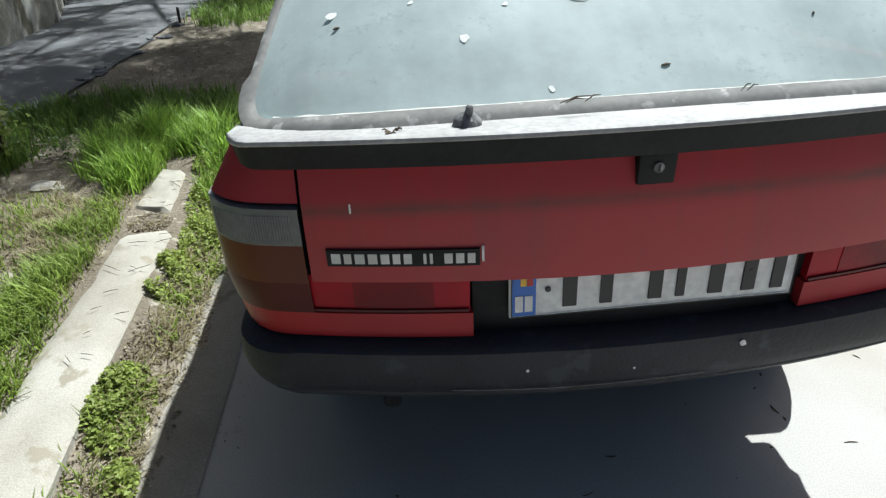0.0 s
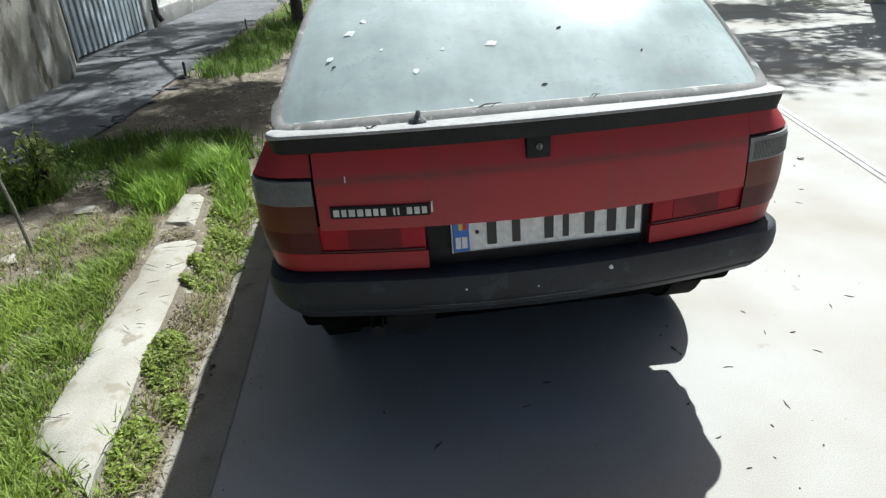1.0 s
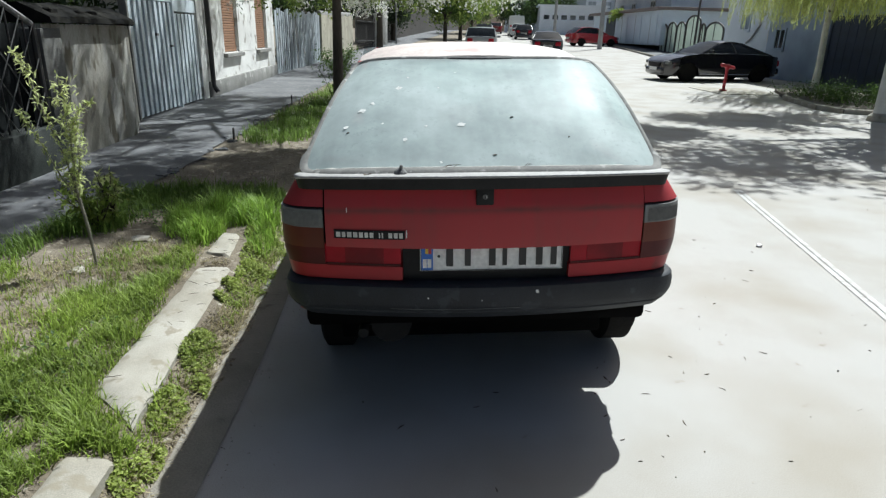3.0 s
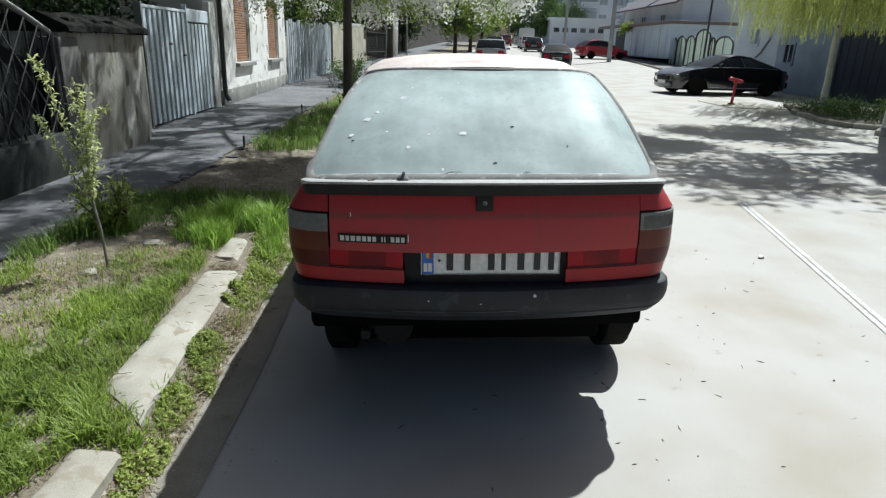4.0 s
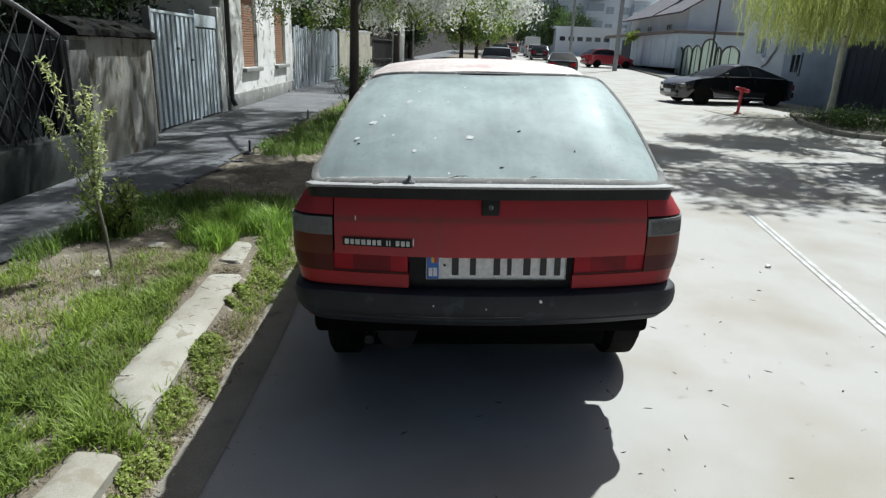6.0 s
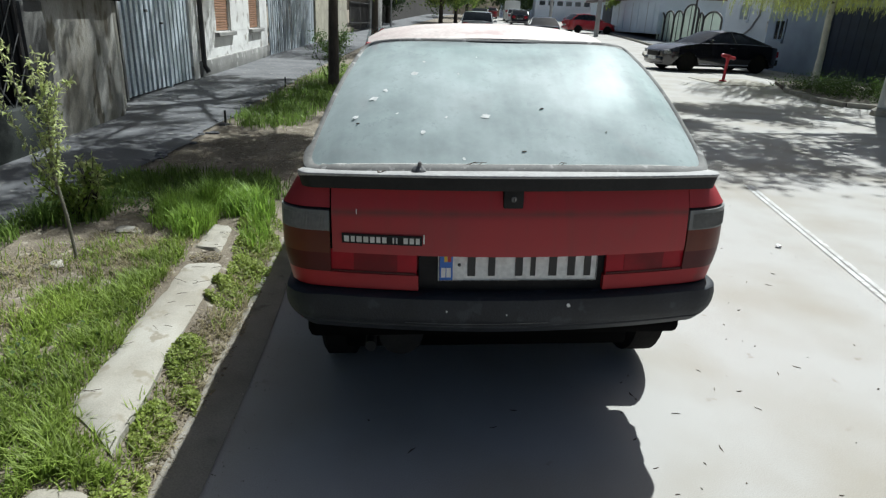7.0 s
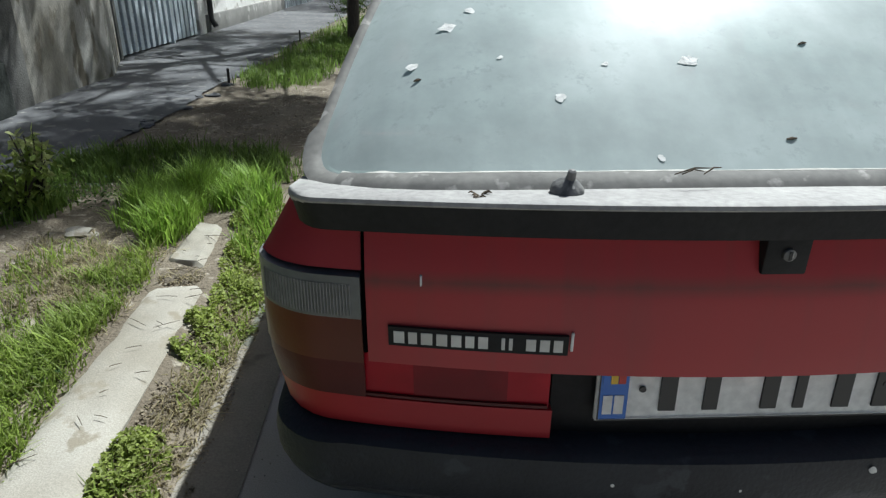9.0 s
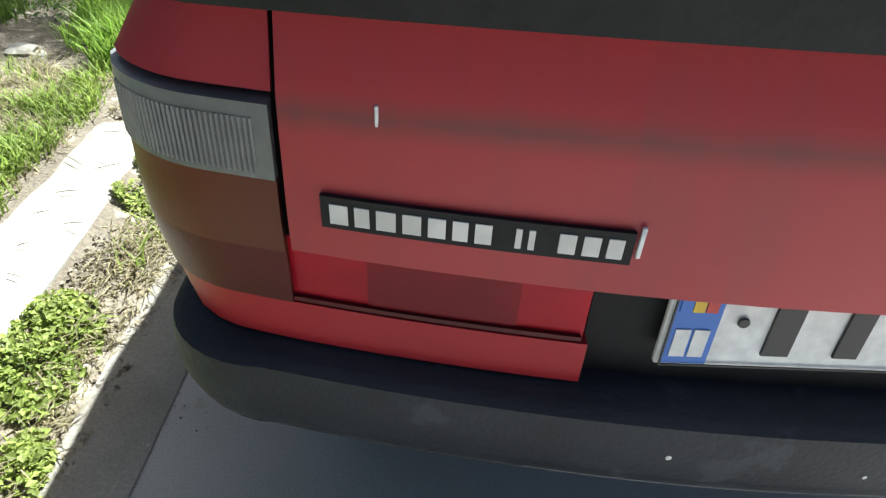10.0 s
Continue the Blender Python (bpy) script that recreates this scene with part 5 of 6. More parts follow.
def sapling():
    t = thing("sapling", pose(-2.14, 1.55, 0.11), "thin young sapling with small yellow-green leaves", "sapling")
    rng = np.random.default_rng(8)
    stems = [[(0.0, 0, 0.0), (-0.012, 0, 0.237), (-0.043, 0, 0.475)],
             [(-0.043, 0, 0.475), (-0.037, 0.02, 0.712), (-0.031, 0.03, 0.902), (-0.05, 0.03, 1.083)],
             [(-0.043, 0, 0.475), (-0.081, 0, 0.684), (-0.136, 0, 0.855), (-0.18, 0.01, 1.026), (-0.211, 0.02, 1.14), (-0.254, 0, 1.216)],
             [(-0.037, 0, 0.418), (-0.093, -0.02, 0.522), (-0.155, -0.03, 0.684), (-0.205, -0.04, 0.827), (-0.248, -0.04, 0.902)],
             [(-0.034, 0.02, 0.76), (0.012, 0.03, 0.883), (0.062, 0.03, 0.931), (0.105, 0.02, 0.959)],
             [(-0.043, 0, 0.456), (-0.006, 0.02, 0.617), (0.006, 0.01, 0.836)],
             [(-0.04, 0.01, 0.589), (-0.019, 0.05, 0.741), (-0.062, 0.06, 0.931)]]
    counts = (0, 240, 150, 105, 55, 125, 105)
    for s, n, r in zip(stems, counts, (0.009, 0.006, 0.005, 0.004, 0.003, 0.004, 0.003)):
        part("stem", tube(s, [r * (1 - 0.7 * i / (len(s) - 1)) if n else r for i in range(len(s))], 7), GREY_TWIG, t)
    vs, fs = [], []
    for s, n, r in zip(stems, counts, (0, 0.028, 0.014, 0.012, 0.012, 0.026, 0.026)):
        pts = [Vector(p) for p in s]
        for p, q in zip(pts, pts[1:]):
            branch_leaves(vs, fs, p, q, int(n * 1.15) // (len(pts) - 1), 0.038, r, rng, 0.2, 0.15)
    leaf_part("leaves", vs, fs, SAPLING_LEAF, t, "small yellow-green leaves")


sapling()


def shrub(x, y, z, h, r, material, n, size, seed, label):
    t = thing("shrub", pose(x, y, z), label, "shrub")
    rng = np.random.default_rng(seed)
    vs, fs = [], []
    for k in range(9):
        a = rng.uniform(0, 6.3)
        tip = Vector((r * rng.uniform(0.2, 1) * math.cos(a), r * rng.uniform(0.2, 1) * math.sin(a), h * rng.uniform(0.6, 1)))
        part("stem", tube([(0, 0, 0), tuple(tip * 0.5 + Vector((0, 0, 0.1 * h))), tuple(tip)], [0.008, 0.005, 0.002], 5), BARK, t)
        branch_leaves(vs, fs, tip * 0.25, tip, n // 9, size, r * 0.16, rng)
    leaf_part("leaves", vs, fs, material, t)


shrub(-2.42, 2.20, 0.10, 0.40, 0.24, YOUNG_LEAF, 620, 0.040, 3, "small leafy green shrub at the pavement edge")
shrub(-2.36, 2.30, 0.10, 0.52, 0.10, SAPLING_LEAF, 170, 0.050, 6, "yellow-green leafy shoot beside the sapling")
shrub(-1.75, 11.2, 0.10, 0.75, 0.4, LEAF, 450, 0.045, 4, "young leafy shoots beside the tree")
shrub(-2.3, 17.5, 0.10, 1.1, 0.7, LEAF, 1500, 0.07, 5, "leafy shoots along the pavement")

for n, (x, y) in enumerate(((-2.46, 5.97), (-2.47, 10.3))):
    tagged(link("stake", tube([(x, y, 0.0), (x + 0.005, y, 0.28), (x + 0.006, y, 0.285)], [0.014, 0.014, 0.006], 8), IRON), "short rusty iron stake by the pavement edge", "stake", "iron stakes")


# ---- trees ----
def tree(name, x, y, height, trunk_r, clear, crown, bark, leafs, seed, label, n_limbs=7, lean=(0, 0), clumps=70, per=60, size=0.09, spread=0.35, z0=0.0, skirts=()):
    """crown: centre z, radius x, radius y, radius z."""
    t = thing(name, pose(x, y, z0), label, "tree")
    rng = np.random.default_rng(seed)
    cz, rx, ry, rz = crown
    top = Vector((lean[0], lean[1], clear + (height - clear) * 0.55))
    spine = [Vector((0, 0, -0.1)), Vector((0.01, 0, clear * 0.5)), Vector((0.02, 0, clear)), Vector((lean[0] * 0.15, lean[1] * 0.15, clear + 1.2)), top]
    tb = tube(spine, [trunk_r * 1.15, trunk_r, trunk_r * 0.9, trunk_r * 0.8, trunk_r * 0.4], 12)
    for v in tb.verts:
        v.co += Vector((noise.noise(v.co * 3), noise.noise(v.co * 3 + Vector((5, 0, 0))), 0)) * trunk_r * 0.15
    part("trunk", tb, bark, t)
    groups = [([], []) for _ in leafs]
    tips = []
    for k in range(n_limbs):
        a = 2 * math.pi * (k + rng.uniform(-0.3, 0.3)) / n_limbs
        f = rng.uniform(0.65, 1.0)
        s = spine[2].lerp(top, rng.uniform(0, 0.8))
        tip = Vector((lean[0] + rx * f * math.cos(a), lean[1] + ry * f * math.sin(a), cz + rz * rng.uniform(-0.5, 0.7)))
        mid = s.lerp(tip, 0.5) + Vector((0, 0, 0.12 * height * rng.uniform(0.1, 0.6)))
        part("limb", tube([s, s.lerp(mid, 0.5) + Vector((0, 0, 0.05)), mid, tip], [trunk_r * 0.5, trunk_r * 0.36, trunk_r * 0.22, trunk_r * 0.06], 7), bark, t)
        tips.append((mid, tip))
    for k in range(clumps):
        u = Vector((rng.normal(), rng.normal(), rng.normal())).normalized() * (rng.uniform(0.25, 1.0) ** 0.5)
        c = Vector((lean[0] + u.x * rx, lean[1] + u.y * ry, cz + u.z * rz))
        near = min(tips, key=lambda m: (m[0].lerp(m[1], 0.6) - c).length)
        c = c.lerp(near[0].lerp(near[1], rng.uniform(0.3, 1)), 0.25)
        g = groups[rng.integers(len(groups))]
        d = Vector((rng.normal(), rng.normal(), rng.normal() * 0.5)).normalized() * spread
        branch_leaves(g[0], g[1], c - d, c + d, per, size, spread * 0.45, rng, 0.1)
    for k, x0, x1, y0, y1, za, zb in [(i, *s[1:]) for s in skirts for i in range(s[0])]:
        c = Vector((rng.uniform(x0, x1), rng.uniform(y0, y1), rng.uniform(za, zb)))
        up = Vector((c.x * 0.7 + rng.normal(0, 0.2), c.y * 0.7, c.z + rng.uniform(0.8, 1.4)))
        if k % 4 == 0:
            part("twig", tube([up, up.lerp(c, 0.5) + Vector((0.05, 0, 0.1)), c], [0.02, 0.012, 0.005], 5), bark, t)
        g = groups[rng.integers(len(groups))]
        branch_leaves(g[0], g[1], c, c.lerp(up, 0.35), per, size, spread * 0.4, rng, 0.1)
    for (vs, fs), m_ in zip(groups, leafs):
        leaf_part("crown", vs, fs, m_, t)
    return t


# last three skirts: unseen clumps added to shade the verge and pavement
tree("blossom_tree", -1.58, 10.35, 11.0, 0.09, 2.1, (6.4, 4.3, 5.6, 3.8), BARK, [BLOSSOM, BLOSSOM, YOUNG_LEAF], 21, "street tree in white blossom with a dark trunk", 13, (0.2, -0.4), 500, 150, 0.068, 0.25, skirts=((110, -1.7, 3.6, -1.0, 2.6, 1.85, 2.8), (60, 0.9, 2.9, -4.3, -2.6, 4.3, 5.6), (26, 1.15, 2.5, -4.75, -4.1, 4.6, 5.2), (46, -1.2, 1.3, -4.4, -0.3, 5.2, 6.6)))
tree("garden_tree", -6.2, 4.2, 6.5, 0.13, 1.0, (3.1, 2.3, 2.9, 1.9), BARK, [DARK_LEAF, DARK_LEAF, LEAF], 22, "leafy garden tree behind the boundary wall", 7, (0, 0), 230, 75, 0.11, 0.4)
tree("garden_tree", -6.6, 8.6, 7.0, 0.15, 1.2, (3.4, 2.2, 2.6, 2.4), BARK, [DARK_LEAF, DARK_LEAF, LEAF], 23, "dark leafy garden tree behind the gate", 7, (0, 0), 230, 75, 0.11, 0.4)
tree("garden_tree", -7.0, 21.5, 7.0, 0.15, 1.2, (3.8, 2.6, 3.6, 2.8), BARK, [DARK_LEAF, LEAF], 33, "leafy garden tree behind the board gate", 7, (0, 0), 200, 65, 0.14, 0.45)
tree("garden_tree", -6.2, 31.0, 7.5, 0.15, 1.2, (4.0, 2.8, 4.6, 3.0), BARK, [DARK_LEAF, LEAF], 34, "leafy garden tree behind the ochre wall", 7, (0, 0), 200, 65, 0.17, 0.5)
tree("garden_tree", -4.4, 41.0, 8.0, 0.15, 1.2, (4.0, 2.6, 4.6, 3.2), BARK, [DARK_LEAF], 35, "dark garden tree behind the pillars", 7, (0, 0), 200, 65, 0.19, 0.5)
tree("garden_tree", -6.6, -0.5, 6.0, 0.13, 1.2, (3.2, 2.4, 3.2, 2.0), BARK, [DARK_LEAF], 24, "dark leafy garden tree behind the iron fence", 7, (0, 0), 110, 60, 0.12, 0.4)
tree("street_tree", -1.3, 24.0, 7.5, 0.13, 2.4, (4.8, 3.4, 4.2, 2.6), BARK, [BLOSSOM, LEAF, YOUNG_LEAF], 25, "street tree with pale blossom and young leaves", 8, (0.6, 0), 220, 60, 0.12, 0.45)
tree("street_tree", 2.2, 39.0, 6.0, 0.14, 1.5, (3.2, 2.0, 2.6, 2.2), BARK, [YOUNG_LEAF, LEAF], 26, "fresh green street tree overhanging the pavement", 8, (0.1, 0), 150, 70, 0.15, 0.4)
tree("street_tree", 4.6, 56.0, 7.0, 0.16, 1.5, (3.6, 2.6, 3.4, 2.6), BARK, [YOUNG_LEAF, LEAF], 27, "tall fresh green street tree farther along", 8, (0.2, 0), 150, 65, 0.19, 0.5)
tree("street_tree", 7.6, 76.0, 9.0, 0.2, 1.5, (4.4, 3.2, 5.0, 3.4), BARK, [LEAF, YOUNG_LEAF], 28, "distant green street tree", 8, (0.2, 0), 140, 60, 0.26, 0.7)
tree("street_tree", 17.0, 96.0, 10.0, 0.2, 1.6, (4.4, 4.4, 5.0, 4.2), BARK, [LEAF, DARK_LEAF], 29, "distant dark green tree by the flats", 8, (0, 0), 150, 60, 0.3, 0.8)
tree("street_tree", 22.5, 102.0, 9.0, 0.2, 1.6, (4.0, 4.0, 4.0, 3.4), BARK, [LEAF, DARK_LEAF], 30, "distant tree in front of the flats", 8, (0, 0), 110, 55, 0.3, 0.8)
tree("street_tree", 11.9, 10.9, 12.0, 0.2, 3.5, (7.2, 4.9, 4.0, 2.6), BARK, [WILLOW, LEAF], 31, "tall street tree that shades the road", 9, (-2.2, 0.5), 320, 75, 0.15, 0.40)
tree("garden_tree", -1.2, 50.0, 7.0, 0.2, 1.0, (3.2, 1.9, 4.0, 3.0), BARK, [DARK_LEAF], 32, "dark garden tree behind the street fence", 7, (0, 0), 130, 60, 0.2, 0.5)


def strand(vs, fs, top, low, n, rng):
    """A hanging willow twig: slim leaves that point down and outwards along it."""
    for i in range(n):
        c = top.lerp(low, (i + rng.uniform(0, 1)) / n)
        a = rng.uniform(0, 6.3)
        out = Vector((math.cos(a), math.sin(a), 0))
        d = (Vector((0, 0, -1)) + out * rng.uniform(0.15, 0.7)).normalized() * rng.uniform(0.09, 0.15)
        w = Vector((-out.y, out.x, 0)) * rng.uniform(0.010, 0.017)
        b = len(vs)
        vs += [tuple(c), tuple(c + d * 0.45), tuple(c + d), tuple(c + d * 0.45 - w)]
        fs.append((b, b + 1, b + 2, b + 3))


def willow(x, y):
    t = thing("willow_tree", pose(x, y, 0.05), "weeping willow with a pale trunk and hanging yellow-green strands", "tree")
    rng = np.random.default_rng(40)
    part("trunk", tube([(0, 0, -0.1), (0.02, 0, 0.8), (-0.02, 0, 1.8), (0.05, 0, 3.0), (0.1, 0, 4.4), (0.1, 0, 6.0)], [0.12, 0.09, 0.085, 0.08, 0.06, 0.03], 12), PALE_BARK, t, "pale mottled trunk")
    vs, fs = [], []
    for k in range(17):
        a = 2 * math.pi * k / 17 * 2.0 + rng.uniform(-0.2, 0.2)
        rr = rng.uniform(1.2, 2.9)
        tip = Vector((rr * math.cos(a), rr * math.sin(a), rng.uniform(4.2, 6.6)))
        part("limb", tube([(0.05, 0, tip.z - 1.6), tuple(tip * 0.5 + Vector((0, 0, tip.z * 0.5 - 0.2))), tuple(tip)], [0.035, 0.024, 0.010], 6), PALE_BARK, t)
        for s in range(34):
            f = rng.uniform(0.25, 1.1)
            st = Vector((tip.x * f, tip.y * f, tip.z + rng.uniform(-1.2, 0.4))) + Vector((rng.normal(0, 0.3), rng.normal(0, 0.3), 0))
            low = max(rng.uniform(2.0, 3.2), tip.z - rng.uniform(2.6, 4.6))
            en = Vector((st.x * 1.05 + rng.normal(0, 0.06), st.y * 1.05 + rng.normal(0, 0.06), low))
            strand(vs, fs, st, en, int((st.z - low) * 34) + 6, rng)
    for k in range(900):
        a = rng.uniform(0, 6.3)
        f = rng.uniform(0.6, 3.0)
        st = Vector((f * math.cos(a), f * math.sin(a), rng.uniform(3.2, 5.0)))
        low = rng.uniform(1.95, 2.9) + 0.35 * math.sin(3 * a) * (f / 3)
        en = Vector((st.x * 1.03 + rng.normal(0, 0.06), st.y * 1.03 + rng.normal(0, 0.06), low))
        strand(vs, fs, st, en, int((st.z - low) * 34) + 6, rng)
    leaf_part("crown", vs, fs, WILLOW, t, "hanging yellow-green strands")


willow(11.5, 15.8)


# ---- right side of the street ----
SOIL = mat("planting soil", (0.10, 0.085, 0.065), 0.95, (0.06, 0.05, 0.04), 3, 50, 0.5)
RED_PAINT = mat("red hydrant paint", (0.48, 0.025, 0.045), 0.45, (0.40, 0.02, 0.035), 6, 40, 0.05)
POLE_WHITE = mat("white-washed concrete pole", (0.62, 0.62, 0.60), 0.85, (0.5, 0.5, 0.48), 2, 40, 0.2)
POLE_GREY = mat("grey concrete pole", (0.34, 0.335, 0.33), 0.9, (0.27, 0.27, 0.265), 2, 30, 0.15)

BED = [(9.85, 14.45), (9.2, 12.0), (9.35, 11.35), (10.0, 10.95), (11.5, 10.3), (14.2, 10.2), (14.2, 16.6), (11.0, 16.9)]
bm = bmesh.new()
add_loft(bm, [[(x, y, z) for x, y in BED] for z in (-0.02, 0.085)])
bmesh.ops.recalc_face_normals(bm, faces=bm.faces)
structure("planting_bed", bm, SOIL, "raised bed of dark soil under the willow", "planting bed")
random.seed(12)
path = BED[:5]
for (ax, ay), (bx, by) in zip(path, path[1:]):
    ln = math.hypot(bx - ax, by - ay)
    n = max(1, round(ln / 0.55))
    for i in range(n):
        t = (i + 0.5) / n
        o = link("kerb_stone", box(-ln / n / 2 + 0.01, ln / n / 2 - 0.01, -0.07, 0.07, -0.02, 0.115 + random.uniform(-0.012, 0.012), 0.012, 1), CONCRETE)
        o.matrix_basis = pose(lerp(ax, bx, t), lerp(ay, by, t), 0, random.uniform(-2, 2), random.uniform(-2, 2), math.degrees(math.atan2(by - ay, bx - ax)) + random.uniform(-3, 3))
        tagged(o, "grey concrete kerb stone edging the planting bed", "kerb stone", "kerb stones of the bed")
rng = np.random.default_rng(51)
vs, fs = [], []
for k in range(260):
    c = Vector((rng.uniform(9.8, 13.6), rng.uniform(11.2, 16.2), 0.1))
    if c.x < 10.2 and (c.y < 11.8 or c.y > 14.0):
        continue
    branch_leaves(vs, fs, c, c + Vector((0, 0, rng.uniform(0.03, 0.17))), 60, 0.05, 0.13, rng)
me = bpy.data.meshes.new("ground_cover")
me.from_pydata(vs, [], fs)
me.materials.append(LEAF)
tagged(new("ground_cover", me), "dark low ivy covering the planting bed", "ground cover", kind="stuff")

hyd = thing("hydrant", pose(9.30, 16.75, 0.018, 0, 3, 20), "red T-shaped street hydrant standpipe", "hydrant")
part("standpipe", lathe([(0, 0.11), (0.03, 0.11), (0.05, 0.042), (0.60, 0.042), (0.62, 0.060), (0.70, 0.060)], "z", 16), RED_PAINT, hyd)
part("crossbar", tube([(-0.27, 0, 0.735), (-0.24, 0, 0.735), (0.24, 0, 0.675), (0.27, 0, 0.675)], [0.04, 0.052, 0.052, 0.04], 12), RED_PAINT, hyd)
part("cap", lathe([(0.69, 0.066), (0.74, 0.066), (0.77, 0.03)], "z", 14), RED_PAINT, hyd)
structure("hydrant_slab", box(8.7, 10.5, 15.6, 17.8, -0.02, 0.02, 0.01), CONCRETE, "pale concrete slab round the hydrant", "slab")

pole = thing("lamp_pole", pose(9.2, 10.05, 0), "white-washed concrete street pole", "pole")
part("shaft", tube([(0, 0, -0.1), (0, 0, 3.0), (0, 0, 8.5)], [0.14, 0.12, 0.09], 14), POLE_WHITE, pole)
part("base", lathe([(-0.05, 0.24), (0.10, 0.22), (0.16, 0.15)], "z", 16), CONCRETE, pole)
for (x, y, h, r, m_, lab) in ((14.2, 45.9, 9.0, 0.15, POLE_GREY, "grey concrete utility pole by the garages"), (17.6, 75.9, 9.5, 0.16, POLE_GREY, "distant grey utility pole"), (17.1, 36.4, 7.0, 0.06, IRON, "thin black street lamp pole"), (-0.9, 44.5, 6.0, 0.06, POLE_GREY, "thin grey sign pole by the fence")):
    p = thing("utility_pole", pose(x, y, 0), lab, "pole")
    part("shaft", tube([(0, 0, -0.1), (0, 0, h * 0.5), (0, 0, h)], [r * 1.15, r, r * 0.7], 12), m_, p)
    part("bracket", tube([(0, 0, h - 0.4), (-0.5, 0, h - 0.2), (-1.0, 0, h - 0.15)], 0.035, 8), m_, p)


def window(parent, m, w, h, frame_mat, label="window", deep=0.08, cross=True, pane=None):
    """A window in a wall whose outside is local -y."""
    g = part("window", box(-w / 2, w / 2, 0.0, 0.03, 0, h, m=m), pane or DARK_PANE, parent, label, False)
    fr = bmesh.new()
    for a, b, c, d in ((-w / 2, -w / 2 + 0.07, 0, h), (w / 2 - 0.07, w / 2, 0, h), (-w / 2 + 0.07, w / 2 - 0.07, 0, 0.07), (-w / 2 + 0.07, w / 2 - 0.07, h - 0.07, h)):
        add_box(fr, a, b, -0.03, -0.003, c, d, m=m)
    if cross:
        add_box(fr, -0.03, 0.03, -0.028, -0.003, 0.07, h - 0.07, m=m)
    part("window_frame", fr, frame_mat, g, "", False)
    part("window_sill", box(-w / 2 - 0.06, w / 2 + 0.06, -0.12, -0.003, -0.07, -0.003, m=m), frame_mat, g, "", False)
    return g


# pale house
ph = thing("house", pose(16.0, 30.6, 0, 0, 0, -90), "pale blue-white plastered house beside the side street", "house")
bm = bmesh.new()
add_box(bm, 0, 4.6, 0, 8.0, 0, 6.2)
part("wall", bm, BLUE_HOUSE, ph, "", False)
part("roof", patch([[(-0.3, -0.4, 6.2), (4.9, -0.4, 6.2)], [(-0.3, 4.0, 7.8), (4.9, 4.0, 7.8)], [(-0.3, 8.4, 6.2), (4.9, 8.4, 6.2)]], 0.1, (0, 0, -1)), TILE_ROOF, ph, "", False)
PALE_PANE = mat("curtained window pane", (0.34, 0.40, 0.46), 0.2, (0.27, 0.32, 0.37), 1, 0, 0)
window(ph, pose(1.9, -0.02, 1.75), 0.9, 0.8, BLUE_HOUSE, pane=PALE_PANE)
window(ph, pose(3.7, -0.02, 3.6), 0.9, 1.2, BLUE_HOUSE, pane=PALE_PANE)
part("downpipe", tube([(3.3, -0.06, 6.0), (3.3, -0.06, 2.0), (2.7, -0.06, 1.4), (2.3, -0.06, 1.2)], 0.045, 8), POLE_GREY, ph)
part("corner_column", box(4.25, 4.6, -0.12, -0.003, 0, 5.6), BLUE_HOUSE, ph, "", False)
part("meter_box", box(4.35, 4.85, -0.25, -0.123, 1.3, 1.75, 0.02), WHITEWASH, ph, "", False)

# grey house and shaded gates
gh = thing("house", pose(14.3, 23.6, 0, 0, 0, -90), "blue-grey plastered house in shade with a dark window", "house")
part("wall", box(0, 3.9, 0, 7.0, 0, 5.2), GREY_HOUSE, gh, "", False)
part("roof", patch([[(-0.3, -0.4, 5.2), (4.2, -0.4, 5.2)], [(-0.3, 3.5, 6.6), (4.2, 3.5, 6.6)], [(-0.3, 7.4, 5.2), (4.2, 7.4, 5.2)]], 0.1, (0, 0, -1)), TILE_ROOF, gh, "", False)
window(gh, pose(0.9, -0.02, 1.1), 0.7, 0.8, GREY_HOUSE, "dark window")
BLUE_STEEL = mat("dark blue steel", (0.016, 0.026, 0.055), 0.6, (0.011, 0.018, 0.038), 3, 40, 0.1)
dg = thing("dark_gate", pose(14.25, 19.6, 0, 0, 0, -90), "dark blue steel gate in shade", "gate")
for k in range(8):
    part("panel", box(k * 0.42, k * 0.42 + 0.40, 0, 0.05, 0.08, 2.3, 0.01, 1), BLUE_STEEL, dg, "", False)
for x in (-0.12, 3.36):
    part("gate_post", box(x, x + 0.12, -0.03, 0.09, 0, 2.5, 0.01, 1), BLUE_STEEL, dg, "", False)
dh = thing("shed", pose(14.3, 15.9, 0, 0, 0, -90), "dark timber shed wall behind the willow", "shed")
for k in range(20):
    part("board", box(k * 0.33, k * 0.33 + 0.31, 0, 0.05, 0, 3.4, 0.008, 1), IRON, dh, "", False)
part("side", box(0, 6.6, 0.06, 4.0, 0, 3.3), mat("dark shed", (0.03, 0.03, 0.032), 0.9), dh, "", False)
part("roof", patch([[(-0.2, -0.3, 3.42), (6.8, -0.3, 3.42)], [(-0.2, 4.2, 4.0), (6.8, 4.2, 4.0)]], 0.08, (0, 0, -1)), TILE_ROOF, dh, "", False)

# pavement on the far right side
structure("pavement_right", grid_mesh(lambda y: (sample([(26, 10.6), (30, 11.9), (35, 15.0), (51, 16.8), (120, 27)], y), sample([(26, 17.4), (35, 17.8), (61, 19.0), (120, 31)], y)), frange(24.5, 120, 1.5), lambda x, y: 0.10, 6),
          ASPHALT_OLD, "raised grey pavement on the far corner", "pavement")
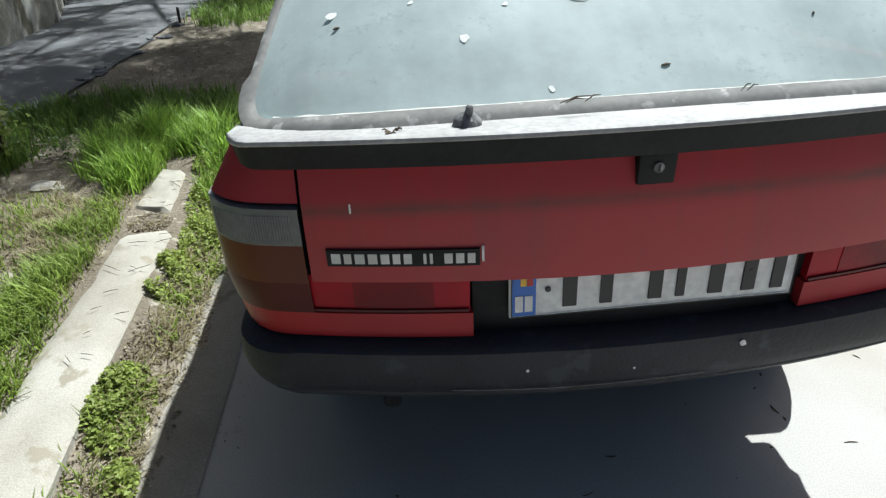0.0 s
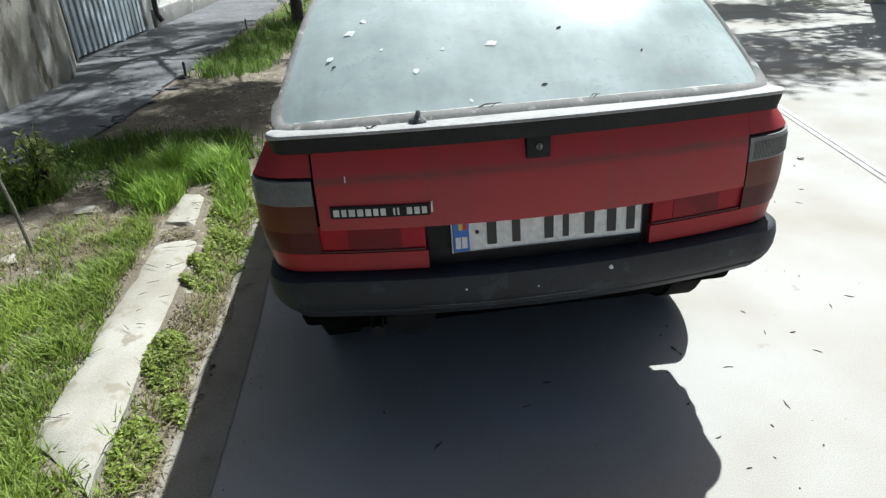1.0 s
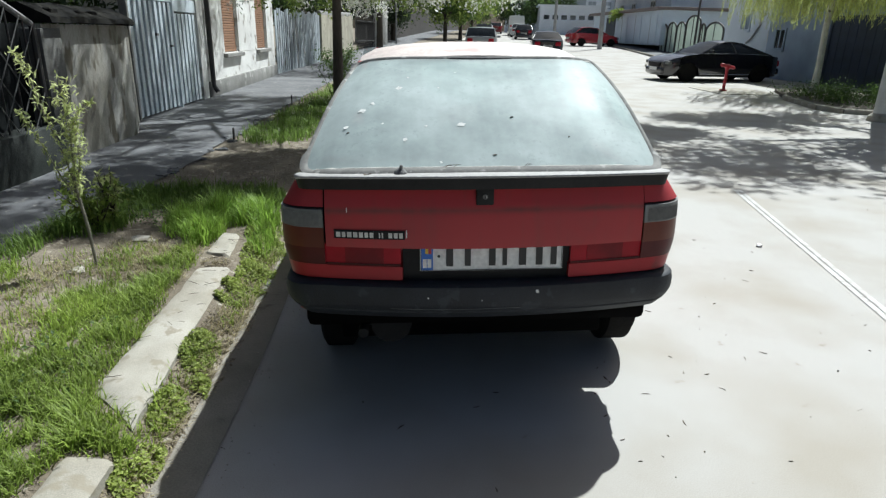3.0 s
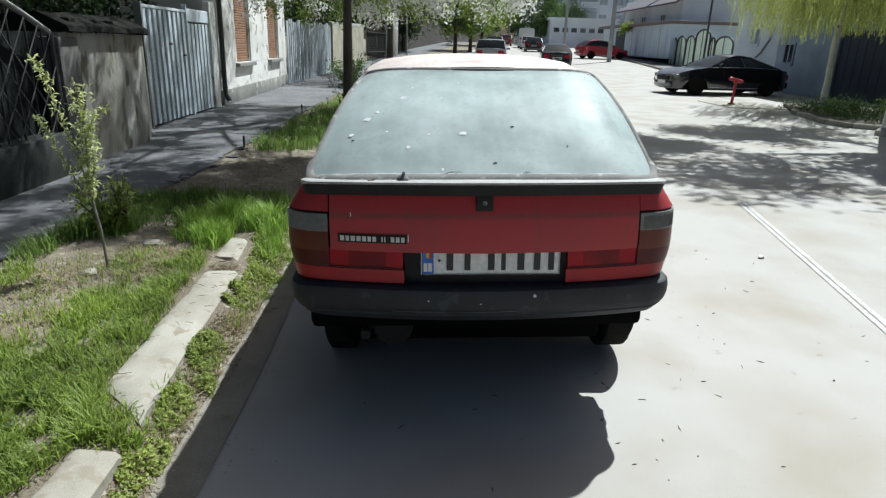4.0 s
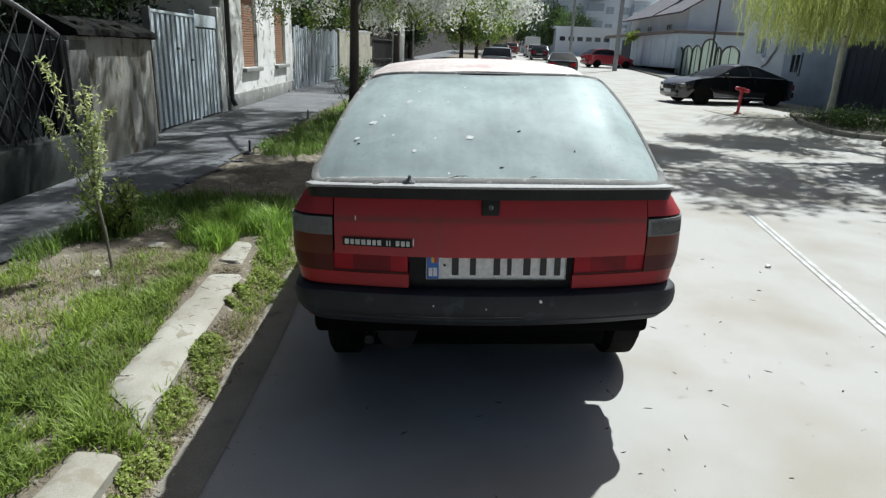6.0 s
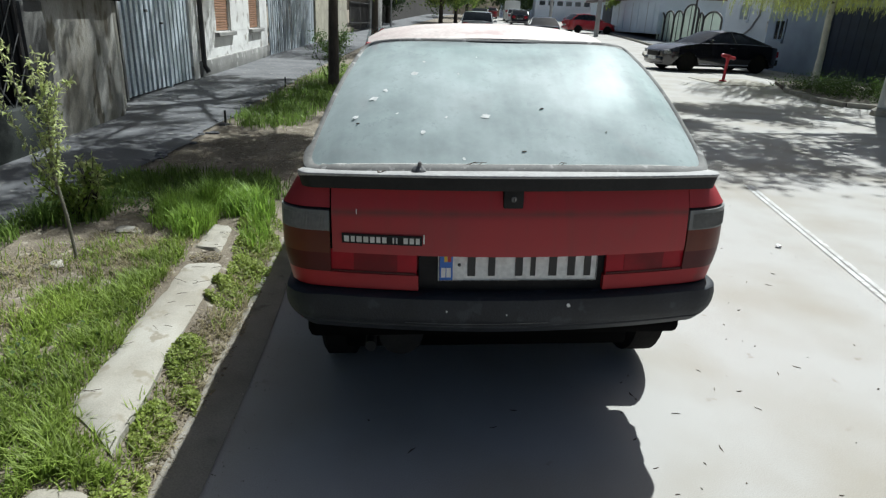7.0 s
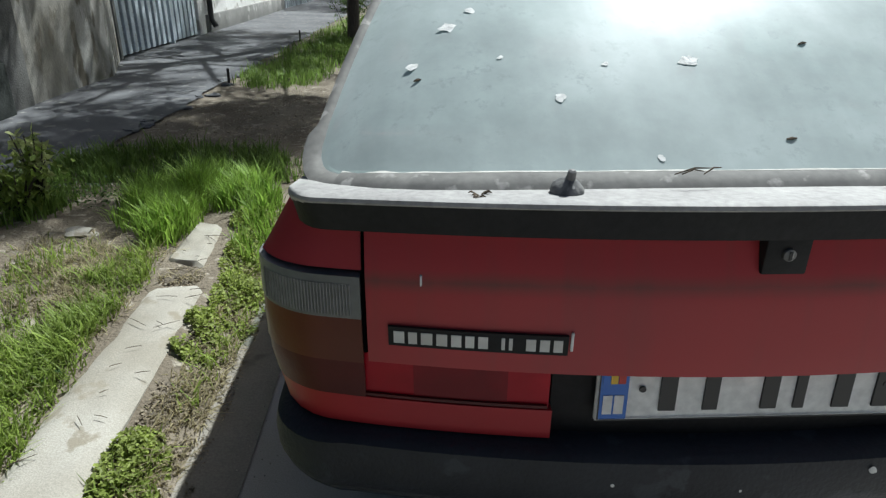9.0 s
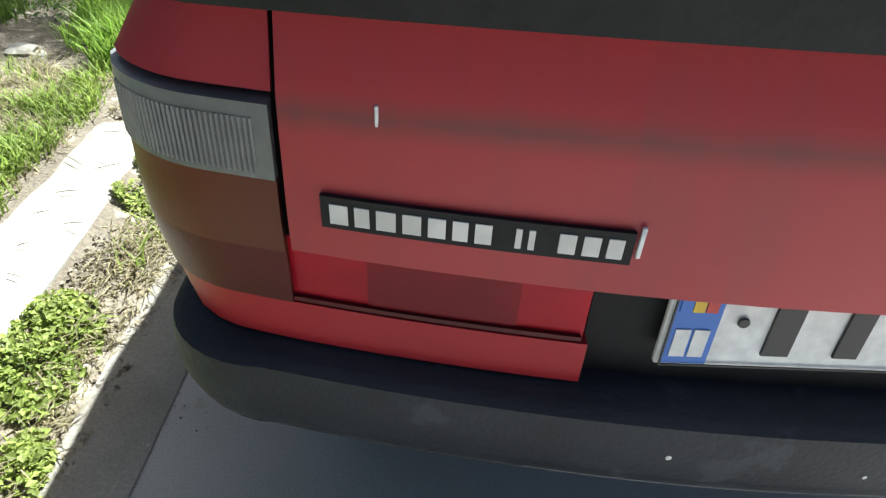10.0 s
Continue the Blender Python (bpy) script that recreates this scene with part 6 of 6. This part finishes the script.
for i in range(46):
    y = 26 + i * 0.8
    x = sample([(26, 10.6), (30, 11.9), (35, 15.0), (51, 16.8), (120, 27)], y)
    x2 = sample([(26, 10.6), (30, 11.9), (35, 15.0), (51, 16.8), (120, 27)], y + 0.8)
    o = link("kerb_stone", box(-0.09, 0.09, 0.01, math.hypot(0.8, x2 - x) - 0.01, -0.02, 0.13, 0.015, 1), CONCRETE)
    o.matrix_basis = pose(x, y, 0, 0, 0, -math.degrees(math.atan2(x2 - x, 0.8)))
    tagged(o, "pale concrete kerb stone along the far pavement", "kerb stone", "kerb stones of the far pavement")
structure("side_street", flat_sheet(10.4, 60, 17.2, 24.4, 0.004), ASPHALT, "sunlit dusty asphalt of the side street", "road")

# arched fence
af = thing("arched_fence", pose(17.7, 34.2, 0.08, 0, 0, -2), "pale sheet-metal fence of arched panels in dark frames", "fence")
yy = 0.0
for w, h in ((2.4, 2.1), (0.75, 2.05), (2.2, 2.55), (1.5, 2.2), (1.6, 2.2), (1.3, 2.1)):
    arc = [(0, yy + w / 2 - (w / 2) * math.cos(a), h - 0.5 + 0.5 * math.sin(a)) for a in frange(0, math.pi, 0.3)]
    fr = [(0, yy, 0.0)] + arc + [(0, yy + w, 0.0)]
    part("frame", tube(fr, 0.06, 8), IRON, af, "dark arched frame")
    bm = bmesh.new()
    add_loft(bm, [[(0.04, y, z) for _, y, z in [(0, yy, 0.1)] + arc + [(0, yy + w, 0.1)]], [(0.06, y, z) for _, y, z in [(0, yy, 0.1)] + arc + [(0, yy + w, 0.1)]]])
    bmesh.ops.recalc_face_normals(bm, faces=bm.faces)
    part("panel", bm, FROSTED, af, "frosted pale green sheet", False)
    part("bar", tube([(-0.03, yy + w / 2, 0.1), (-0.03, yy + w / 2, h)], 0.025, 6), IRON, af)
    yy += w + 0.06

# garages, gabled house, flats
# colour paled and blued to imitate haze over distance
GARAGE = mat("haze-paled blue-grey garage plaster", (0.62, 0.71, 0.80), 0.85, (0.54, 0.62, 0.71), 0.8, 20, 0.1)
ga = thing("garage_row", pose(18.0, 61.0, 0.0, 0, 0, -91), "low row of blue-grey garages with a flat roof", "garage")
part("wall", box(0, 17.6, 0, 5, 0, 2.35), GARAGE, ga, "", False)
part("roof", box(-0.3, 17.9, -0.5, 5.3, 2.353, 2.56, 0.03), mat("brown fascia", (0.20, 0.165, 0.155), 0.8), ga, "brown roof edge", False)
for k in range(5):
    d = part("door", box(1.0 + k * 3.3, 3.6 + k * 3.3, -0.05, -0.003, 0.05, 2.1), GARAGE if k != 1 else BLUE_STEEL, ga, "", False)
    part("door_seam", box(2.28 + k * 3.3, 2.32 + k * 3.3, -0.06, -0.053, 0.05, 2.1), IRON, d, "", False)
gab = thing("house", pose(19.2, 62.0, 0.7, 0, 0, -92), "white gabled house with a broken dark roof", "house")
part("wall", box(0, 15, 1.0, 9, -0.8, 3.6), GABLE_WHITE, gab, "", False)
bm = bmesh.new()
add_loft(bm, [[(0, 1.0, 3.6), (0, 9, 3.6), (0, 5.0, 6.0)], [(15, 1.0, 3.6), (15, 9, 3.6), (15, 5.0, 6.0)]])
part("gable", bm, GABLE_WHITE, gab, "", False)
part("roof", patch([[(-0.8, 0.2, 3.3), (8.5, 0.2, 3.3)], [(-0.8, 5.0, 6.15), (8.5, 5.0, 6.15)], [(-0.8, 9.8, 3.3), (8.5, 9.8, 3.3)]], 0.12, (0, 0, -1)), TILE_ROOF, gab, "dark roof", False)
part("roof", patch([[(9.2, 0.2, 3.3), (15.6, 0.2, 3.3)], [(9.2, 5.0, 6.15), (15.6, 5.0, 6.15)], [(9.2, 9.8, 3.3), (15.6, 9.8, 3.3)]], 0.12, (0, 0, -1)), TILE_ROOF, gab, "dark roof", False)
part("chimney", box(7.6, 8.4, 2.8, 3.6, 4.0, 6.9, 0.02), GABLE_WHITE, gab, "", False)
for x in (2.5, 6.0, 11.0):
    window(gab, pose(x, 0.98, 1.2), 1.1, 1.4, WHITEWASH)
wh = thing("house", pose(26.5, 64.0, 0, 0, 0, -70), "white two-storey house behind the gardens", "house")
part("wall", box(0, 9, 0, 8, 0, 8.2), BLUE_HOUSE, wh, "", False)
part("roof", patch([[(-0.4, -0.4, 8.2), (9.4, -0.4, 8.2)], [(-0.4, 4, 9.8), (9.4, 4, 9.8)], [(-0.4, 8.4, 8.2), (9.4, 8.4, 8.2)]], 0.1, (0, 0, -1)), TILE_ROOF, wh, "", False)
for x in (1.5, 4.4, 7.3):
    for z in (1.2, 4.6):
        window(wh, pose(x, -0.02, z), 1.2, 1.5, WHITEWASH)


# far glass painted pale blue-grey in place of real haze
HAZY_PANE = mat("window pane with haze in its colour", (0.36, 0.41, 0.46), 0.25, (0.44, 0.49, 0.54), 0.6, 0, 0)


def flats(x, y, turn, w, floors, bays, label):
    b = thing("apartment_block", pose(x, y, 0, 0, 0, turn), label, "apartment block")
    part("wall", box(0, w, 0, 12, 0, floors * 2.9 + 1), PANEL_GREY, b, "", False)
    part("parapet", box(-0.2, w + 0.2, -0.2, 12.2, floors * 2.9 + 1.003, floors * 2.9 + 1.6), PANEL_GREY, b, "", False)
    for f in range(floors):
        for k in range(bays):
            cx, z = (k + 0.5) * w / bays, 1.4 + f * 2.9
            if k % 3 == 1:
                bal = part("balcony", box(cx - 1.5, cx + 1.5, -1.1, -0.003, z - 0.6, z + 0.45), PANEL_GREY, b, "", False)
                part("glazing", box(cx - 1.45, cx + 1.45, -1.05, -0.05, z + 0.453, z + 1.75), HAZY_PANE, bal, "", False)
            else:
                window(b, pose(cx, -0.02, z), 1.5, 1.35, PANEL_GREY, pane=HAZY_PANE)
    return b


flats(18.5, 118, -6, 30, 5, 11, "grey panel apartment block with glazed balconies")
flats(36.0, 92, -20, 34, 6, 12, "tall grey apartment block behind the gabled house")
low = thing("shop", pose(18.2, 88.0, 0, 0, 0, -8), "low grey shop with a row of dark upper windows", "shop")
part("wall", box(0, 9, 0, 6, 0, 3.6), PANEL_GREY, low, "", False)
for k in range(7):
    window(low, pose(0.9 + k * 1.2, -0.02, 1.9), 0.9, 0.7, PANEL_GREY, "dark window", cross=False)
part("roof", box(-0.3, 9.3, -0.3, 6.3, 3.603, 3.85), PANEL_GREY, low, "", False)

# hanging bush on the garage roof
hb = thing("bush", pose(17.75, 52.5, 2.5), "bright yellow-green bush hanging over the garage roof", "bush")
vs, fs = [], []
rng = np.random.default_rng(61)
for k in range(14):
    a = rng.uniform(-1.4, 1.4)
    branch_leaves(vs, fs, Vector((0, 0, 0.1)), Vector((-0.7 * math.cos(a) - 0.1, 1.4 * math.sin(a), rng.uniform(-0.6, 0.35))), 40, 0.2, 0.12, rng)
leaf_part("leaves", vs, fs, YOUNG_LEAF, hb)
part("stem", tube([(0, 0, 0), (-0.2, 0.1, 0.15), (-0.5, 0.3, 0.1)], [0.03, 0.02, 0.01], 6), BARK, hb)


# ---- other cars ----
def paint(name, col, rough=0.22):
    return mat(name, col, rough, tuple(v * 0.9 for v in col), 1.0, 0, 0, coat=0.8)


CHROME = mat("chrome", (0.7, 0.7, 0.71), 0.15, None, 4, 0, 0, metal=1.0)


def parked(m, L, W, belt, roof, ga_, body_mat, label, name="car", van=False, gh_w=0.80, low=0.22, wheel_r=0.31, arcs=None, plate=True, rim=None):
    """A car with its rear at y=0 and its nose at y=L. ga_: y of rear glass base, rear glass top, windscreen top, windscreen base."""
    c = thing(name, m, label, "car")
    rim = rim or CHROME
    hw = W / 2
    end = [(0.0, 0.0), (hw * 0.35, 0.008), (hw * 0.65, 0.03), (hw * 0.85, 0.09), (hw * 0.95, 0.2), (hw * 0.985, 0.38)]
    half = end + [(hw * (1.0 if 0.9 < y < L - 1.0 else 0.992), y) for y in frange(0.5, L - 0.5, 0.08)] + [(x * (0.97 if x else 1), L - y * 1.4) for x, y in reversed(end)]
    a, b, c1, d = ga_
    zt = belt if callable(belt) else (lambda y: sample(belt, y))
    prof = [(0.15, 0.06), (0.35, 0.01), (0.6, 0.0), (0.75, 0.01), (1.05, 0.05)]
    arcs = arcs or (0.19 * L, 0.81 * L)
    part("body", shell(half, zt, lambda y: low + 0.02, arcs, wheel_r + 0.06, prof), body_mat, c)
    part("underbody", box(-hw + 0.2, hw - 0.2, 0.25, L - 0.25, low - 0.02, 0.5, 0.02), BLACK, c)
    for s in (-1, 1):
        for y in arcs:
            wheel(c, s * (hw - 0.13), y, wheel_r, 0.2, rim)
    rw = hw * gh_w
    bw = hw * 0.93
    za, zd = zt(a), zt(d)
    # roof, glass, pillars
    rr = []
    for y in frange(b, c1, (c1 - b) / 8):
        e = (y - b) / (c1 - b)
        z = roof - 0.07 * (2 * e - 1) ** 2
        rr.append([(u * rw, y, z - 0.045 * abs(u) ** 3) for u in frange(-1, 1, 0.25)])
    part("roof", patch(rr, 0.04, (0, 0, -1)), body_mat, c)
    zr, zf = roof - 0.085, roof - 0.085
    part("rear_window", patch(bulged((-bw, a, za), (bw, a, za), (rw, b, zr), (-rw, b, zr), 0.05, out=(0, -0.6, 0.8)), 0.01, (0, 0.6, -0.8)), body_mat if van else CAR_GLASS, c, "", True)
    part("windscreen", patch(bulged((-bw, d, zd), (bw, d, zd), (rw, c1, zf), (-rw, c1, zf), 0.06, out=(0, 0.6, 0.8)), 0.01, (0, -0.6, -0.8)), CAR_GLASS, c, "", True)
    for s in (-1, 1):
        n = 10
        low_edge = [(s * bw, lerp(a, d, i / n), zt(lerp(a, d, i / n))) for i in range(n + 1)]
        up_edge = [(s * (rw + 0.01), lerp(b, c1, i / n), roof - 0.095 - 0.04 * (2 * i / n - 1) ** 2) for i in range(n + 1)]
        part("side_window", patch([low_edge, [tuple(Vector(p).lerp(Vector(q), 0.5) + Vector((s * 0.02, 0, 0))) for p, q in zip(low_edge, up_edge)], up_edge], 0.01, (-s, 0, 0)), body_mat if van else CAR_GLASS, c)
        part("pillar", tube([low_edge[0], up_edge[0]], 0.035, 6), body_mat, c)
        part("pillar", tube([low_edge[-1], up_edge[-1]], 0.03, 6), body_mat, c)
        part("pillar", tube([low_edge[5], up_edge[5]], 0.03, 6), BLACK, c)
        part("window_trim", tube([Vector(p) + Vector((s * 0.012, 0, 0.005)) for p in low_edge], 0.010, 6), CHROME, c)
        part("tail_lamp", box(*sorted((s * hw * 0.48, s * hw * 0.82)), 0.0, 0.12, zt(0.1) - 0.30, zt(0.1) - 0.09, 0.03), LENS_RED, c)
        part("headlamp", box(*sorted((s * hw * 0.55, s * hw * 0.88)), L - 0.26, L - 0.06, zt(L - 0.2) - 0.17, zt(L - 0.2) - 0.045, 0.035), LENS_CLEAR_RIM, c)
        mr = box(-0.10, 0.10, -0.05, 0.06, -0.06, 0.07, 0.03)
        bmesh.ops.transform(mr, matrix=pose(s * (hw + 0.06), d - 0.35, zt(d) + 0.08), verts=mr.verts)
        part("door_mirror", mr, body_mat, c)
        part("sill_trim", tube([(s * (hw + 0.002), arcs[0] + 0.42, 0.27), (s * (hw + 0.002), arcs[1] - 0.42, 0.27)], 0.016, 6), CHROME, c)
        part("door_handle", box(*sorted((s * hw * 0.985, s * (hw + 0.02))), L * 0.42, L * 0.42 + 0.18, zt(L * 0.4) - 0.16, zt(L * 0.4) - 0.13, 0.008), body_mat, c)
    part("bumper", box(-hw * 0.80, hw * 0.80, -0.05, 0.10, 0.28, 0.50, 0.05, 3), body_mat, c)
    part("front_bumper", box(-hw * 0.66, hw * 0.66, L - 0.12, L + 0.03, 0.24, 0.46, 0.05, 3), body_mat, c)
    part("grille", box(-hw * 0.42, hw * 0.42, L - 0.08, L + 0.035, 0.48, 0.64, 0.02), BLACK, c)
    if plate:
        part("number_plate", box(-0.26, 0.26, -0.06, -0.052, 0.55, 0.66), PLATE_WHITE, c, "", False)
        part("plate_bar", box(-0.2, 0.22, -0.064, -0.061, 0.575, 0.635), INK, c, "", False)
        part("number_plate", box(-0.26, 0.26, L + 0.037, L + 0.045, 0.36, 0.47), PLATE_WHITE, c, "", False)
    return c


BLACK_PAINT = mat("black car paint", (0.008, 0.008, 0.012), 0.16, (0.006, 0.006, 0.009), 1.0, 0, 0, coat=1.0)
NAVY_PAINT = paint("very dark blue paint", (0.008, 0.009, 0.014))
COUPE = [(0, 0.80), (0.12, 0.88), (0.6, 0.94), (1.6, 0.97), (2.6, 0.96), (3.2, 0.95), (3.75, 0.89), (4.2, 0.79), (4.5, 0.64)]
SALOON = [(0, 0.92), (0.5, 0.97), (1.2, 0.98), (3.2, 0.94), (3.9, 0.86), (4.7, 0.72), (5.2, 0.62)]
parked(pose(13.2, 21.5, 0.004, 0, 0, 97), 4.5, 1.82, COUPE, 1.42, (0.45, 1.55, 2.45, 3.25), BLACK_PAINT, "glossy black coupe-like saloon parked across the side street", wheel_r=0.335, low=0.19, gh_w=0.70, rim=IRON)
parked(pose(8.1, 36.0, 0.0, 0, 0, -9), 5.1, 1.87, SALOON, 1.47, (0.75, 1.6, 2.9, 3.75), NAVY_PAINT, "dark saloon on the sunlit street", wheel_r=0.335, gh_w=0.72)
HATCH = [(0, 0.95), (0.6, 1.0), (2.6, 0.94), (3.3, 0.84), (4.2, 0.66)]
parked(pose(12.9, 50.2, 0.0, 0, 0, -80), 4.1, 1.75, HATCH, 1.48, (0.15, 0.7, 2.1, 3.05), paint("bright red paint", (0.33, 0.012, 0.02)), "bright red hatchback at the mouth of the side street", wheel_r=0.30)
SUVB = [(0, 1.08), (0.6, 1.10), (2.9, 1.05), (3.6, 0.98), (4.4, 0.82)]
parked(pose(3.9, 34.2, 0.0, 0, 0, -9), 4.4, 1.82, SUVB, 1.62, (0.12, 0.55, 2.4, 3.2), paint("silver grey paint", (0.28, 0.29, 0.30), 0.3), "silver-grey estate parked along the pavement", wheel_r=0.33, low=0.25)
parked(pose(11.4, 62.0, 0.0, 0, 0, -8), 4.2, 1.75, HATCH, 1.47, (0.15, 0.65, 2.2, 3.1), NAVY_PAINT, "distant dark hatchback parked on the far side", wheel_r=0.30)
parked(pose(13.0, 76.0, 0.0, 0, 0, -8), 5.2, 1.95, [(0, 1.3), (3.9, 1.3), (4.4, 1.1), (5.2, 0.9)], 2.35, (0.04, 0.12, 3.6, 4.5), paint("white van paint", (0.68, 0.68, 0.66), 0.35), "distant white delivery van parked by the kerb", name="van", van=True, wheel_r=0.33, gh_w=0.86)
parked(pose(12.2, 69.5, 0.0, 0, 0, -8), 4.2, 1.75, HATCH, 1.47, (0.15, 0.65, 2.2, 3.1), paint("white car paint", (0.6, 0.6, 0.59), 0.3), "distant white hatchback parked by the kerb", wheel_r=0.30)
parked(pose(11.6, 84.0, 0.0, 0, 0, -8), 4.2, 1.75, HATCH, 1.47, (0.15, 0.65, 2.2, 3.1), paint("dark red paint", (0.16, 0.02, 0.02), 0.3), "distant dark red car", wheel_r=0.30)
parked(pose(7.2, 60.0, 0.0, 0, 0, -8), 4.2, 1.75, HATCH, 1.47, (0.15, 0.65, 2.2, 3.1), NAVY_PAINT, "distant dark car parked along the pavement", wheel_r=0.30)

# ---- litter on the road and twigs on the kerb ----
random.seed(77)
for k in range(80):
    x, y = random.uniform(0.45, 2.4), random.uniform(-1.2, 2.4)
    if k > 46:
        x, y = 0.50 + abs(random.gauss(0.0, 0.30)), random.uniform(-0.5, 1.3)
    if k > 66:
        x, y = random.uniform(-0.9, 0.6), random.uniform(-1.0, 0.3)
    a, ln = random.uniform(0, 6.3), random.uniform(0.004, 0.020)
    v = Vector((math.cos(a), math.sin(a), 0)) * ln
    p = Vector((x, y, 0.0018))
    o = link("twig", tube([p - v, p + Vector((-v.y, v.x, 0.0)) * 0.15, p + v], [0.0010, random.uniform(0.0014, 0.0034), 0.0010], 5), TWIG)
    tagged(o, "bit of dry twig lying on the asphalt", "twig", "litter on the road")
for k in range(26):
    x, y = random.uniform(-1.50, -1.32), random.uniform(0.15, 2.0)
    a, ln = random.uniform(-0.9, 0.9), random.uniform(0.02, 0.10)
    v = Vector((math.cos(a), math.sin(a), 0)) * ln
    p = Vector((x, y, 0.147))
    o = link("twig", tube([p - v * 0.5, p + Vector((0, 0.001, 0.001)), p + v * 0.5], [0.0008, 0.0013, 0.0007], 5), TWIG)
    tagged(o, "dry twig lying on the kerb stone", "twig", "twigs on the kerb")

# grit along the gutter and on the road
rng = np.random.default_rng(91)
vs, fs = [], []
for k in range(800):
    if k < 450:
        x, y = -1.0 + abs(rng.normal(0, 0.10)), rng.uniform(-2.0, 3.0)
    else:
        x, y = rng.uniform(-0.9, 4.5), rng.uniform(-2.0, 5.0)
    q = Euler((rng.uniform(0, 6), rng.uniform(0, 6), rng.uniform(0, 6))).to_matrix()
    z = rng.uniform(0.0012, 0.0036) if k < 780 else rng.uniform(0.003, 0.006)
    b = len(vs)
    vs += [tuple(Vector((x, y, z * 0.7 + (0.012 if x < -0.96 else 0))) + q @ (Vector(p) * z)) for p in ((1, 0, 0), (-0.6, 0.8, 0), (-0.5, -0.9, 0), (0, 0, 1.1), (0.1, 0, -0.9))]
    fs += [(b, b + 1, b + 3), (b + 1, b + 2, b + 3), (b + 2, b, b + 3), (b + 1, b, b + 4), (b + 2, b + 1, b + 4), (b, b + 2, b + 4)]
me = bpy.data.meshes.new("grit")
me.from_pydata(vs, [], fs)
me.materials.append(mat("grit", (0.34, 0.31, 0.27), 0.95, (0.24, 0.215, 0.18), 9, 0, 0, island=0.5))
tagged(new("grit", me), "fine grit and crumbs lying on the asphalt", "grit", kind="stuff")


# ---- the street climbs beyond the near houses ----
def lift():
    moved = set()
    for ob in list(bpy.data.objects):
        if ob.parent or ob.type not in {"MESH", "EMPTY"}:
            continue
        at = ob.matrix_basis.translation
        if at.length > 0.5:
            ob.location.z = at.z + rise(at.y)
            continue
        for m in [ob] + list(ob.children_recursive):
            if m.type == "MESH" and m.data.name not in moved:
                moved.add(m.data.name)
                for v in m.data.vertices:
                    v.co.z += rise(v.co.y)


lift()
